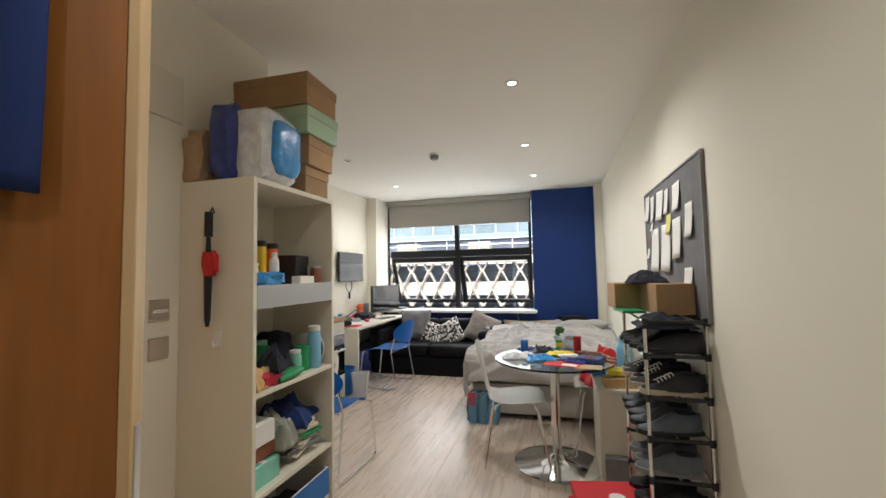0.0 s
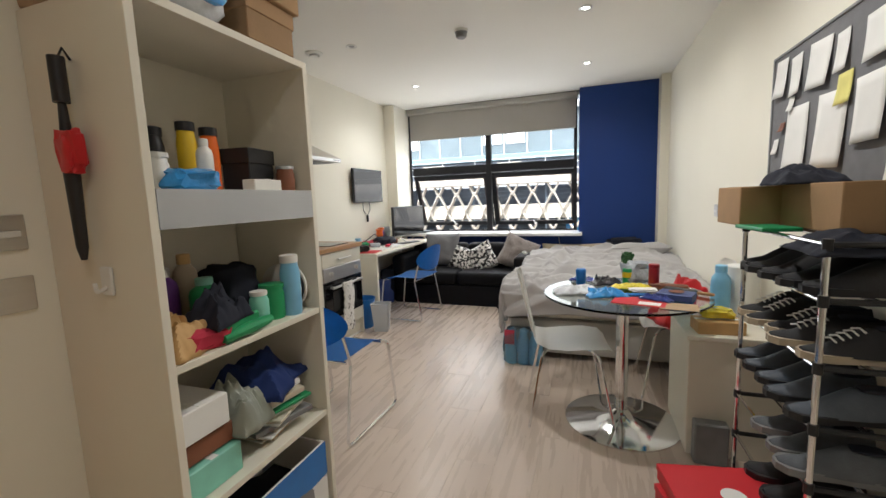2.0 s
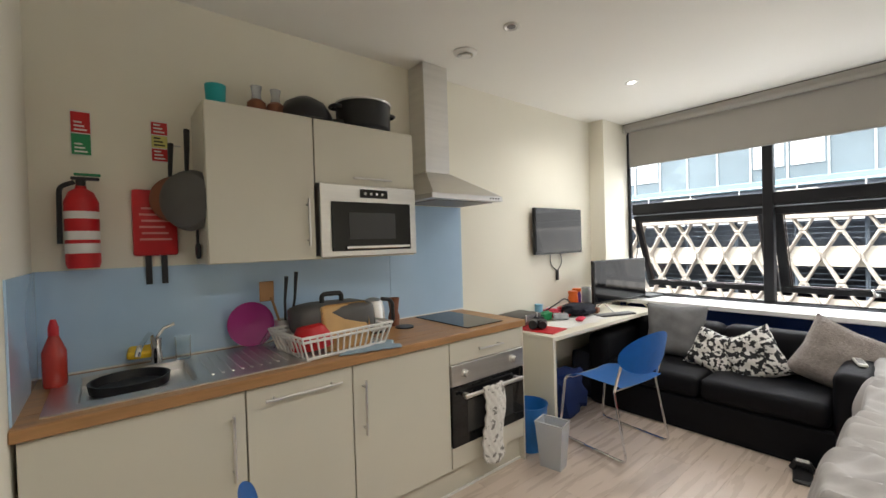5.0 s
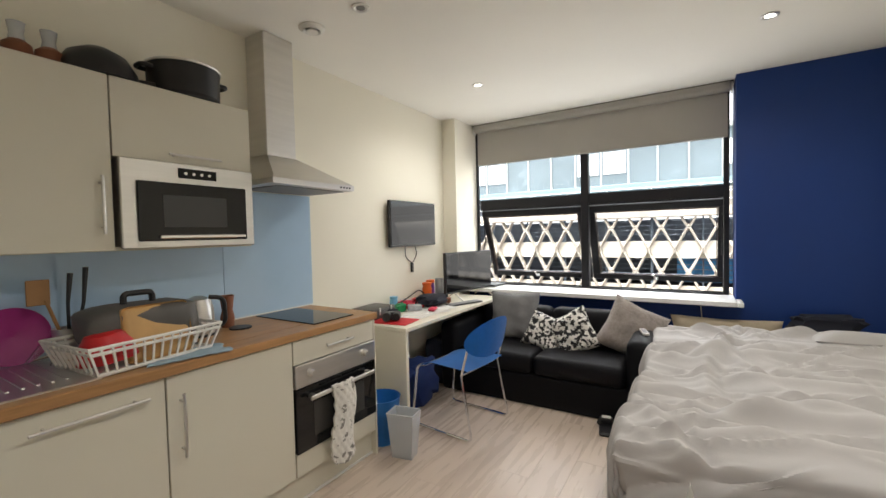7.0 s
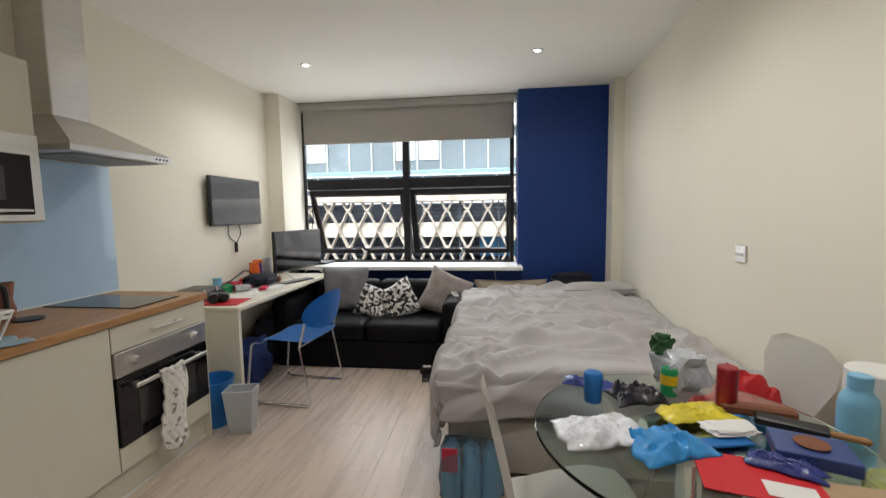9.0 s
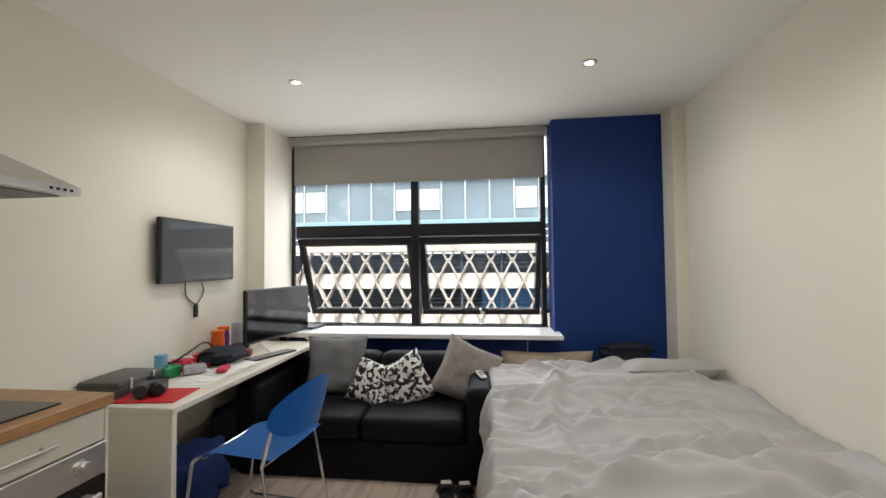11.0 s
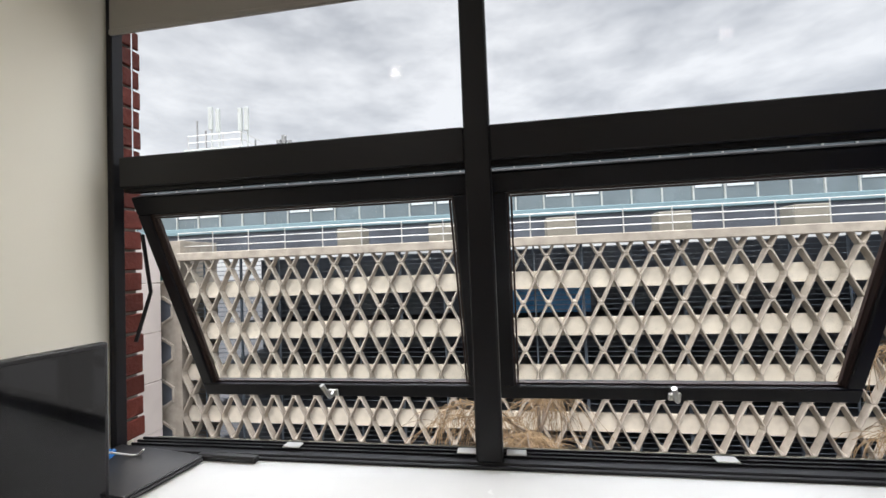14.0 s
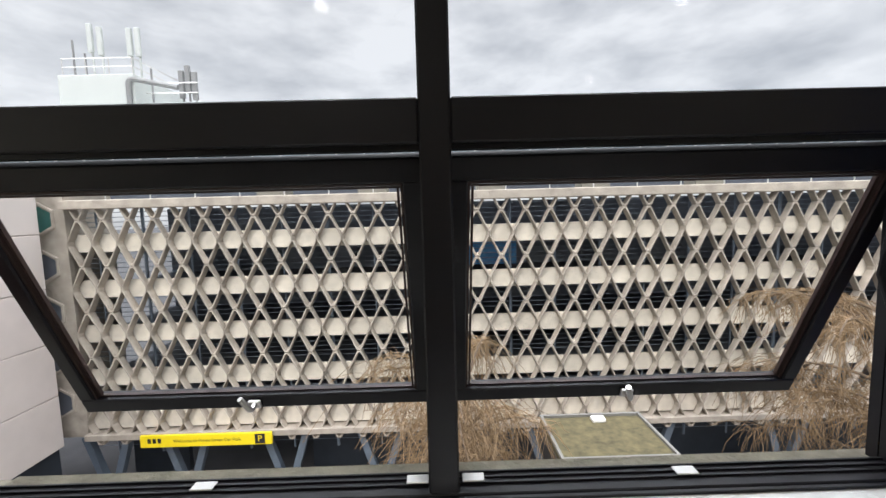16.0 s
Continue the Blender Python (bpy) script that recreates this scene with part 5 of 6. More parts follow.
solo("rose_pouch", lump(N(), 0.10, 0.14, 0.06, 16, 0.3), C["rose_cloth"], "pink zip pouch on the shelf", "pouch", S(0.31, 0.15, 2))
cloth_heap("baseball_hat", 0.13, 0.17, 0.10, C["dark_cloth"], "black cap thrown among the toiletries", "cap", (BCX + 0.30, BCY + 0.215, LEV[2] + 0.055), 10, 17)
solo("folding_umbrella", tube(N(), [(0, -0.10, 0.02), (0.01, 0.0, 0.024), (0, 0.11, 0.018)], [0.012, 0.02, 0.014], 10), C["green_plastic"], "dark green folding umbrella lying along the shelf edge", "umbrella", S(0.345, 0.27, 2), 8)
# third shelf: papers and clothes
PBK = random.Random(6)
CREAMP = plain("yellowed_paper", (0.62, 0.56, 0.44), 0.8)
bz = LEV[1] + 0.0005
for k in range(13):
    mt = (PAPER, C["kraft_paper"], PAPER, CREAMP, C["grey_plastic"], PAPER, CREAMP, PAPER, C["green_plastic"], C["green_plastic"], PAPER, CREAMP, PAPER)[k]
    th = PBK.choice((0.007, 0.010, 0.014, 0.018))
    wx, wy = PBK.uniform(0.10, 0.14), PBK.uniform(0.09, 0.12)
    solo("book", B(-wx, -wy, 0, wx, wy, th, 0.0015), mt, "paperback lying in a slumped pile of books and papers", "book", (BCX + 0.20 + 0.022 * PBK.uniform(-1, 1), BCY + 0.425 + 0.018 * PBK.uniform(-1, 1), bz), PBK.uniform(-16, 16), "pile of books")
    bz += th + 0.0006


cloth_heap("folded_clothes", 0.28, 0.26, 0.13, C["navy_cloth"], "dark navy garment thrown over the books", "clothing", (BCX + 0.20, BCY + 0.42, bz), 20, 18)
cloth_heap("grey_carrier_bag", 0.20, 0.15, 0.15, plain("grey_green_film", (0.30, 0.32, 0.27), 0.35), "grey plastic carrier bag stuffed on the shelf", "bag", (BCX + 0.26, BCY + 0.275, LEV[1] + 0.10), 5, 28)
carton(S(0.21, 0.13, 1), 0.24, 0.18, 0.09, C["mint_plastic"], "mint green carton on the shelf")
carton((BCX + 0.20, BCY + 0.13, LEV[1] + 0.095), 0.22, 0.17, 0.06, C["brown_clay"], "dark red box on a stack of cartons")
carton((BCX + 0.20, BCY + 0.12, LEV[1] + 0.16), 0.24, 0.16, 0.09, PAPER, "white carton on top of the stack")
# bottom shelf: storage box
sb = thing("storage_box", "open cardboard storage box with a blue band and printed pear", "storage box", S(0.20, 0.31, 0))
bxm = N()
for a in ((-0.16, -0.26, -0.152, 0.26), (0.152, -0.26, 0.16, 0.26), (-0.152, -0.26, 0.152, -0.252), (-0.152, 0.252, 0.152, 0.26)):
    box(bxm, a[0], a[1], 0, a[2], a[3], 0.33)
box(bxm, -0.152, -0.252, 0, 0.152, 0.252, 0.008)
part("body", bxm, PAPER, sb)
part("band", B(0.1605, -0.26, 0.20, 0.162, 0.26, 0.33), C["blue_plastic"], sb, "blue printed band")
part("print", lump(N(), 0.002, 0.16, 0.19, 3, 0.15, n=3), C["grey_plastic"], sb, "printed grey pear", at=pose(0.162, 0.1, 0.02))
part("dark_cloth", lump(N(), 0.28, 0.48, 0.22, 19, 0.2), C["dark_cloth"], sb, at=pose(0, 0, 0.01))
# on top
solo("paper_bag", lump(N(), 0.14, 0.15, 0.24, 21, 0.22), C["kraft_paper"], "crumpled brown paper bag on the bookcase", "paper bag", (BCX + 0.03, BCY + 0.08, BCH), 0)
solo("blue_pack", lump(N(), 0.13, 0.14, 0.34, 22, 0.15), FILMS["navy"], "shiny dark blue plastic pack on the bookcase", "pack", (BCX + 0.18, BCY + 0.07, BCH), 0)
solo("toilet_roll_pack", lump(N(), 0.22, 0.24, 0.33, 23, 0.08, square=0.4), FILMS["white"], "white wrapped pack of toilet rolls", "pack", (BCX + 0.27, BCY + 0.17, BCH), 0)
solo("blue_wrap", lump(N(), 0.05, 0.19, 0.24, 24, 0.1, square=0.5), FILMS["blue"], "bright blue printed plastic wrapper", "wrapper", (BCX + 0.375, BCY + 0.19, BCH + 0.04), 0)
BT2 = "shoe boxes on the bookcase"
carton((BCX + 0.20, BCY + 0.45, BCH), 0.34, 0.20, 0.13, CARD, "brown cardboard shoe box", 0, group=BT2, lid=CARD)
carton((BCX + 0.21, BCY + 0.45, BCH + 0.136), 0.36, 0.23, 0.14, CARD, "brown cardboard shoe box in the stack", 2, group=BT2, lid=CARD)
carton((BCX + 0.20, BCY + 0.45, BCH + 0.282), 0.42, 0.26, 0.13, MINT, "mint green shoe box in the stack", -2, group=BT2, lid=MINT)
carton((BCX + 0.15, BCY + 0.43, BCH + 0.418), 0.52, 0.27, 0.15, CARD, "large brown cardboard box on top of the stack", 1, group=BT2, lid=CARD)
um = thing("umbrella", "folded black umbrella with a red strap hanging on the bookcase", "umbrella", (0.08, BCY - 0.03, 1.17))
part("canopy", lathe(N(), [(0.006, 0), (0.012, 0.03), (0.016, 0.20), (0.013, 0.26), (0.008, 0.36)], n=12), BLACKP, um)
part("handle", cyl(N(), (0, 0, 0.36), (0, 0, 0.46), 0.016, 12), BLACKP, um)
part("strap", lump(N(), 0.06, 0.04, 0.10, 31, 0.3), C["red_plastic"], um, "red strap", at=pose(0.01, 0, 0.20))
part("loop", tube(N(), [(0, 0, 0.45), (0.008, 0.01, 0.48), (0, 0.028, 0.46)], 0.003, 6), BLACKP, um)
hc = N()
lathe(hc, [(0.118, 0), (0.12, 0.012), (0.10, 0.045), (0.05, 0.062), (0.0, 0.065)], n=36)
solo("black_hat", hc, C["dark_cloth"], "round black hat hanging on the bookcase end", "hat", (0.12, BCY + BCW + 0.001, 1.45), 0, rx=-90)
hk = thing("adhesive_hook", "clear plastic hook stuck to the bookcase side", "hook", (0.11, BCY - 0.001, 1.08))
part("plate", B(-0.02, -0.008, 0, 0.02, 0, 0.07, 0.003), WHITEP, hk)
part("hook", tube(N(), bend([(0, -0.006, 0.02), (0, -0.03, 0.01), (0, -0.032, 0.035)], 0.01), 0.005, 6), WHITEP, hk)
solo("green_bag", lump(N(), 0.26, 0.22, 0.20, 33, 0.35), C["green_plastic"], "green and yellow shopping bag on the floor", "bag", (0.10, 2.30, 0.0), 0)
solo("teal_bag", lump(N(), 0.12, 0.14, 0.18, 34, 0.35), C["teal_plastic"], "teal plastic bag on the floor", "bag", (-0.01, 2.23, 0.0), 0)
solo("coat_hook_strap", tube(N(), [(PX + 0.03, 2.12, 1.16), (PX + 0.035, 2.11, 1.03), (PX + 0.03, 2.13, 0.96)], 0.012, 6), C["navy_cloth"], "dark blue strap hanging by the doorway", "strap")

# ---- pinboard ----
pb = thing("pinboard", "grey felt pinboard with pinned papers", "pinboard", (RX, 3.17, 1.34))
PBL, PBH = 1.20, 0.50
PBZ = -0.22
part("felt", B(-0.012, 0.01, PBZ + 0.01, -0.001, PBL - 0.01, 0.55), BOARD, pb)
fb = N()
for a in ((0, PBZ, 0.012, 0.56), (PBL - 0.012, PBZ, PBL, 0.56)):
    box(fb, -0.018, a[0], a[1], -0.001, a[2], a[3])
box(fb, -0.018, 0.012, PBZ, -0.001, PBL - 0.012, PBZ + 0.01)
box(fb, -0.018, 0.012, 0.55, -0.001, PBL - 0.012, 0.56)
part("frame", fb, C["grey_plastic"], pb)
YEL = plain("yellow_note", (0.72, 0.66, 0.22), 0.8)
for k, (y, z, w, h, mt) in enumerate(((1.10, 0.38, 0.12, 0.17, PAPER), (0.95, 0.36, 0.10, 0.17, PAPER), (0.76, 0.35, 0.17, 0.18, PAPER), (0.60, 0.37, 0.08, 0.14, PAPER), (0.57, 0.25, 0.09, 0.11, YEL),
                                      (0.92, 0.03, 0.19, 0.28, PAPER), (0.65, 0.03, 0.20, 0.28, PAPER), (0.42, 0.10, 0.16, 0.22, PAPER), (0.40, 0.36, 0.14, 0.15, PAPER), (0.20, 0.2, 0.12, 0.17, PAPER),
                                      (1.06, 0.22, 0.05, 0.04, C["brown_clay"]), (1.12, 0.12, 0.05, 0.07, PAPER), (0.98, 0.30, 0.05, 0.06, PAPER), (0.25, -0.05, 0.13, 0.10, PAPER))):
    pp = N()
    def leafp(u, v, w=w, h=h, k=k):
        return (-0.016 - 0.010 * (1 - v) ** 2 - 0.003 * (1 + math.sin(3 * u + k)) * (1 - v), (u - 0.5) * w, (v - 0.5) * h)
    sheet(pp, leafp, 6, 6)
    p = solo("pinned_paper", pp, mt, "sheet of paper pinned to the board" if mt is not YEL else "yellow note pinned to the board", "paper", (RX, 3.17 + y, 1.34 + z + h / 2 - 0.02), 0, "papers on the pinboard", rx=random.Random(k).uniform(-4, 4))
    p.modifiers.new("thickness", "SOLIDIFY").thickness = 0.0006

# ---- shoe rack ----
RK0, RK1, RKX0, RKX1 = 3.20, 3.80, 1.81, 2.06
rk = thing("shoe_rack", "tubular steel shoe rack with black joints", "shoe rack", (RKX0, RK0, 0))
RD, RW = RKX1 - RKX0, RK1 - RK0
RLEV = [0.06, 0.24, 0.42, 0.60, 0.78, 0.97, 1.125]
for x in (0, RD):
    for y in (0, RW):
        part("post", cyl(N(), (x, y, 0), (x, y, 1.13), 0.009, 10), CHROME, rk)
for z in RLEV:
    for x in (0.0, RD * 0.5, RD):
        part("rail", cyl(N(), (x, 0, z), (x, RW, z), 0.007, 8), CHROME, rk)
    for y in (0, RW):
        part("end_bar", cyl(N(), (0, y, z), (RD, y, z), 0.009, 8), BLACKP, rk)
        for x in (0, RD):
            part("joint", cyl(N(), (x, y, z - 0.016), (x, y, z + 0.016), 0.013, 10), BLACKP, rk)


def shoe(at, rz, upper, sole, label, laces=False, seed=0):
    """A low shoe about 0.28 m long; its toe points to +y."""
    s = thing("shoe", label, "shoe", at, rz, group="shoes on the rack")
    b = N()
    n, mring = 14, 12
    rings = []
    for i in range(n + 1):
        f = i / n
        y = -0.135 + 0.27 * f
        w = 0.036 + 0.012 * math.sin(math.pi * min(1, f * 1.1)) - 0.02 * max(0, f - 0.8) * 5 * (f - 0.8)
        w = w * (1 - 0.55 * max(0, (f - 0.86) / 0.14) ** 2) * (1 - 0.3 * max(0, (0.1 - f) / 0.1) ** 2)
        h = 0.095 - 0.005 * math.sin(8 * f) if f < 0.45 else 0.095 - 0.055 * min(1, (f - 0.45) / 0.35) - 0.012 * max(0, f - 0.85) * 5
        rings.append([b.verts.new((w * math.cos(a) * (1 - 0.25 * max(0, math.sin(a))), y, 0.018 + max(0, math.sin(a)) * (h - 0.018))) for a in [math.pi * k / mring for k in range(mring + 1)]])
    for p, q in zip(rings, rings[1:]):
        for k in range(mring):
            b.faces.new((p[k], p[k + 1], q[k + 1], q[k]))
    b.faces.new(rings[0])
    b.faces.new(rings[-1][::-1])
    part("upper", b, upper, s)
    b = N()
    out = [(0.03, -0.14), (0.044, -0.08), (0.04, 0.0), (0.05, 0.07), (0.042, 0.12), (0.015, 0.142), (-0.015, 0.142), (-0.042, 0.12), (-0.05, 0.07), (-0.04, 0.0), (-0.044, -0.08), (-0.03, -0.14)]
    lo, hi = [b.verts.new((x, y, 0)) for x, y in out], [b.verts.new((x, y, 0.022)) for x, y in out]
    b.faces.new(lo[::-1])
    b.faces.new(hi)
    for k in range(len(out)):
        b.faces.new((lo[k], lo[(k + 1) % 12], hi[(k + 1) % 12], hi[k]))
    part("sole", b, sole, s)
    part("opening", lump(N(), 0.05, 0.09, 0.012, 2, 0.1, n=2), C["dark_cloth"], s, at=pose(0, -0.075, 0.088))
    if laces:
        b = N()
        for k in range(5):
            z = 0.086 - 0.008 * k
            tube(b, [(-0.022, 0.0 + 0.016 * k, z), (0, 0.004 + 0.016 * k, z + 0.008), (0.022, 0.012 + 0.016 * k, z)], 0.003, 5)
        part("laces", b, PAPER, s, "white laces")
    return s


srnd = random.Random(8)
for li, z in enumerate(RLEV[:-1]):
    upper = (DARKSHOE, DARKSHOE, GREYSHOE, NAVYSHOE, DARKSHOE, DARKSHOE)[li]
    sole = (BLACKP, BLACKP, C["grey_plastic"], BLACKP, C["beige_cloth"], BLACKP)[li]
    lab = ("black shoe on the shoe rack", "black shoe on the shoe rack", "grey running shoe on the rack", "slate leather shoe on the rack", "black trainer with white laces on the rack", "black suede shoe on the rack")[li]
    for k in range(3 if li in (1, 2) else 5):
        shoe((RKX0 + 0.105 + srnd.uniform(-0.02, 0.02), RK0 + 0.07 + 0.115 * k, z + 0.008), 90 + srnd.uniform(-7, 7), upper, sole, lab, li == 4, k)
carton((RKX0 + 0.10, RK1 + 0.0, RLEV[-1] + 0.017), 0.34, 0.22, 0.145, CARD, "brown cardboard shoe box on the rack", 4, "shoe_box", "box")
carton((RKX0 + 0.16, RK0 + 0.33, RLEV[-1] + 0.017), 0.17, 0.40, 0.15, CARD, "open brown cardboard box on the rack", 2, "shoe_box", "box")
cloth_heap("woollen_hat", 0.20, 0.24, 0.07, C["dark_cloth"], "black cap and gloves in a heap on the boxes", "clothing", (RKX0 + 0.10, RK0 + 0.42, RLEV[-1] + 0.165), 0, 41)
cloth_heap("black_bag", 0.24, 0.24, 0.07, C["dark_cloth"], "black cloth bag heaped on the shoe rack", "bag", (RKX0 + 0.10, RK0 + 0.10, RLEV[-1] - 0.03), 0, 42)
solo("green_folder", B(-0.06, -0.10, 0, 0.06, 0.10, 0.014, 0.003), C["green_plastic"], "green plastic folder on the rack", "folder", (RKX0 + 0.0, RK0 + 0.40, RLEV[-1] + 0.008), 6)
# red boxes on the floor
for k in range(4):
    rb = thing("red_box", "flat red cardboard box with a cream oval label" if k == 3 else "flat red cardboard box in a stack", "box", (1.68, 3.34 + 0.012 * (k % 2), 0.062 * k), 16 - 5 * (k % 2), group="stack of red boxes")
    part("tray", B(-0.19, -0.16, 0, 0.19, 0.16, 0.06, 0.004), REDCARD, rb)
    part("lid_edge", B(-0.193, -0.163, 0.036, 0.193, 0.163, 0.0615, 0.003), REDCARD, rb)
    if k == 3:
        part("label_disc", lathe(N(), [(0.04, 0.0616), (0.04, 0.063)], n=30), PAPER, rb, "cream oval label")

# ---- white cabinet by the wall ----
cb = thing("low_cabinet", "low white cabinet against the wall", "cabinet", (1.665, 3.99, 0))
part("carcass", B(0, 0, 0, 0.41, 0.46, 0.575, 0.003), WHITEF, cb)
part("top", B(-0.012, -0.012, 0.576, 0.412, 0.47, 0.60, 0.003), WHITEF, cb)
part("plinth_bin", B(0.02, -0.08, 0, 0.16, -0.015, 0.20, 0.006), C["grey_plastic"], cb)
solo("paper_towel_roll", lathe(N(), [(0.02, 0), (0.075, 0), (0.078, 0.01), (0.078, 0.27), (0.072, 0.275), (0.02, 0.275)], n=32), PAPER, "white kitchen roll standing on the cabinet", "kitchen roll", (1.985, 4.385, 0.60))
bottle((1.865, 4.30, 0.60), 0.045, 0.29, C["sky_plastic"], C["sky_plastic"], "pale blue milk bottle on the cabinet", neck=0.55)
carton((1.80, 4.08, 0.60), 0.20, 0.12, 0.06, C["tan_board"], "tray of food with a yellow label", 5, "food_tray", "tray")
solo("yellow_packet", lump(N(), 0.13, 0.09, 0.05, 51, 0.3), FILMS["yellow"], "yellow crisp packet on the cabinet", "packet", (1.80, 4.09, 0.665), 0)
solo("pale_bag", lump(N(), 0.14, 0.14, 0.10, 52, 0.35), FILMS["blue"], "light blue plastic bag on the cabinet edge", "bag", (1.69, 4.40, 0.60), 0)

# ---- table clutter ----
before = set(bpy.data.objects)
TZ = 0.741
def ontable(x, y, z=0.0):
    return (TB[0] + x, TB[1] + y, TZ + z)


tm = thing("tumbler", "blue plastic tumbler with a ridged lid", "tumbler", ontable(-0.22, 0.17))
part("cup", lathe(N(), [(0.03, 0), (0.033, 0.005), (0.037, 0.09), (0.037, 0.095)], n=24), C["blue_plastic"], tm)
part("lid", lathe(N(), [(0.038, 0.095), (0.038, 0.11), (0.03, 0.122), (0.012, 0.125)], n=24), C["blue_plastic"], tm)
fk = thing("flask", "tall dark red metal flask", "flask", ontable(0.17, 0.15))
part("body", lathe(N(), [(0.032, 0), (0.035, 0.006), (0.035, 0.13), (0.033, 0.14)], n=28), C["dark_red_paint"], fk)
part("lid", lathe(N(), [(0.033, 0.14), (0.036, 0.142), (0.036, 0.165), (0.032, 0.17)], n=28), C["dark_red_paint"], fk)
cn = thing("drink_can", "green and yellow drink can", "can", ontable(0.04, 0.24))
part("body", lathe(N(), [(0.028, 0), (0.033, 0.006), (0.033, 0.105), (0.028, 0.115)], n=24), C["green_plastic"], cn)
part("label", lathe(N(), [(0.0335, 0.05), (0.0338, 0.06), (0.0338, 0.085), (0.0335, 0.09)], n=24), C["yellow_plastic"], cn)
solo("clear_bag", lump(N(), 0.20, 0.15, 0.16, 61, 0.4), FILMS["silver"], "crumpled clear plastic bag with greens", "bag", ontable(0.10, 0.30), 20)
solo("parsley", lump(N(), 0.07, 0.06, 0.08, 62, 0.8, freq=12), mat("dark_leaf", (0.03, 0.10, 0.03), 0.7), "green parsley sticking out of a bag", "herb", ontable(0.05, 0.33, 0.11), 0)
film_bag("dark_purple_bag", 0.2, 0.15, 0.06, FILMS["black"], "dark purple crisp packet", "packet", ontable(-0.08, 0.20), 10, 63)
film_bag("chocolate_wrapper", 0.22, 0.1, 0.025, FILMS["navy"], "purple chocolate wrapper on the glass table", "wrapper", ontable(-0.20, 0.30), -20, 64)
film_bag("white_wrapper", 0.3, 0.2, 0.045, FILMS["white"], "crumpled white plastic bread bag", "bag", ontable(-0.25, -0.03), 10, 65)
film_bag("blue_wrapper", 0.26, 0.18, 0.045, FILMS["blue"], "pale blue printed food bag", "bag", ontable(-0.10, -0.08), 20, 66)
film_bag("yellow_sachet", 0.26, 0.14, 0.025, FILMS["yellow"], "yellow printed sachet on the table", "sachet", ontable(0.05, 0.09, 0.012), 14, 69)
solo("red_folder", B(-0.15, -0.10, 0, 0.15, 0.10, 0.004, 0.001), REDCARD, "red card folder on the table", "folder", ontable(0.06, -0.19), -14)
solo("white_card", B(-0.06, -0.035, 0, 0.06, 0.035, 0.002), PAPER, "white card lying on the folder", "card", ontable(0.10, -0.24, 0.004), -16)
film_bag("foil_packet", 0.19, 0.08, 0.03, FILMS["navy"], "shiny dark blue foil packet", "packet", ontable(0.14, -0.15, 0.004), -30, 67)
ck = thing("biscuit_box", "blue printed biscuit box lying flat", "box", ontable(0.24, -0.09), -22)
part("carton", B(-0.10, -0.075, 0, 0.10, 0.075, 0.04, 0.003), plain("slate_blue_card", (0.05, 0.08, 0.24), 0.4), ck)
part("picture", lathe(N(), [(0.045, 0.0455), (0.045, 0.047)], n=24), C["brown_clay"], ck, "round printed picture")
solo("face_mask", lump(N(), 0.17, 0.09, 0.02, 68, 0.3), PAPER, "pale blue disposable face mask", "mask", ontable(0.10, 0.0, 0.012), 8)
solo("blue_strip", B(-0.09, -0.025, 0, 0.09, 0.025, 0.01, 0.003), C["blue_plastic"], "blue paper sleeve on the glass table", "sleeve", ontable(0.06, -0.05), 12)
kn = thing("chef_knife_case", "black knife case with a wooden handle", "knife", ontable(0.31, 0.03, 0.0), -30)
part("sheath", B(-0.14, -0.03, 0, 0.06, 0.03, 0.03, 0.006), BLACKP, kn)
part("handle", B(0.06, -0.012, 0.006, 0.16, 0.012, 0.026, 0.006), C["wood_utensil"], kn)
solo("brown_paper", B(-0.10, -0.08, 0, 0.10, 0.08, 0.003), C["kraft_paper"], "sheet of brown paper on the table", "paper", ontable(0.22, -0.26), -8)
solo("biscuit_tube", B(-0.12, -0.025, 0, 0.12, 0.025, 0.04, 0.01), C["brown_clay"], "brown biscuit packet lying on the table", "packet", ontable(0.24, 0.12), -14)
for o in set(bpy.data.objects) - before:
    if o.parent is None:
        o.scale = (0.8, 0.8, 0.8)
cloth_heap("red_bag", 0.34, 0.30, 0.30, C["red_plastic"], "red bag dumped on the white chair", "bag", (1.80, 4.70, 0.45), 20, 71)

# water bottles at the foot of the bed
wp = thing("water_pack", "shrink-wrapped pack of blue water bottles on the floor", "water bottles", (0.61, 4.85, 0))
wp.scale = (0.95, 0.72, 0.80)
for i in range(3):
    for j in range(2):
        part("bottle", lathe(N(), [(0.042, 0), (0.045, 0.02), (0.045, 0.20), (0.03, 0.26), (0.015, 0.29), (0.015, 0.31)], n=14), C["sky_plastic"], wp, at=pose(0.05 + 0.092 * i, 0.05 + 0.092 * j, 0))
part("label_card", B(0.0, -0.004, 0.20, 0.08, 0.0, 0.34), C["rose_cloth"], wp, "pink printed label")
part("wrap", lump(N(), 0.32, 0.24, 0.335, 7, 0.10, square=0.4), mat("blue_tinted_wrap", (0.62, 0.82, 0.93), 0.12, var=0, bump=0.5, bscale=30, trans=0.92), wp, "clear plastic wrap", at=pose(0.14, 0.1, 0))

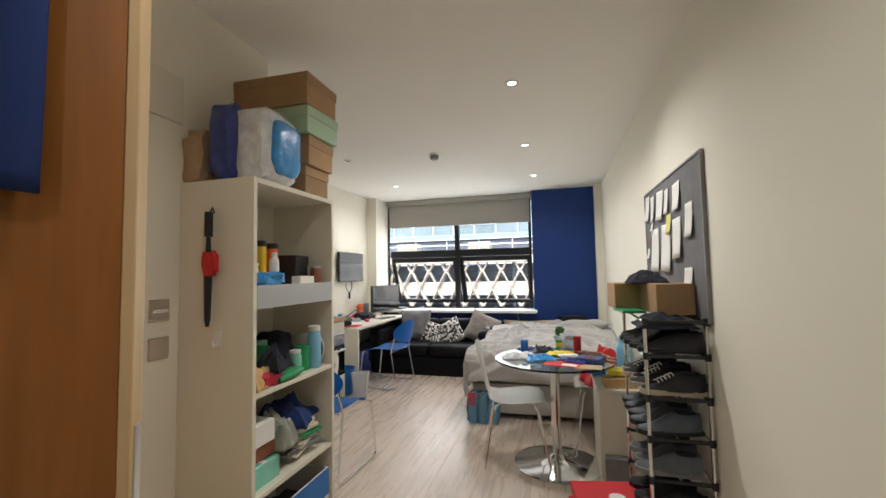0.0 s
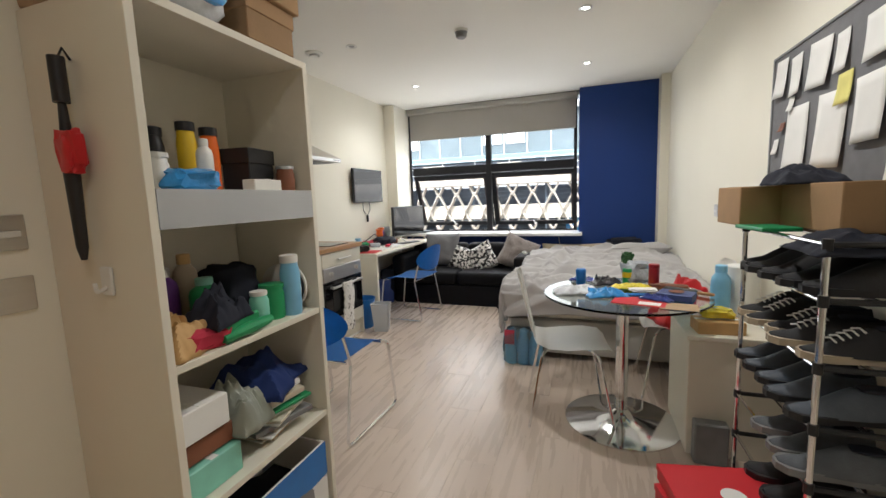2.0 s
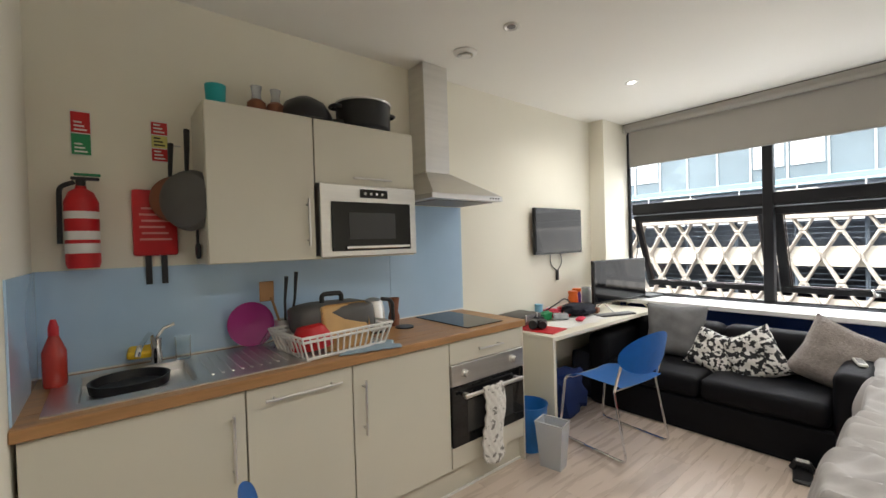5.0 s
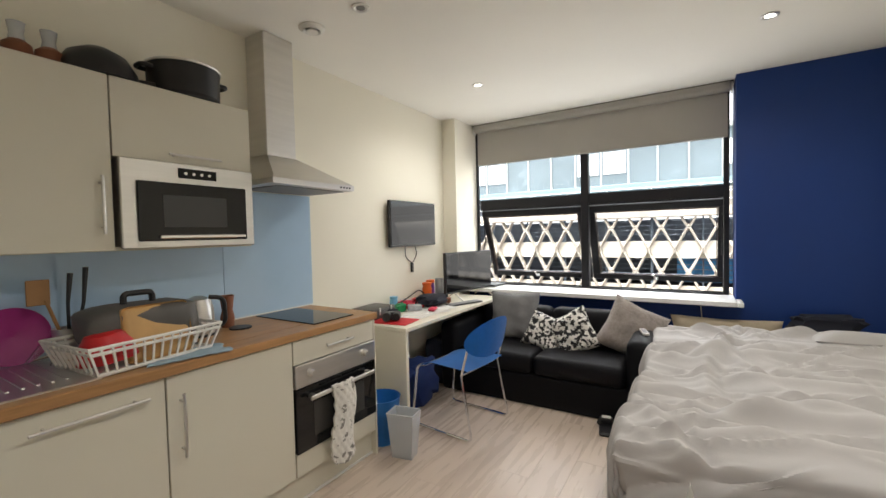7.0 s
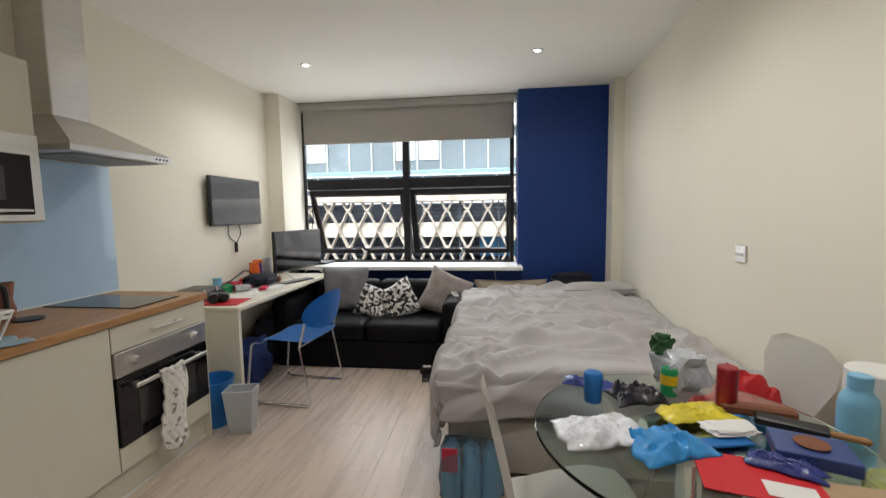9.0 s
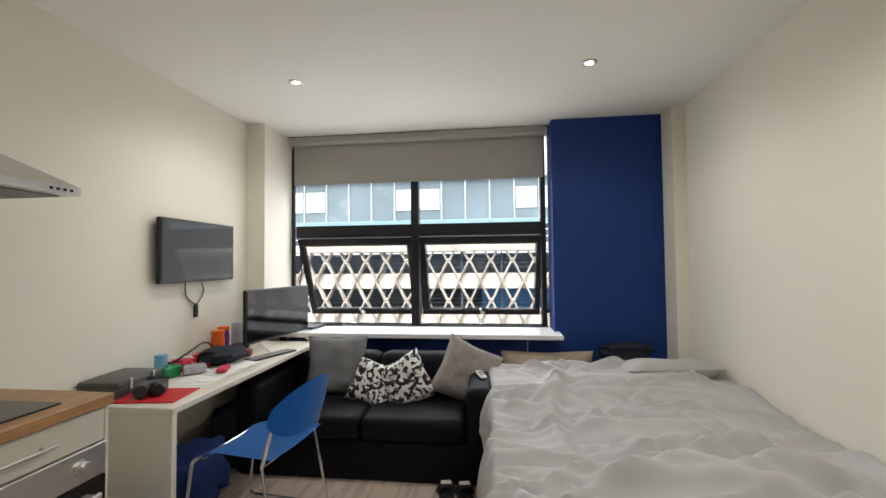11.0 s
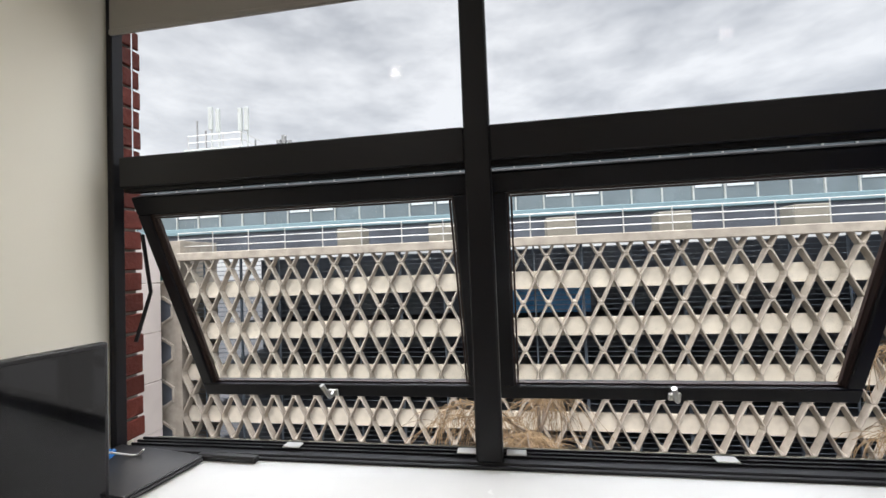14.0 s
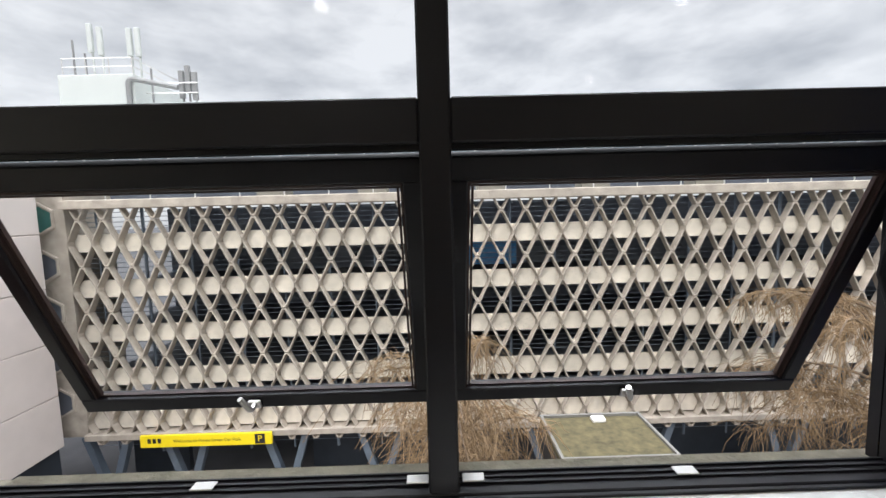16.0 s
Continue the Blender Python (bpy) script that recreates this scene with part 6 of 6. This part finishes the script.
# bins between the oven and the desk
bn = thing("waste_bin", "round blue plastic waste bin", "bin", (-0.97, 5.44, 0), group="bins by the desk")
part("tub", lathe(N(), [(0.095, 0), (0.125, 0.29), (0.13, 0.30), (0.122, 0.30), (0.092, 0.008), (0.0, 0.008)], n=30), C["blue_plastic"], bn)
bn = thing("waste_bin", "tall translucent white plastic bin", "bin", (-0.72, 5.36, 0), 12, group="bins by the desk")
b = N()
vs = [[b.verts.new((sx * w, sy * dd, z)) for sx, sy in ((-1, -1), (1, -1), (1, 1), (-1, 1))] for w, dd, z in ((0.065, 0.045, 0), (0.088, 0.062, 0.27), (0.092, 0.066, 0.28), (0.082, 0.057, 0.28), (0.06, 0.04, 0.008))]
for p, q in zip(vs, vs[1:]):
    for k in range(4):
        b.faces.new((p[k], p[(k + 1) % 4], q[(k + 1) % 4], q[k]))
b.faces.new(vs[0][::-1])
b.faces.new(vs[-1])
part("tub", b, CLEARP, bn)
for k in range(2):
    sl = thing("slider_sandal", "black slider sandal with white stripes on the floor", "sandal", (0.30 + 0.11 * k, 6.31, 0), 10, group="sandals by the sofa")
    part("sole", B(-0.045, -0.12, 0, 0.045, 0.12, 0.025, 0.01), BLACKP, sl)
    part("strap", tube(N(), [(-0.045, 0.03, 0.02), (-0.03, 0.03, 0.06), (0.03, 0.03, 0.06), (0.045, 0.03, 0.02)], 0.02, 8), BLACKP, sl)
    for j in range(3):
        part("stripe", B(-0.03, -0.005 + 0.014 * j + 0.01, 0.078, 0.03, 0.002 + 0.014 * j + 0.01, 0.082), PAPER, sl)

# ---- on and above the worktop ----
dr = thing("dish_rack", "white plastic dish rack full of washing up", "dish rack", (LX + 0.40, 4.11, 0.90), 6)
b = N()
RL, RW2 = 0.24, 0.17
for z, gsc in ((0.012, 0.86), (0.09, 0.97), (0.11, 1.0)):
    tube(b, [(-RW2 * gsc, -RL * gsc, z), (RW2 * gsc, -RL * gsc, z), (RW2 * gsc, RL * gsc, z), (-RW2 * gsc, RL * gsc, z)], 0.007, 6, closed=True)
part("rim", b, WHITEP, dr)
for k in range(15):
    y = -RL + 2 * RL * k / 14
    for s in (-1, 1):
        part("slat", tube(N(), [(s * RW2 * 0.86, y * 0.86, 0.012), (s * RW2, y, 0.11)], 0.005, 4), WHITEP, dr)
for k in range(1, 8):
    x = -RW2 + 2 * RW2 * k / 8
    for s in (-1, 1):
        part("slat", tube(N(), [(x * 0.86, s * RL * 0.86, 0.012), (x, s * RL, 0.11)], 0.005, 4), WHITEP, dr)
part("tray", B(-RW2 * 0.84, -RL * 0.84, 0.002, RW2 * 0.84, RL * 0.84, 0.01), WHITEP, dr)
DX, DY, DZ = LX + 0.40, 4.11, 0.912
solo("chopping_board", B(-0.12, -0.009, 0, 0.12, 0.009, 0.215, 0.022, seg=3), C["tan_board"], "round-cornered wooden chopping board in the rack", "chopping board", (DX + 0.115, DY + 0.035, DZ), 92, rx=-14)
gp = thing("griddle_pan_lid", "large grey lidded pan upside down in the rack", "pan", (DX - 0.04, DY + 0.02, DZ + 0.05), 85)
part("lid", lump(N(), 0.40, 0.26, 0.16, 81, 0.05, square=0.45), C["pan_grey"], gp)
part("handle", tube(N(), bend([(-0.05, 0, 0.155), (-0.05, 0, 0.20), (0.05, 0, 0.20), (0.05, 0, 0.155)], 0.02), 0.012), C["dark_pan"], gp)
solo("red_bowl", lathe(N(), [(0.098, 0), (0.096, 0.006), (0.088, 0.05), (0.06, 0.095), (0.04, 0.102), (0.0, 0.102)], n=28), C["red_plastic"], "bright red plastic bowl upside down in the dish rack", "bowl", (DX + 0.05, DY - 0.115, DZ + 0.03), 0, rx=8)
solo("magenta_plate", lathe(N(), [(0.06, 0), (0.10, 0.012), (0.112, 0.02), (0.10, 0.017), (0.0, 0.006)], n=36), C["magenta_plastic"], "magenta plastic plate leaning on the splashback", "plate", (LX + 0.06, 3.82, 1.012), 90, rx=78)
solo("small_glass", lathe(N(), [(0.03, 0), (0.038, 0.09), (0.035, 0.09), (0.027, 0.006), (0, 0.006)], n=22), GLASS, "clear drinking glass beside the rack", "glass", (LX + 0.20, 3.90, 0.99), 0, rx=150)
ut = thing("utensil_holder", "steel holder with kitchen utensils", "utensil holder", (LX + 0.16, 3.96, 0.912))
part("pot", lathe(N(), [(0.045, 0), (0.05, 0.12), (0.046, 0.12), (0.042, 0.006), (0, 0.006)], n=22), STEEL, ut)
part("spatula", box(tube(N(), [(0, 0, 0.02), (-0.01, -0.06, 0.24)], 0.007, 6), -0.014, -0.115, 0.22, -0.008, -0.045, 0.32, 0.003), C["wood_utensil"], ut, "wooden spatula")
for k, (yy, zz) in enumerate(((0.0, 0.34), (0.05, 0.36))):
    part("turner", tube(N(), [(0.01, yy * 0.3, 0.02), (0.015, yy, 0.22), (0.02, yy + 0.01, zz)], [0.006, 0.007, 0.011], 6), BLACKP, ut)
kt = thing("kettle", "steel and glass electric kettle", "kettle", (LX + 0.22, 4.44, 0.90))
part("body", lathe(N(), [(0.065, 0.0), (0.072, 0.02), (0.066, 0.13), (0.055, 0.18), (0.02, 0.195)], n=28), STEEL, kt)
part("handle", tube(N(), bend([(0.04, 0.03, 0.19), (0.07, 0.09, 0.18), (0.06, 0.10, 0.05), (0.04, 0.05, 0.03)], 0.04), 0.011), BLACKP, kt)
part("base", cyl(N(), (0, 0, 0.0), (0, 0, 0.012), 0.075, 26), BLACKP, kt)
solo("terracotta_mug", lathe(N(), [(0.03, 0), (0.036, 0.05), (0.026, 0.09), (0.036, 0.17), (0.032, 0.17), (0.02, 0.09), (0.0, 0.02)], n=24), C["brown_clay"], "brown clay cup on the worktop", "cup", (LX + 0.16, 4.62, 0.90))
solo("black_coaster", cyl(N(), (0, 0, 0), (0, 0, 0.008), 0.055, 24), BLACKP, "round black coaster on the worktop", "coaster", (LX + 0.26, 4.63, 0.90))
cl = N()
sheet(cl, lambda u, v: (0.30 * u - 0.15 + 0.01 * math.sin(9 * v), 0.16 * v - 0.08, 0.006 + 0.012 * abs(noise.noise(Vector((u * 5, v * 5, 2))))), 24, 14)
o = solo("dish_cloth", cl, plain("blue_grey_cloth", (0.30, 0.40, 0.48), 0.9), "crumpled pale blue dish cloth on the worktop", "cloth", (LX + 0.54, 4.22, 0.90), 78)
o.modifiers.new("thickness", "SOLIDIFY").thickness = 0.004
so2 = thing("soap_bottle", "clear bottle of red washing-up liquid", "bottle", (LX + 0.20, 3.10, 0.906))
part("body", lathe(N(), [(0.032, 0), (0.036, 0.01), (0.036, 0.13), (0.022, 0.17), (0.014, 0.19)], n=20), mat("red_liquid", (0.65, 0.06, 0.04), 0.12, var=0, bump=0, trans=0.4), so2)
part("cap", lathe(N(), [(0.016, 0.19), (0.016, 0.22), (0.008, 0.25)], n=14), C["red_plastic"], so2)
solo("yellow_sponge", B(-0.05, -0.035, 0, 0.05, 0.035, 0.035, 0.008), C["yellow_plastic"], "yellow sponge behind the sink", "sponge", (LX + 0.05, 3.37, 0.94), 80, rx=20)
solo("soap_glass", lathe(N(), [(0.03, 0), (0.032, 0.10), (0.029, 0.10), (0.027, 0.006), (0, 0.006)], n=20), GLASS, "clear glass behind the sink", "glass", (LX + 0.10, 3.52, 0.906))

# on the wall cabinets
CZ = 1.335 + 0.71
solo("teal_tub", lathe(N(), [(0.038, 0), (0.045, 0.11), (0.045, 0.12), (0.0, 0.12)], n=22), C["teal_plastic"], "teal plastic tub on the wall cabinet", "tub", (LX + 0.16, 3.68, CZ))
for k in range(2):
    jr = thing("clay_jug", "small brown clay jug with a glass neck", "jug", (LX + 0.20, 3.85 + 0.09 * k, CZ), group="jugs on the wall cabinet")
    part("belly", lathe(N(), [(0.03, 0), (0.046, 0.025), (0.042, 0.06), (0.025, 0.075)], n=22), C["brown_clay"], jr)
    part("neck", lathe(N(), [(0.024, 0.075), (0.02, 0.10), (0.026, 0.14)], n=18), CLEARP, jr)
wk = thing("wok", "black wok stored upside down on the wall cabinet", "wok", (LX + 0.20, 4.09, CZ))
part("bowl", lathe(N(), [(0.125, 0), (0.12, 0.03), (0.09, 0.075), (0.04, 0.10), (0.0, 0.105)], n=34), C["dark_pan"], wk)
part("handle", tube(N(), [(0.02, 0.12, 0.02), (0.04, 0.25, 0.03)], 0.012, 8), C["dark_pan"], wk)
sc = thing("saucepan", "large black casserole pan on the wall cabinet", "saucepan", (LX + 0.20, 4.43, CZ))
part("pot", lathe(N(), [(0.125, 0), (0.135, 0.01), (0.138, 0.11), (0.142, 0.118), (0.13, 0.118), (0.0, 0.108)], n=36), C["dark_pan"], sc)
part("rim", lathe(N(), [(0.143, 0.112), (0.145, 0.118), (0.141, 0.121)], n=36), STEEL, sc)
for s in (-1, 1):
    part("lug", tube(N(), bend([(-0.03, s * 0.135, 0.09), (-0.03, s * 0.175, 0.09), (0.03, s * 0.175, 0.09), (0.03, s * 0.135, 0.09)], 0.02), 0.008), C["dark_pan"], sc)
for o in (wk, sc):
    o.scale = (1.12, 1.12, 1.3)
# pans on the cabinet side
pn = thing("frying_pan", "grey frying pan hanging on the cabinet side", "frying pan", (LX + 0.20, 3.56, 1.68), 45)
part("dish", lathe(N(), [(0.09, 0.0), (0.12, 0.012), (0.135, 0.045), (0.13, 0.045), (0.115, 0.016), (0.0, 0.004)], n=34), C["pan_grey"], pn, at=pose(0, -0.05, -0.06, -90))
part("handle", tube(N(), [(0, -0.02, 0.06), (0, -0.015, 0.16), (0, -0.012, 0.25)], [0.008, 0.011, 0.012], 8), C["dark_pan"], pn)
pn = thing("frying_pan", "small dark frying pan hanging on the cabinet side", "frying pan", (LX + 0.12, 3.50, 1.68), 45)
part("dish", lathe(N(), [(0.06, 0.0), (0.085, 0.01), (0.10, 0.035), (0.096, 0.035), (0.08, 0.014), (0.0, 0.004)], n=30), C["brown_clay"], pn, at=pose(0, -0.045, -0.05, -90))
part("handle", tube(N(), [(0, -0.01, 0.05), (0, 0.0, 0.2)], [0.008, 0.012], 8), C["dark_pan"], pn)
part("hook", tube(N(), [(0, 0.0, 0.19), (0, 0.058, 0.2)], 0.004, 6), STEEL, pn)
ls = thing("ladle", "black plastic ladle hanging under the pans", "ladle", (LX + 0.17, 3.585, 1.42))
part("stem", tube(N(), [(0, 0, 0.0), (0.0, 0, 0.18)], 0.006, 6), BLACKP, ls)
part("scoop", lump(N(), 0.05, 0.02, 0.07, 3, 0.05), BLACKP, ls, at=pose(0, 0, -0.06))

# fire safety
fe = thing("fire_extinguisher", "red fire extinguisher hung on the wall", "fire extinguisher", (LX + 0.075, 3.19, 1.34))
part("cylinder", lathe(N(), [(0.05, 0), (0.056, 0.02), (0.056, 0.27), (0.04, 0.31), (0.018, 0.325), (0.018, 0.335)], n=28), C["red_plastic"], fe)
part("valve", box(cyl(N(), (0, 0, 0.335), (0, 0, 0.36), 0.016, 14), -0.012, -0.03, 0.36, 0.012, 0.06, 0.372, 0.003), BLACKP, fe)
part("lever", B(-0.01, -0.02, 0.378, 0.01, 0.065, 0.388, 0.003), C["green_plastic"], fe)
part("hose", tube(N(), bend([(0.0, -0.02, 0.35), (0.01, -0.065, 0.33), (0.02, -0.068, 0.10)], 0.03), 0.009), BLACKP, fe)
lb = N()
for z0, z1 in ((0.06, 0.10), (0.115, 0.15), (0.2, 0.23)):
    lathe(lb, [(0.0563, z0), (0.0566, z0 + 0.003), (0.0566, z1 - 0.003), (0.0563, z1)], n=28)
part("label_bands", lb, PAPER, fe, "white printed label")
part("bracket", B(-0.075, -0.02, 0.2, -0.05, 0.02, 0.24), STEEL, fe)
fbk = thing("fire_blanket", "red fire blanket pouch with black pull straps", "fire blanket", (LX + 0.001, 3.44, 1.38))
part("pouch", B(0.0, -0.085, 0, 0.035, 0.085, 0.30, 0.012, seg=2), C["red_plastic"], fbk)
bars = N()
for k in range(6):
    box(bars, 0.035, -0.06 + 0.008 * (k % 2), 0.07 + 0.028 * k, 0.0365, 0.06 - 0.012 * (k % 3), 0.079 + 0.028 * k)
part("lettering", bars, plain("pale_red_print", (0.72, 0.30, 0.28), 0.5), fbk)
for y in (-0.03, 0.03):
    part("strap", B(0.012, y - 0.012, -0.13, 0.018, y + 0.012, 0.0), BLACKP, fbk)
for y, rows in ((3.195, (C["red_plastic"], C["green_plastic"])), (3.47, (C["red_plastic"], YEL, C["red_plastic"]))):
    sg = thing("safety_sign", "small printed fire safety sign on the wall", "sign", (LX, y, 1.815), group="fire safety signs")
    part("board", B(0.0005, -0.034, 0, 0.003, 0.034, 0.19), PAPER, sg)
    for k, mt in enumerate(rows):
        hh = 0.184 / len(rows)
        part("field", B(0.0031, -0.031, 0.003 + hh * (len(rows) - 1 - k), 0.0042, 0.031, hh * (len(rows) - k) - 0.002), mt, sg)
        bb = N()
        for j in range(3):
            box(bb, 0.0043, -0.022, 0.012 + hh * (len(rows) - 1 - k) + 0.016 * j, 0.005, 0.02 - 0.008 * j, 0.019 + hh * (len(rows) - 1 - k) + 0.016 * j)
        part("print", bb, PAPER if mt is not YEL else INK, sg)

# ---- desk clutter ----
def D(x, y, z=0.0):
    return (LX + x, 5.60 + y, 0.731 + z)


solo("red_folder", B(-0.15, -0.11, 0, 0.15, 0.11, 0.006, 0.001), REDCARD, "red card folder at the end of the desk", "folder", D(0.40, 0.16), 8)
bn2 = thing("binoculars", "black camera gear lying on the desk", "camera", D(0.36, 0.18, 0.007), 30)
part("body", B(-0.06, -0.045, 0, 0.06, 0.045, 0.06, 0.015, seg=2), BLACKP, bn2)
part("barrel", cyl(N(), (-0.03, -0.10, 0.035), (-0.03, -0.03, 0.035), 0.032, 20), BLACKP, bn2)
part("barrel", cyl(N(), (0.04, -0.09, 0.035), (0.04, -0.03, 0.035), 0.028, 20), BLACKP, bn2)
drn = random.Random(12)
for k in range(8):
    solo("paper_sheet", B(-0.105, -0.148, 0, 0.105, 0.148, 0.001), PAPER, "loose sheet of paper on the desk", "paper", D(0.42 - 0.02 * (k % 3), 0.42 + 0.05 * k, 0.0012 * k), drn.uniform(-35, 35), "papers on the desk")
solo("black_headphones", lump(N(), 0.24, 0.30, 0.10, 91, 0.3, square=0.8), C["dark_cloth"], "black headphones in a case on the desk", "headphones", D(0.30, 0.80, 0.012), 0)
bottle(D(0.14, 0.98), 0.045, 0.19, C["orange_plastic"], C["orange_plastic"], "orange plastic jar on the desk", "jar", "jar", 0.9)
bottle(D(0.10, 1.10), 0.04, 0.20, C["purple_plastic"], C["orange_plastic"], "purple tub with an orange lid", "jar", "jar", 0.95)
bottle(D(0.07, 0.56), 0.035, 0.11, C["sky_plastic"], C["sky_plastic"], "pale blue cup on the desk", "cup", "cup", 0.9)
mg = thing("mug", "white and green patterned mug", "mug", D(0.11, 1.25))
part("cup", lathe(N(), [(0.04, 0), (0.045, 0.01), (0.045, 0.20), (0.041, 0.20), (0.04, 0.02), (0, 0.015)], n=24), CLEARP, mg)
part("contents", cyl(N(), (0, 0, 0.02), (0, 0, 0.16), 0.038, 18), C["green_plastic"], mg)
for k, (x, y, w, mt) in enumerate(((0.16, 0.62, 0.14, C["rose_cloth"]), (0.17, 0.78, 0.13, C["red_plastic"]), (0.10, 0.70, 0.12, FILMS["white"]), (0.20, 0.48, 0.10, C["green_plastic"]), (0.12, 0.88, 0.12, C["beige_cloth"]), (0.22, 0.93, 0.12, C["orange_plastic"]))):
    solo("small_packet", lump(N(), w, w * 0.7, 0.07, 95 + k, 0.4), mt, "crumpled snack packet in the clutter on the desk", "packet", D(x, y), 25 * k, "packets on the desk")
solo("pink_pen_case", B(-0.03, -0.06, 0, 0.03, 0.06, 0.025, 0.01), C["rose_cloth"], "bright pink case on the papers", "case", D(0.45, 0.60, 0.012), 20)
solo("desk_cable", tube(N(), bend([D(0.1, 0.5, 0.02), D(0.2, 0.62, 0.11), D(0.15, 0.85, 0.15), D(0.12, 1.02, 0.02)], 0.1), 0.006, 6), BLACKP, "black cable looping over the desk", "cable")
for k, (x, y, w, mt) in enumerate(((0.24, 0.30, 0.11, C["dark_cloth"]), (0.30, 0.55, 0.12, FILMS["silver"]), (0.08, 0.80, 0.10, C["kraft_paper"]), (0.26, 0.70, 0.09, C["red_plastic"]), (0.18, 1.18, 0.11, C["dark_cloth"]), (0.34, 0.98, 0.10, C["brown_clay"]))):
    solo("small_box", B(-w / 2, -w * 0.35, 0, w / 2, w * 0.35, 0.045, 0.006), mt, "small carton among the clutter on the desk", "box", D(x, y, 0.012), 40 * k, "cartons on the desk")
kb = thing("keyboard", "slim silver and black keyboard under the screen", "keyboard", D(0.50, 1.05), 70)
part("deck", B(-0.19, -0.05, 0, 0.19, 0.05, 0.012, 0.003), BLACKP, kb)
part("keys", B(-0.18, -0.04, 0.012, 0.18, 0.04, 0.015, 0.001), C["grey_plastic"], kb)
gc = thing("equipment_case", "dark grey plastic case with pale clips on the desk", "case", D(0.14, 0.22), 4)
part("shell", B(-0.11, -0.15, 0, 0.11, 0.15, 0.085, 0.018, seg=2), C["pan_grey"], gc)
part("lid", B(-0.112, -0.152, 0.06, 0.112, 0.152, 0.064, 0.001), BLACKP, gc)
for y in (-0.07, 0.08):
    part("clip", B(0.109, y - 0.008, 0.035, 0.116, y + 0.008, 0.088, 0.002), STEEL, gc, "pale metal clip")
# dark things under the desk
solo("rucksack", lump(N(), 0.30, 0.34, 0.44, 101, 0.2), C["dark_cloth"], "dark blue rucksack under the desk", "rucksack", (LX + 0.33, 6.60, 0), 0)
solo("clothes_bag", lump(N(), 0.30, 0.40, 0.36, 102, 0.3), C["navy_cloth"], "bag of dark clothes under the desk", "bag", (LX + 0.36, 6.05, 0), 0)
# closed black laptop on the window board
lp = thing("laptop", "closed black laptop on the window board", "laptop", (-1.15, 7.49, SILL), -9)
part("base", B(-0.17, -0.115, 0.003, 0.17, 0.115, 0.014, 0.004), BLACKP, lp)
part("lid", B(-0.17, -0.115, 0.015, 0.17, 0.115, 0.023, 0.004), BLACKP, lp)
part("hinge", cyl(N(), (-0.12, 0.115, 0.014), (0.12, 0.115, 0.014), 0.007, 10), BLACKP, lp)
solo("blue_card_holder", B(-0.03, -0.05, 0, 0.03, 0.05, 0.02, 0.004), C["blue_plastic"], "small blue plastic case on the laptop", "case", (-1.25, 7.50, SILL + 0.0235), 20)
solo("black_tool", B(-0.10, -0.012, 0, 0.10, 0.012, 0.018, 0.004), BLACKP, "black plastic bar on the window board", "bar", (-0.90, 7.595, SILL), -2)
solo("charging_cable", tube(N(), bend([(WX0 + 0.05, 7.45, SILL + 0.03), (WX0 + 0.09, 7.50, SILL + 0.06), (WX0 + 0.16, 7.56, SILL + 0.02), (WX0 + 0.19, 7.55, SILL + 0.045)], 0.04), 0.003, 6), WHITEP, "thin white cord on the laptop", "cord")
solo("sill_cable", tube(N(), [(0.86, 7.22, SILL - 0.05), (0.87, 7.38, SILL - 0.18), (0.90, 7.39, 0.45)], 0.003, 6), WHITEP, "thin white cable hanging below the window board", "cable")

# ---- floor planks ----
PW, PL = 0.19, 1.25
plank = None
fl = bpy.data.objects["floor"]
i = 0
x = LX
while x < RX - 0.001:
    y = Y0 - (i * 0.47) % PL
    while y < 7.4:
        a, b2 = max(y, Y0), min(y + PL, 7.4)
        w = min(PW, RX - x)
        if b2 - a > 0.02 and not (x + w < PX - 0.02 and b2 < 1.0):
            if plank is not None and b2 - a > PL - 0.001 and w > PW - 0.001:
                ob = new("plank", plank)
            else:
                ob = link("plank", B(0.0004, 0.0004, -0.0055, w - 0.0004, b2 - a - 0.0004, 0.0, 0.0004), FLOOR, False)
                if b2 - a > PL - 0.001 and w > PW - 0.001:
                    plank = ob.data
            ob.parent, ob.matrix_basis = fl, pose(x, a, 0)
        y += PL
    x += PW
    i += 1
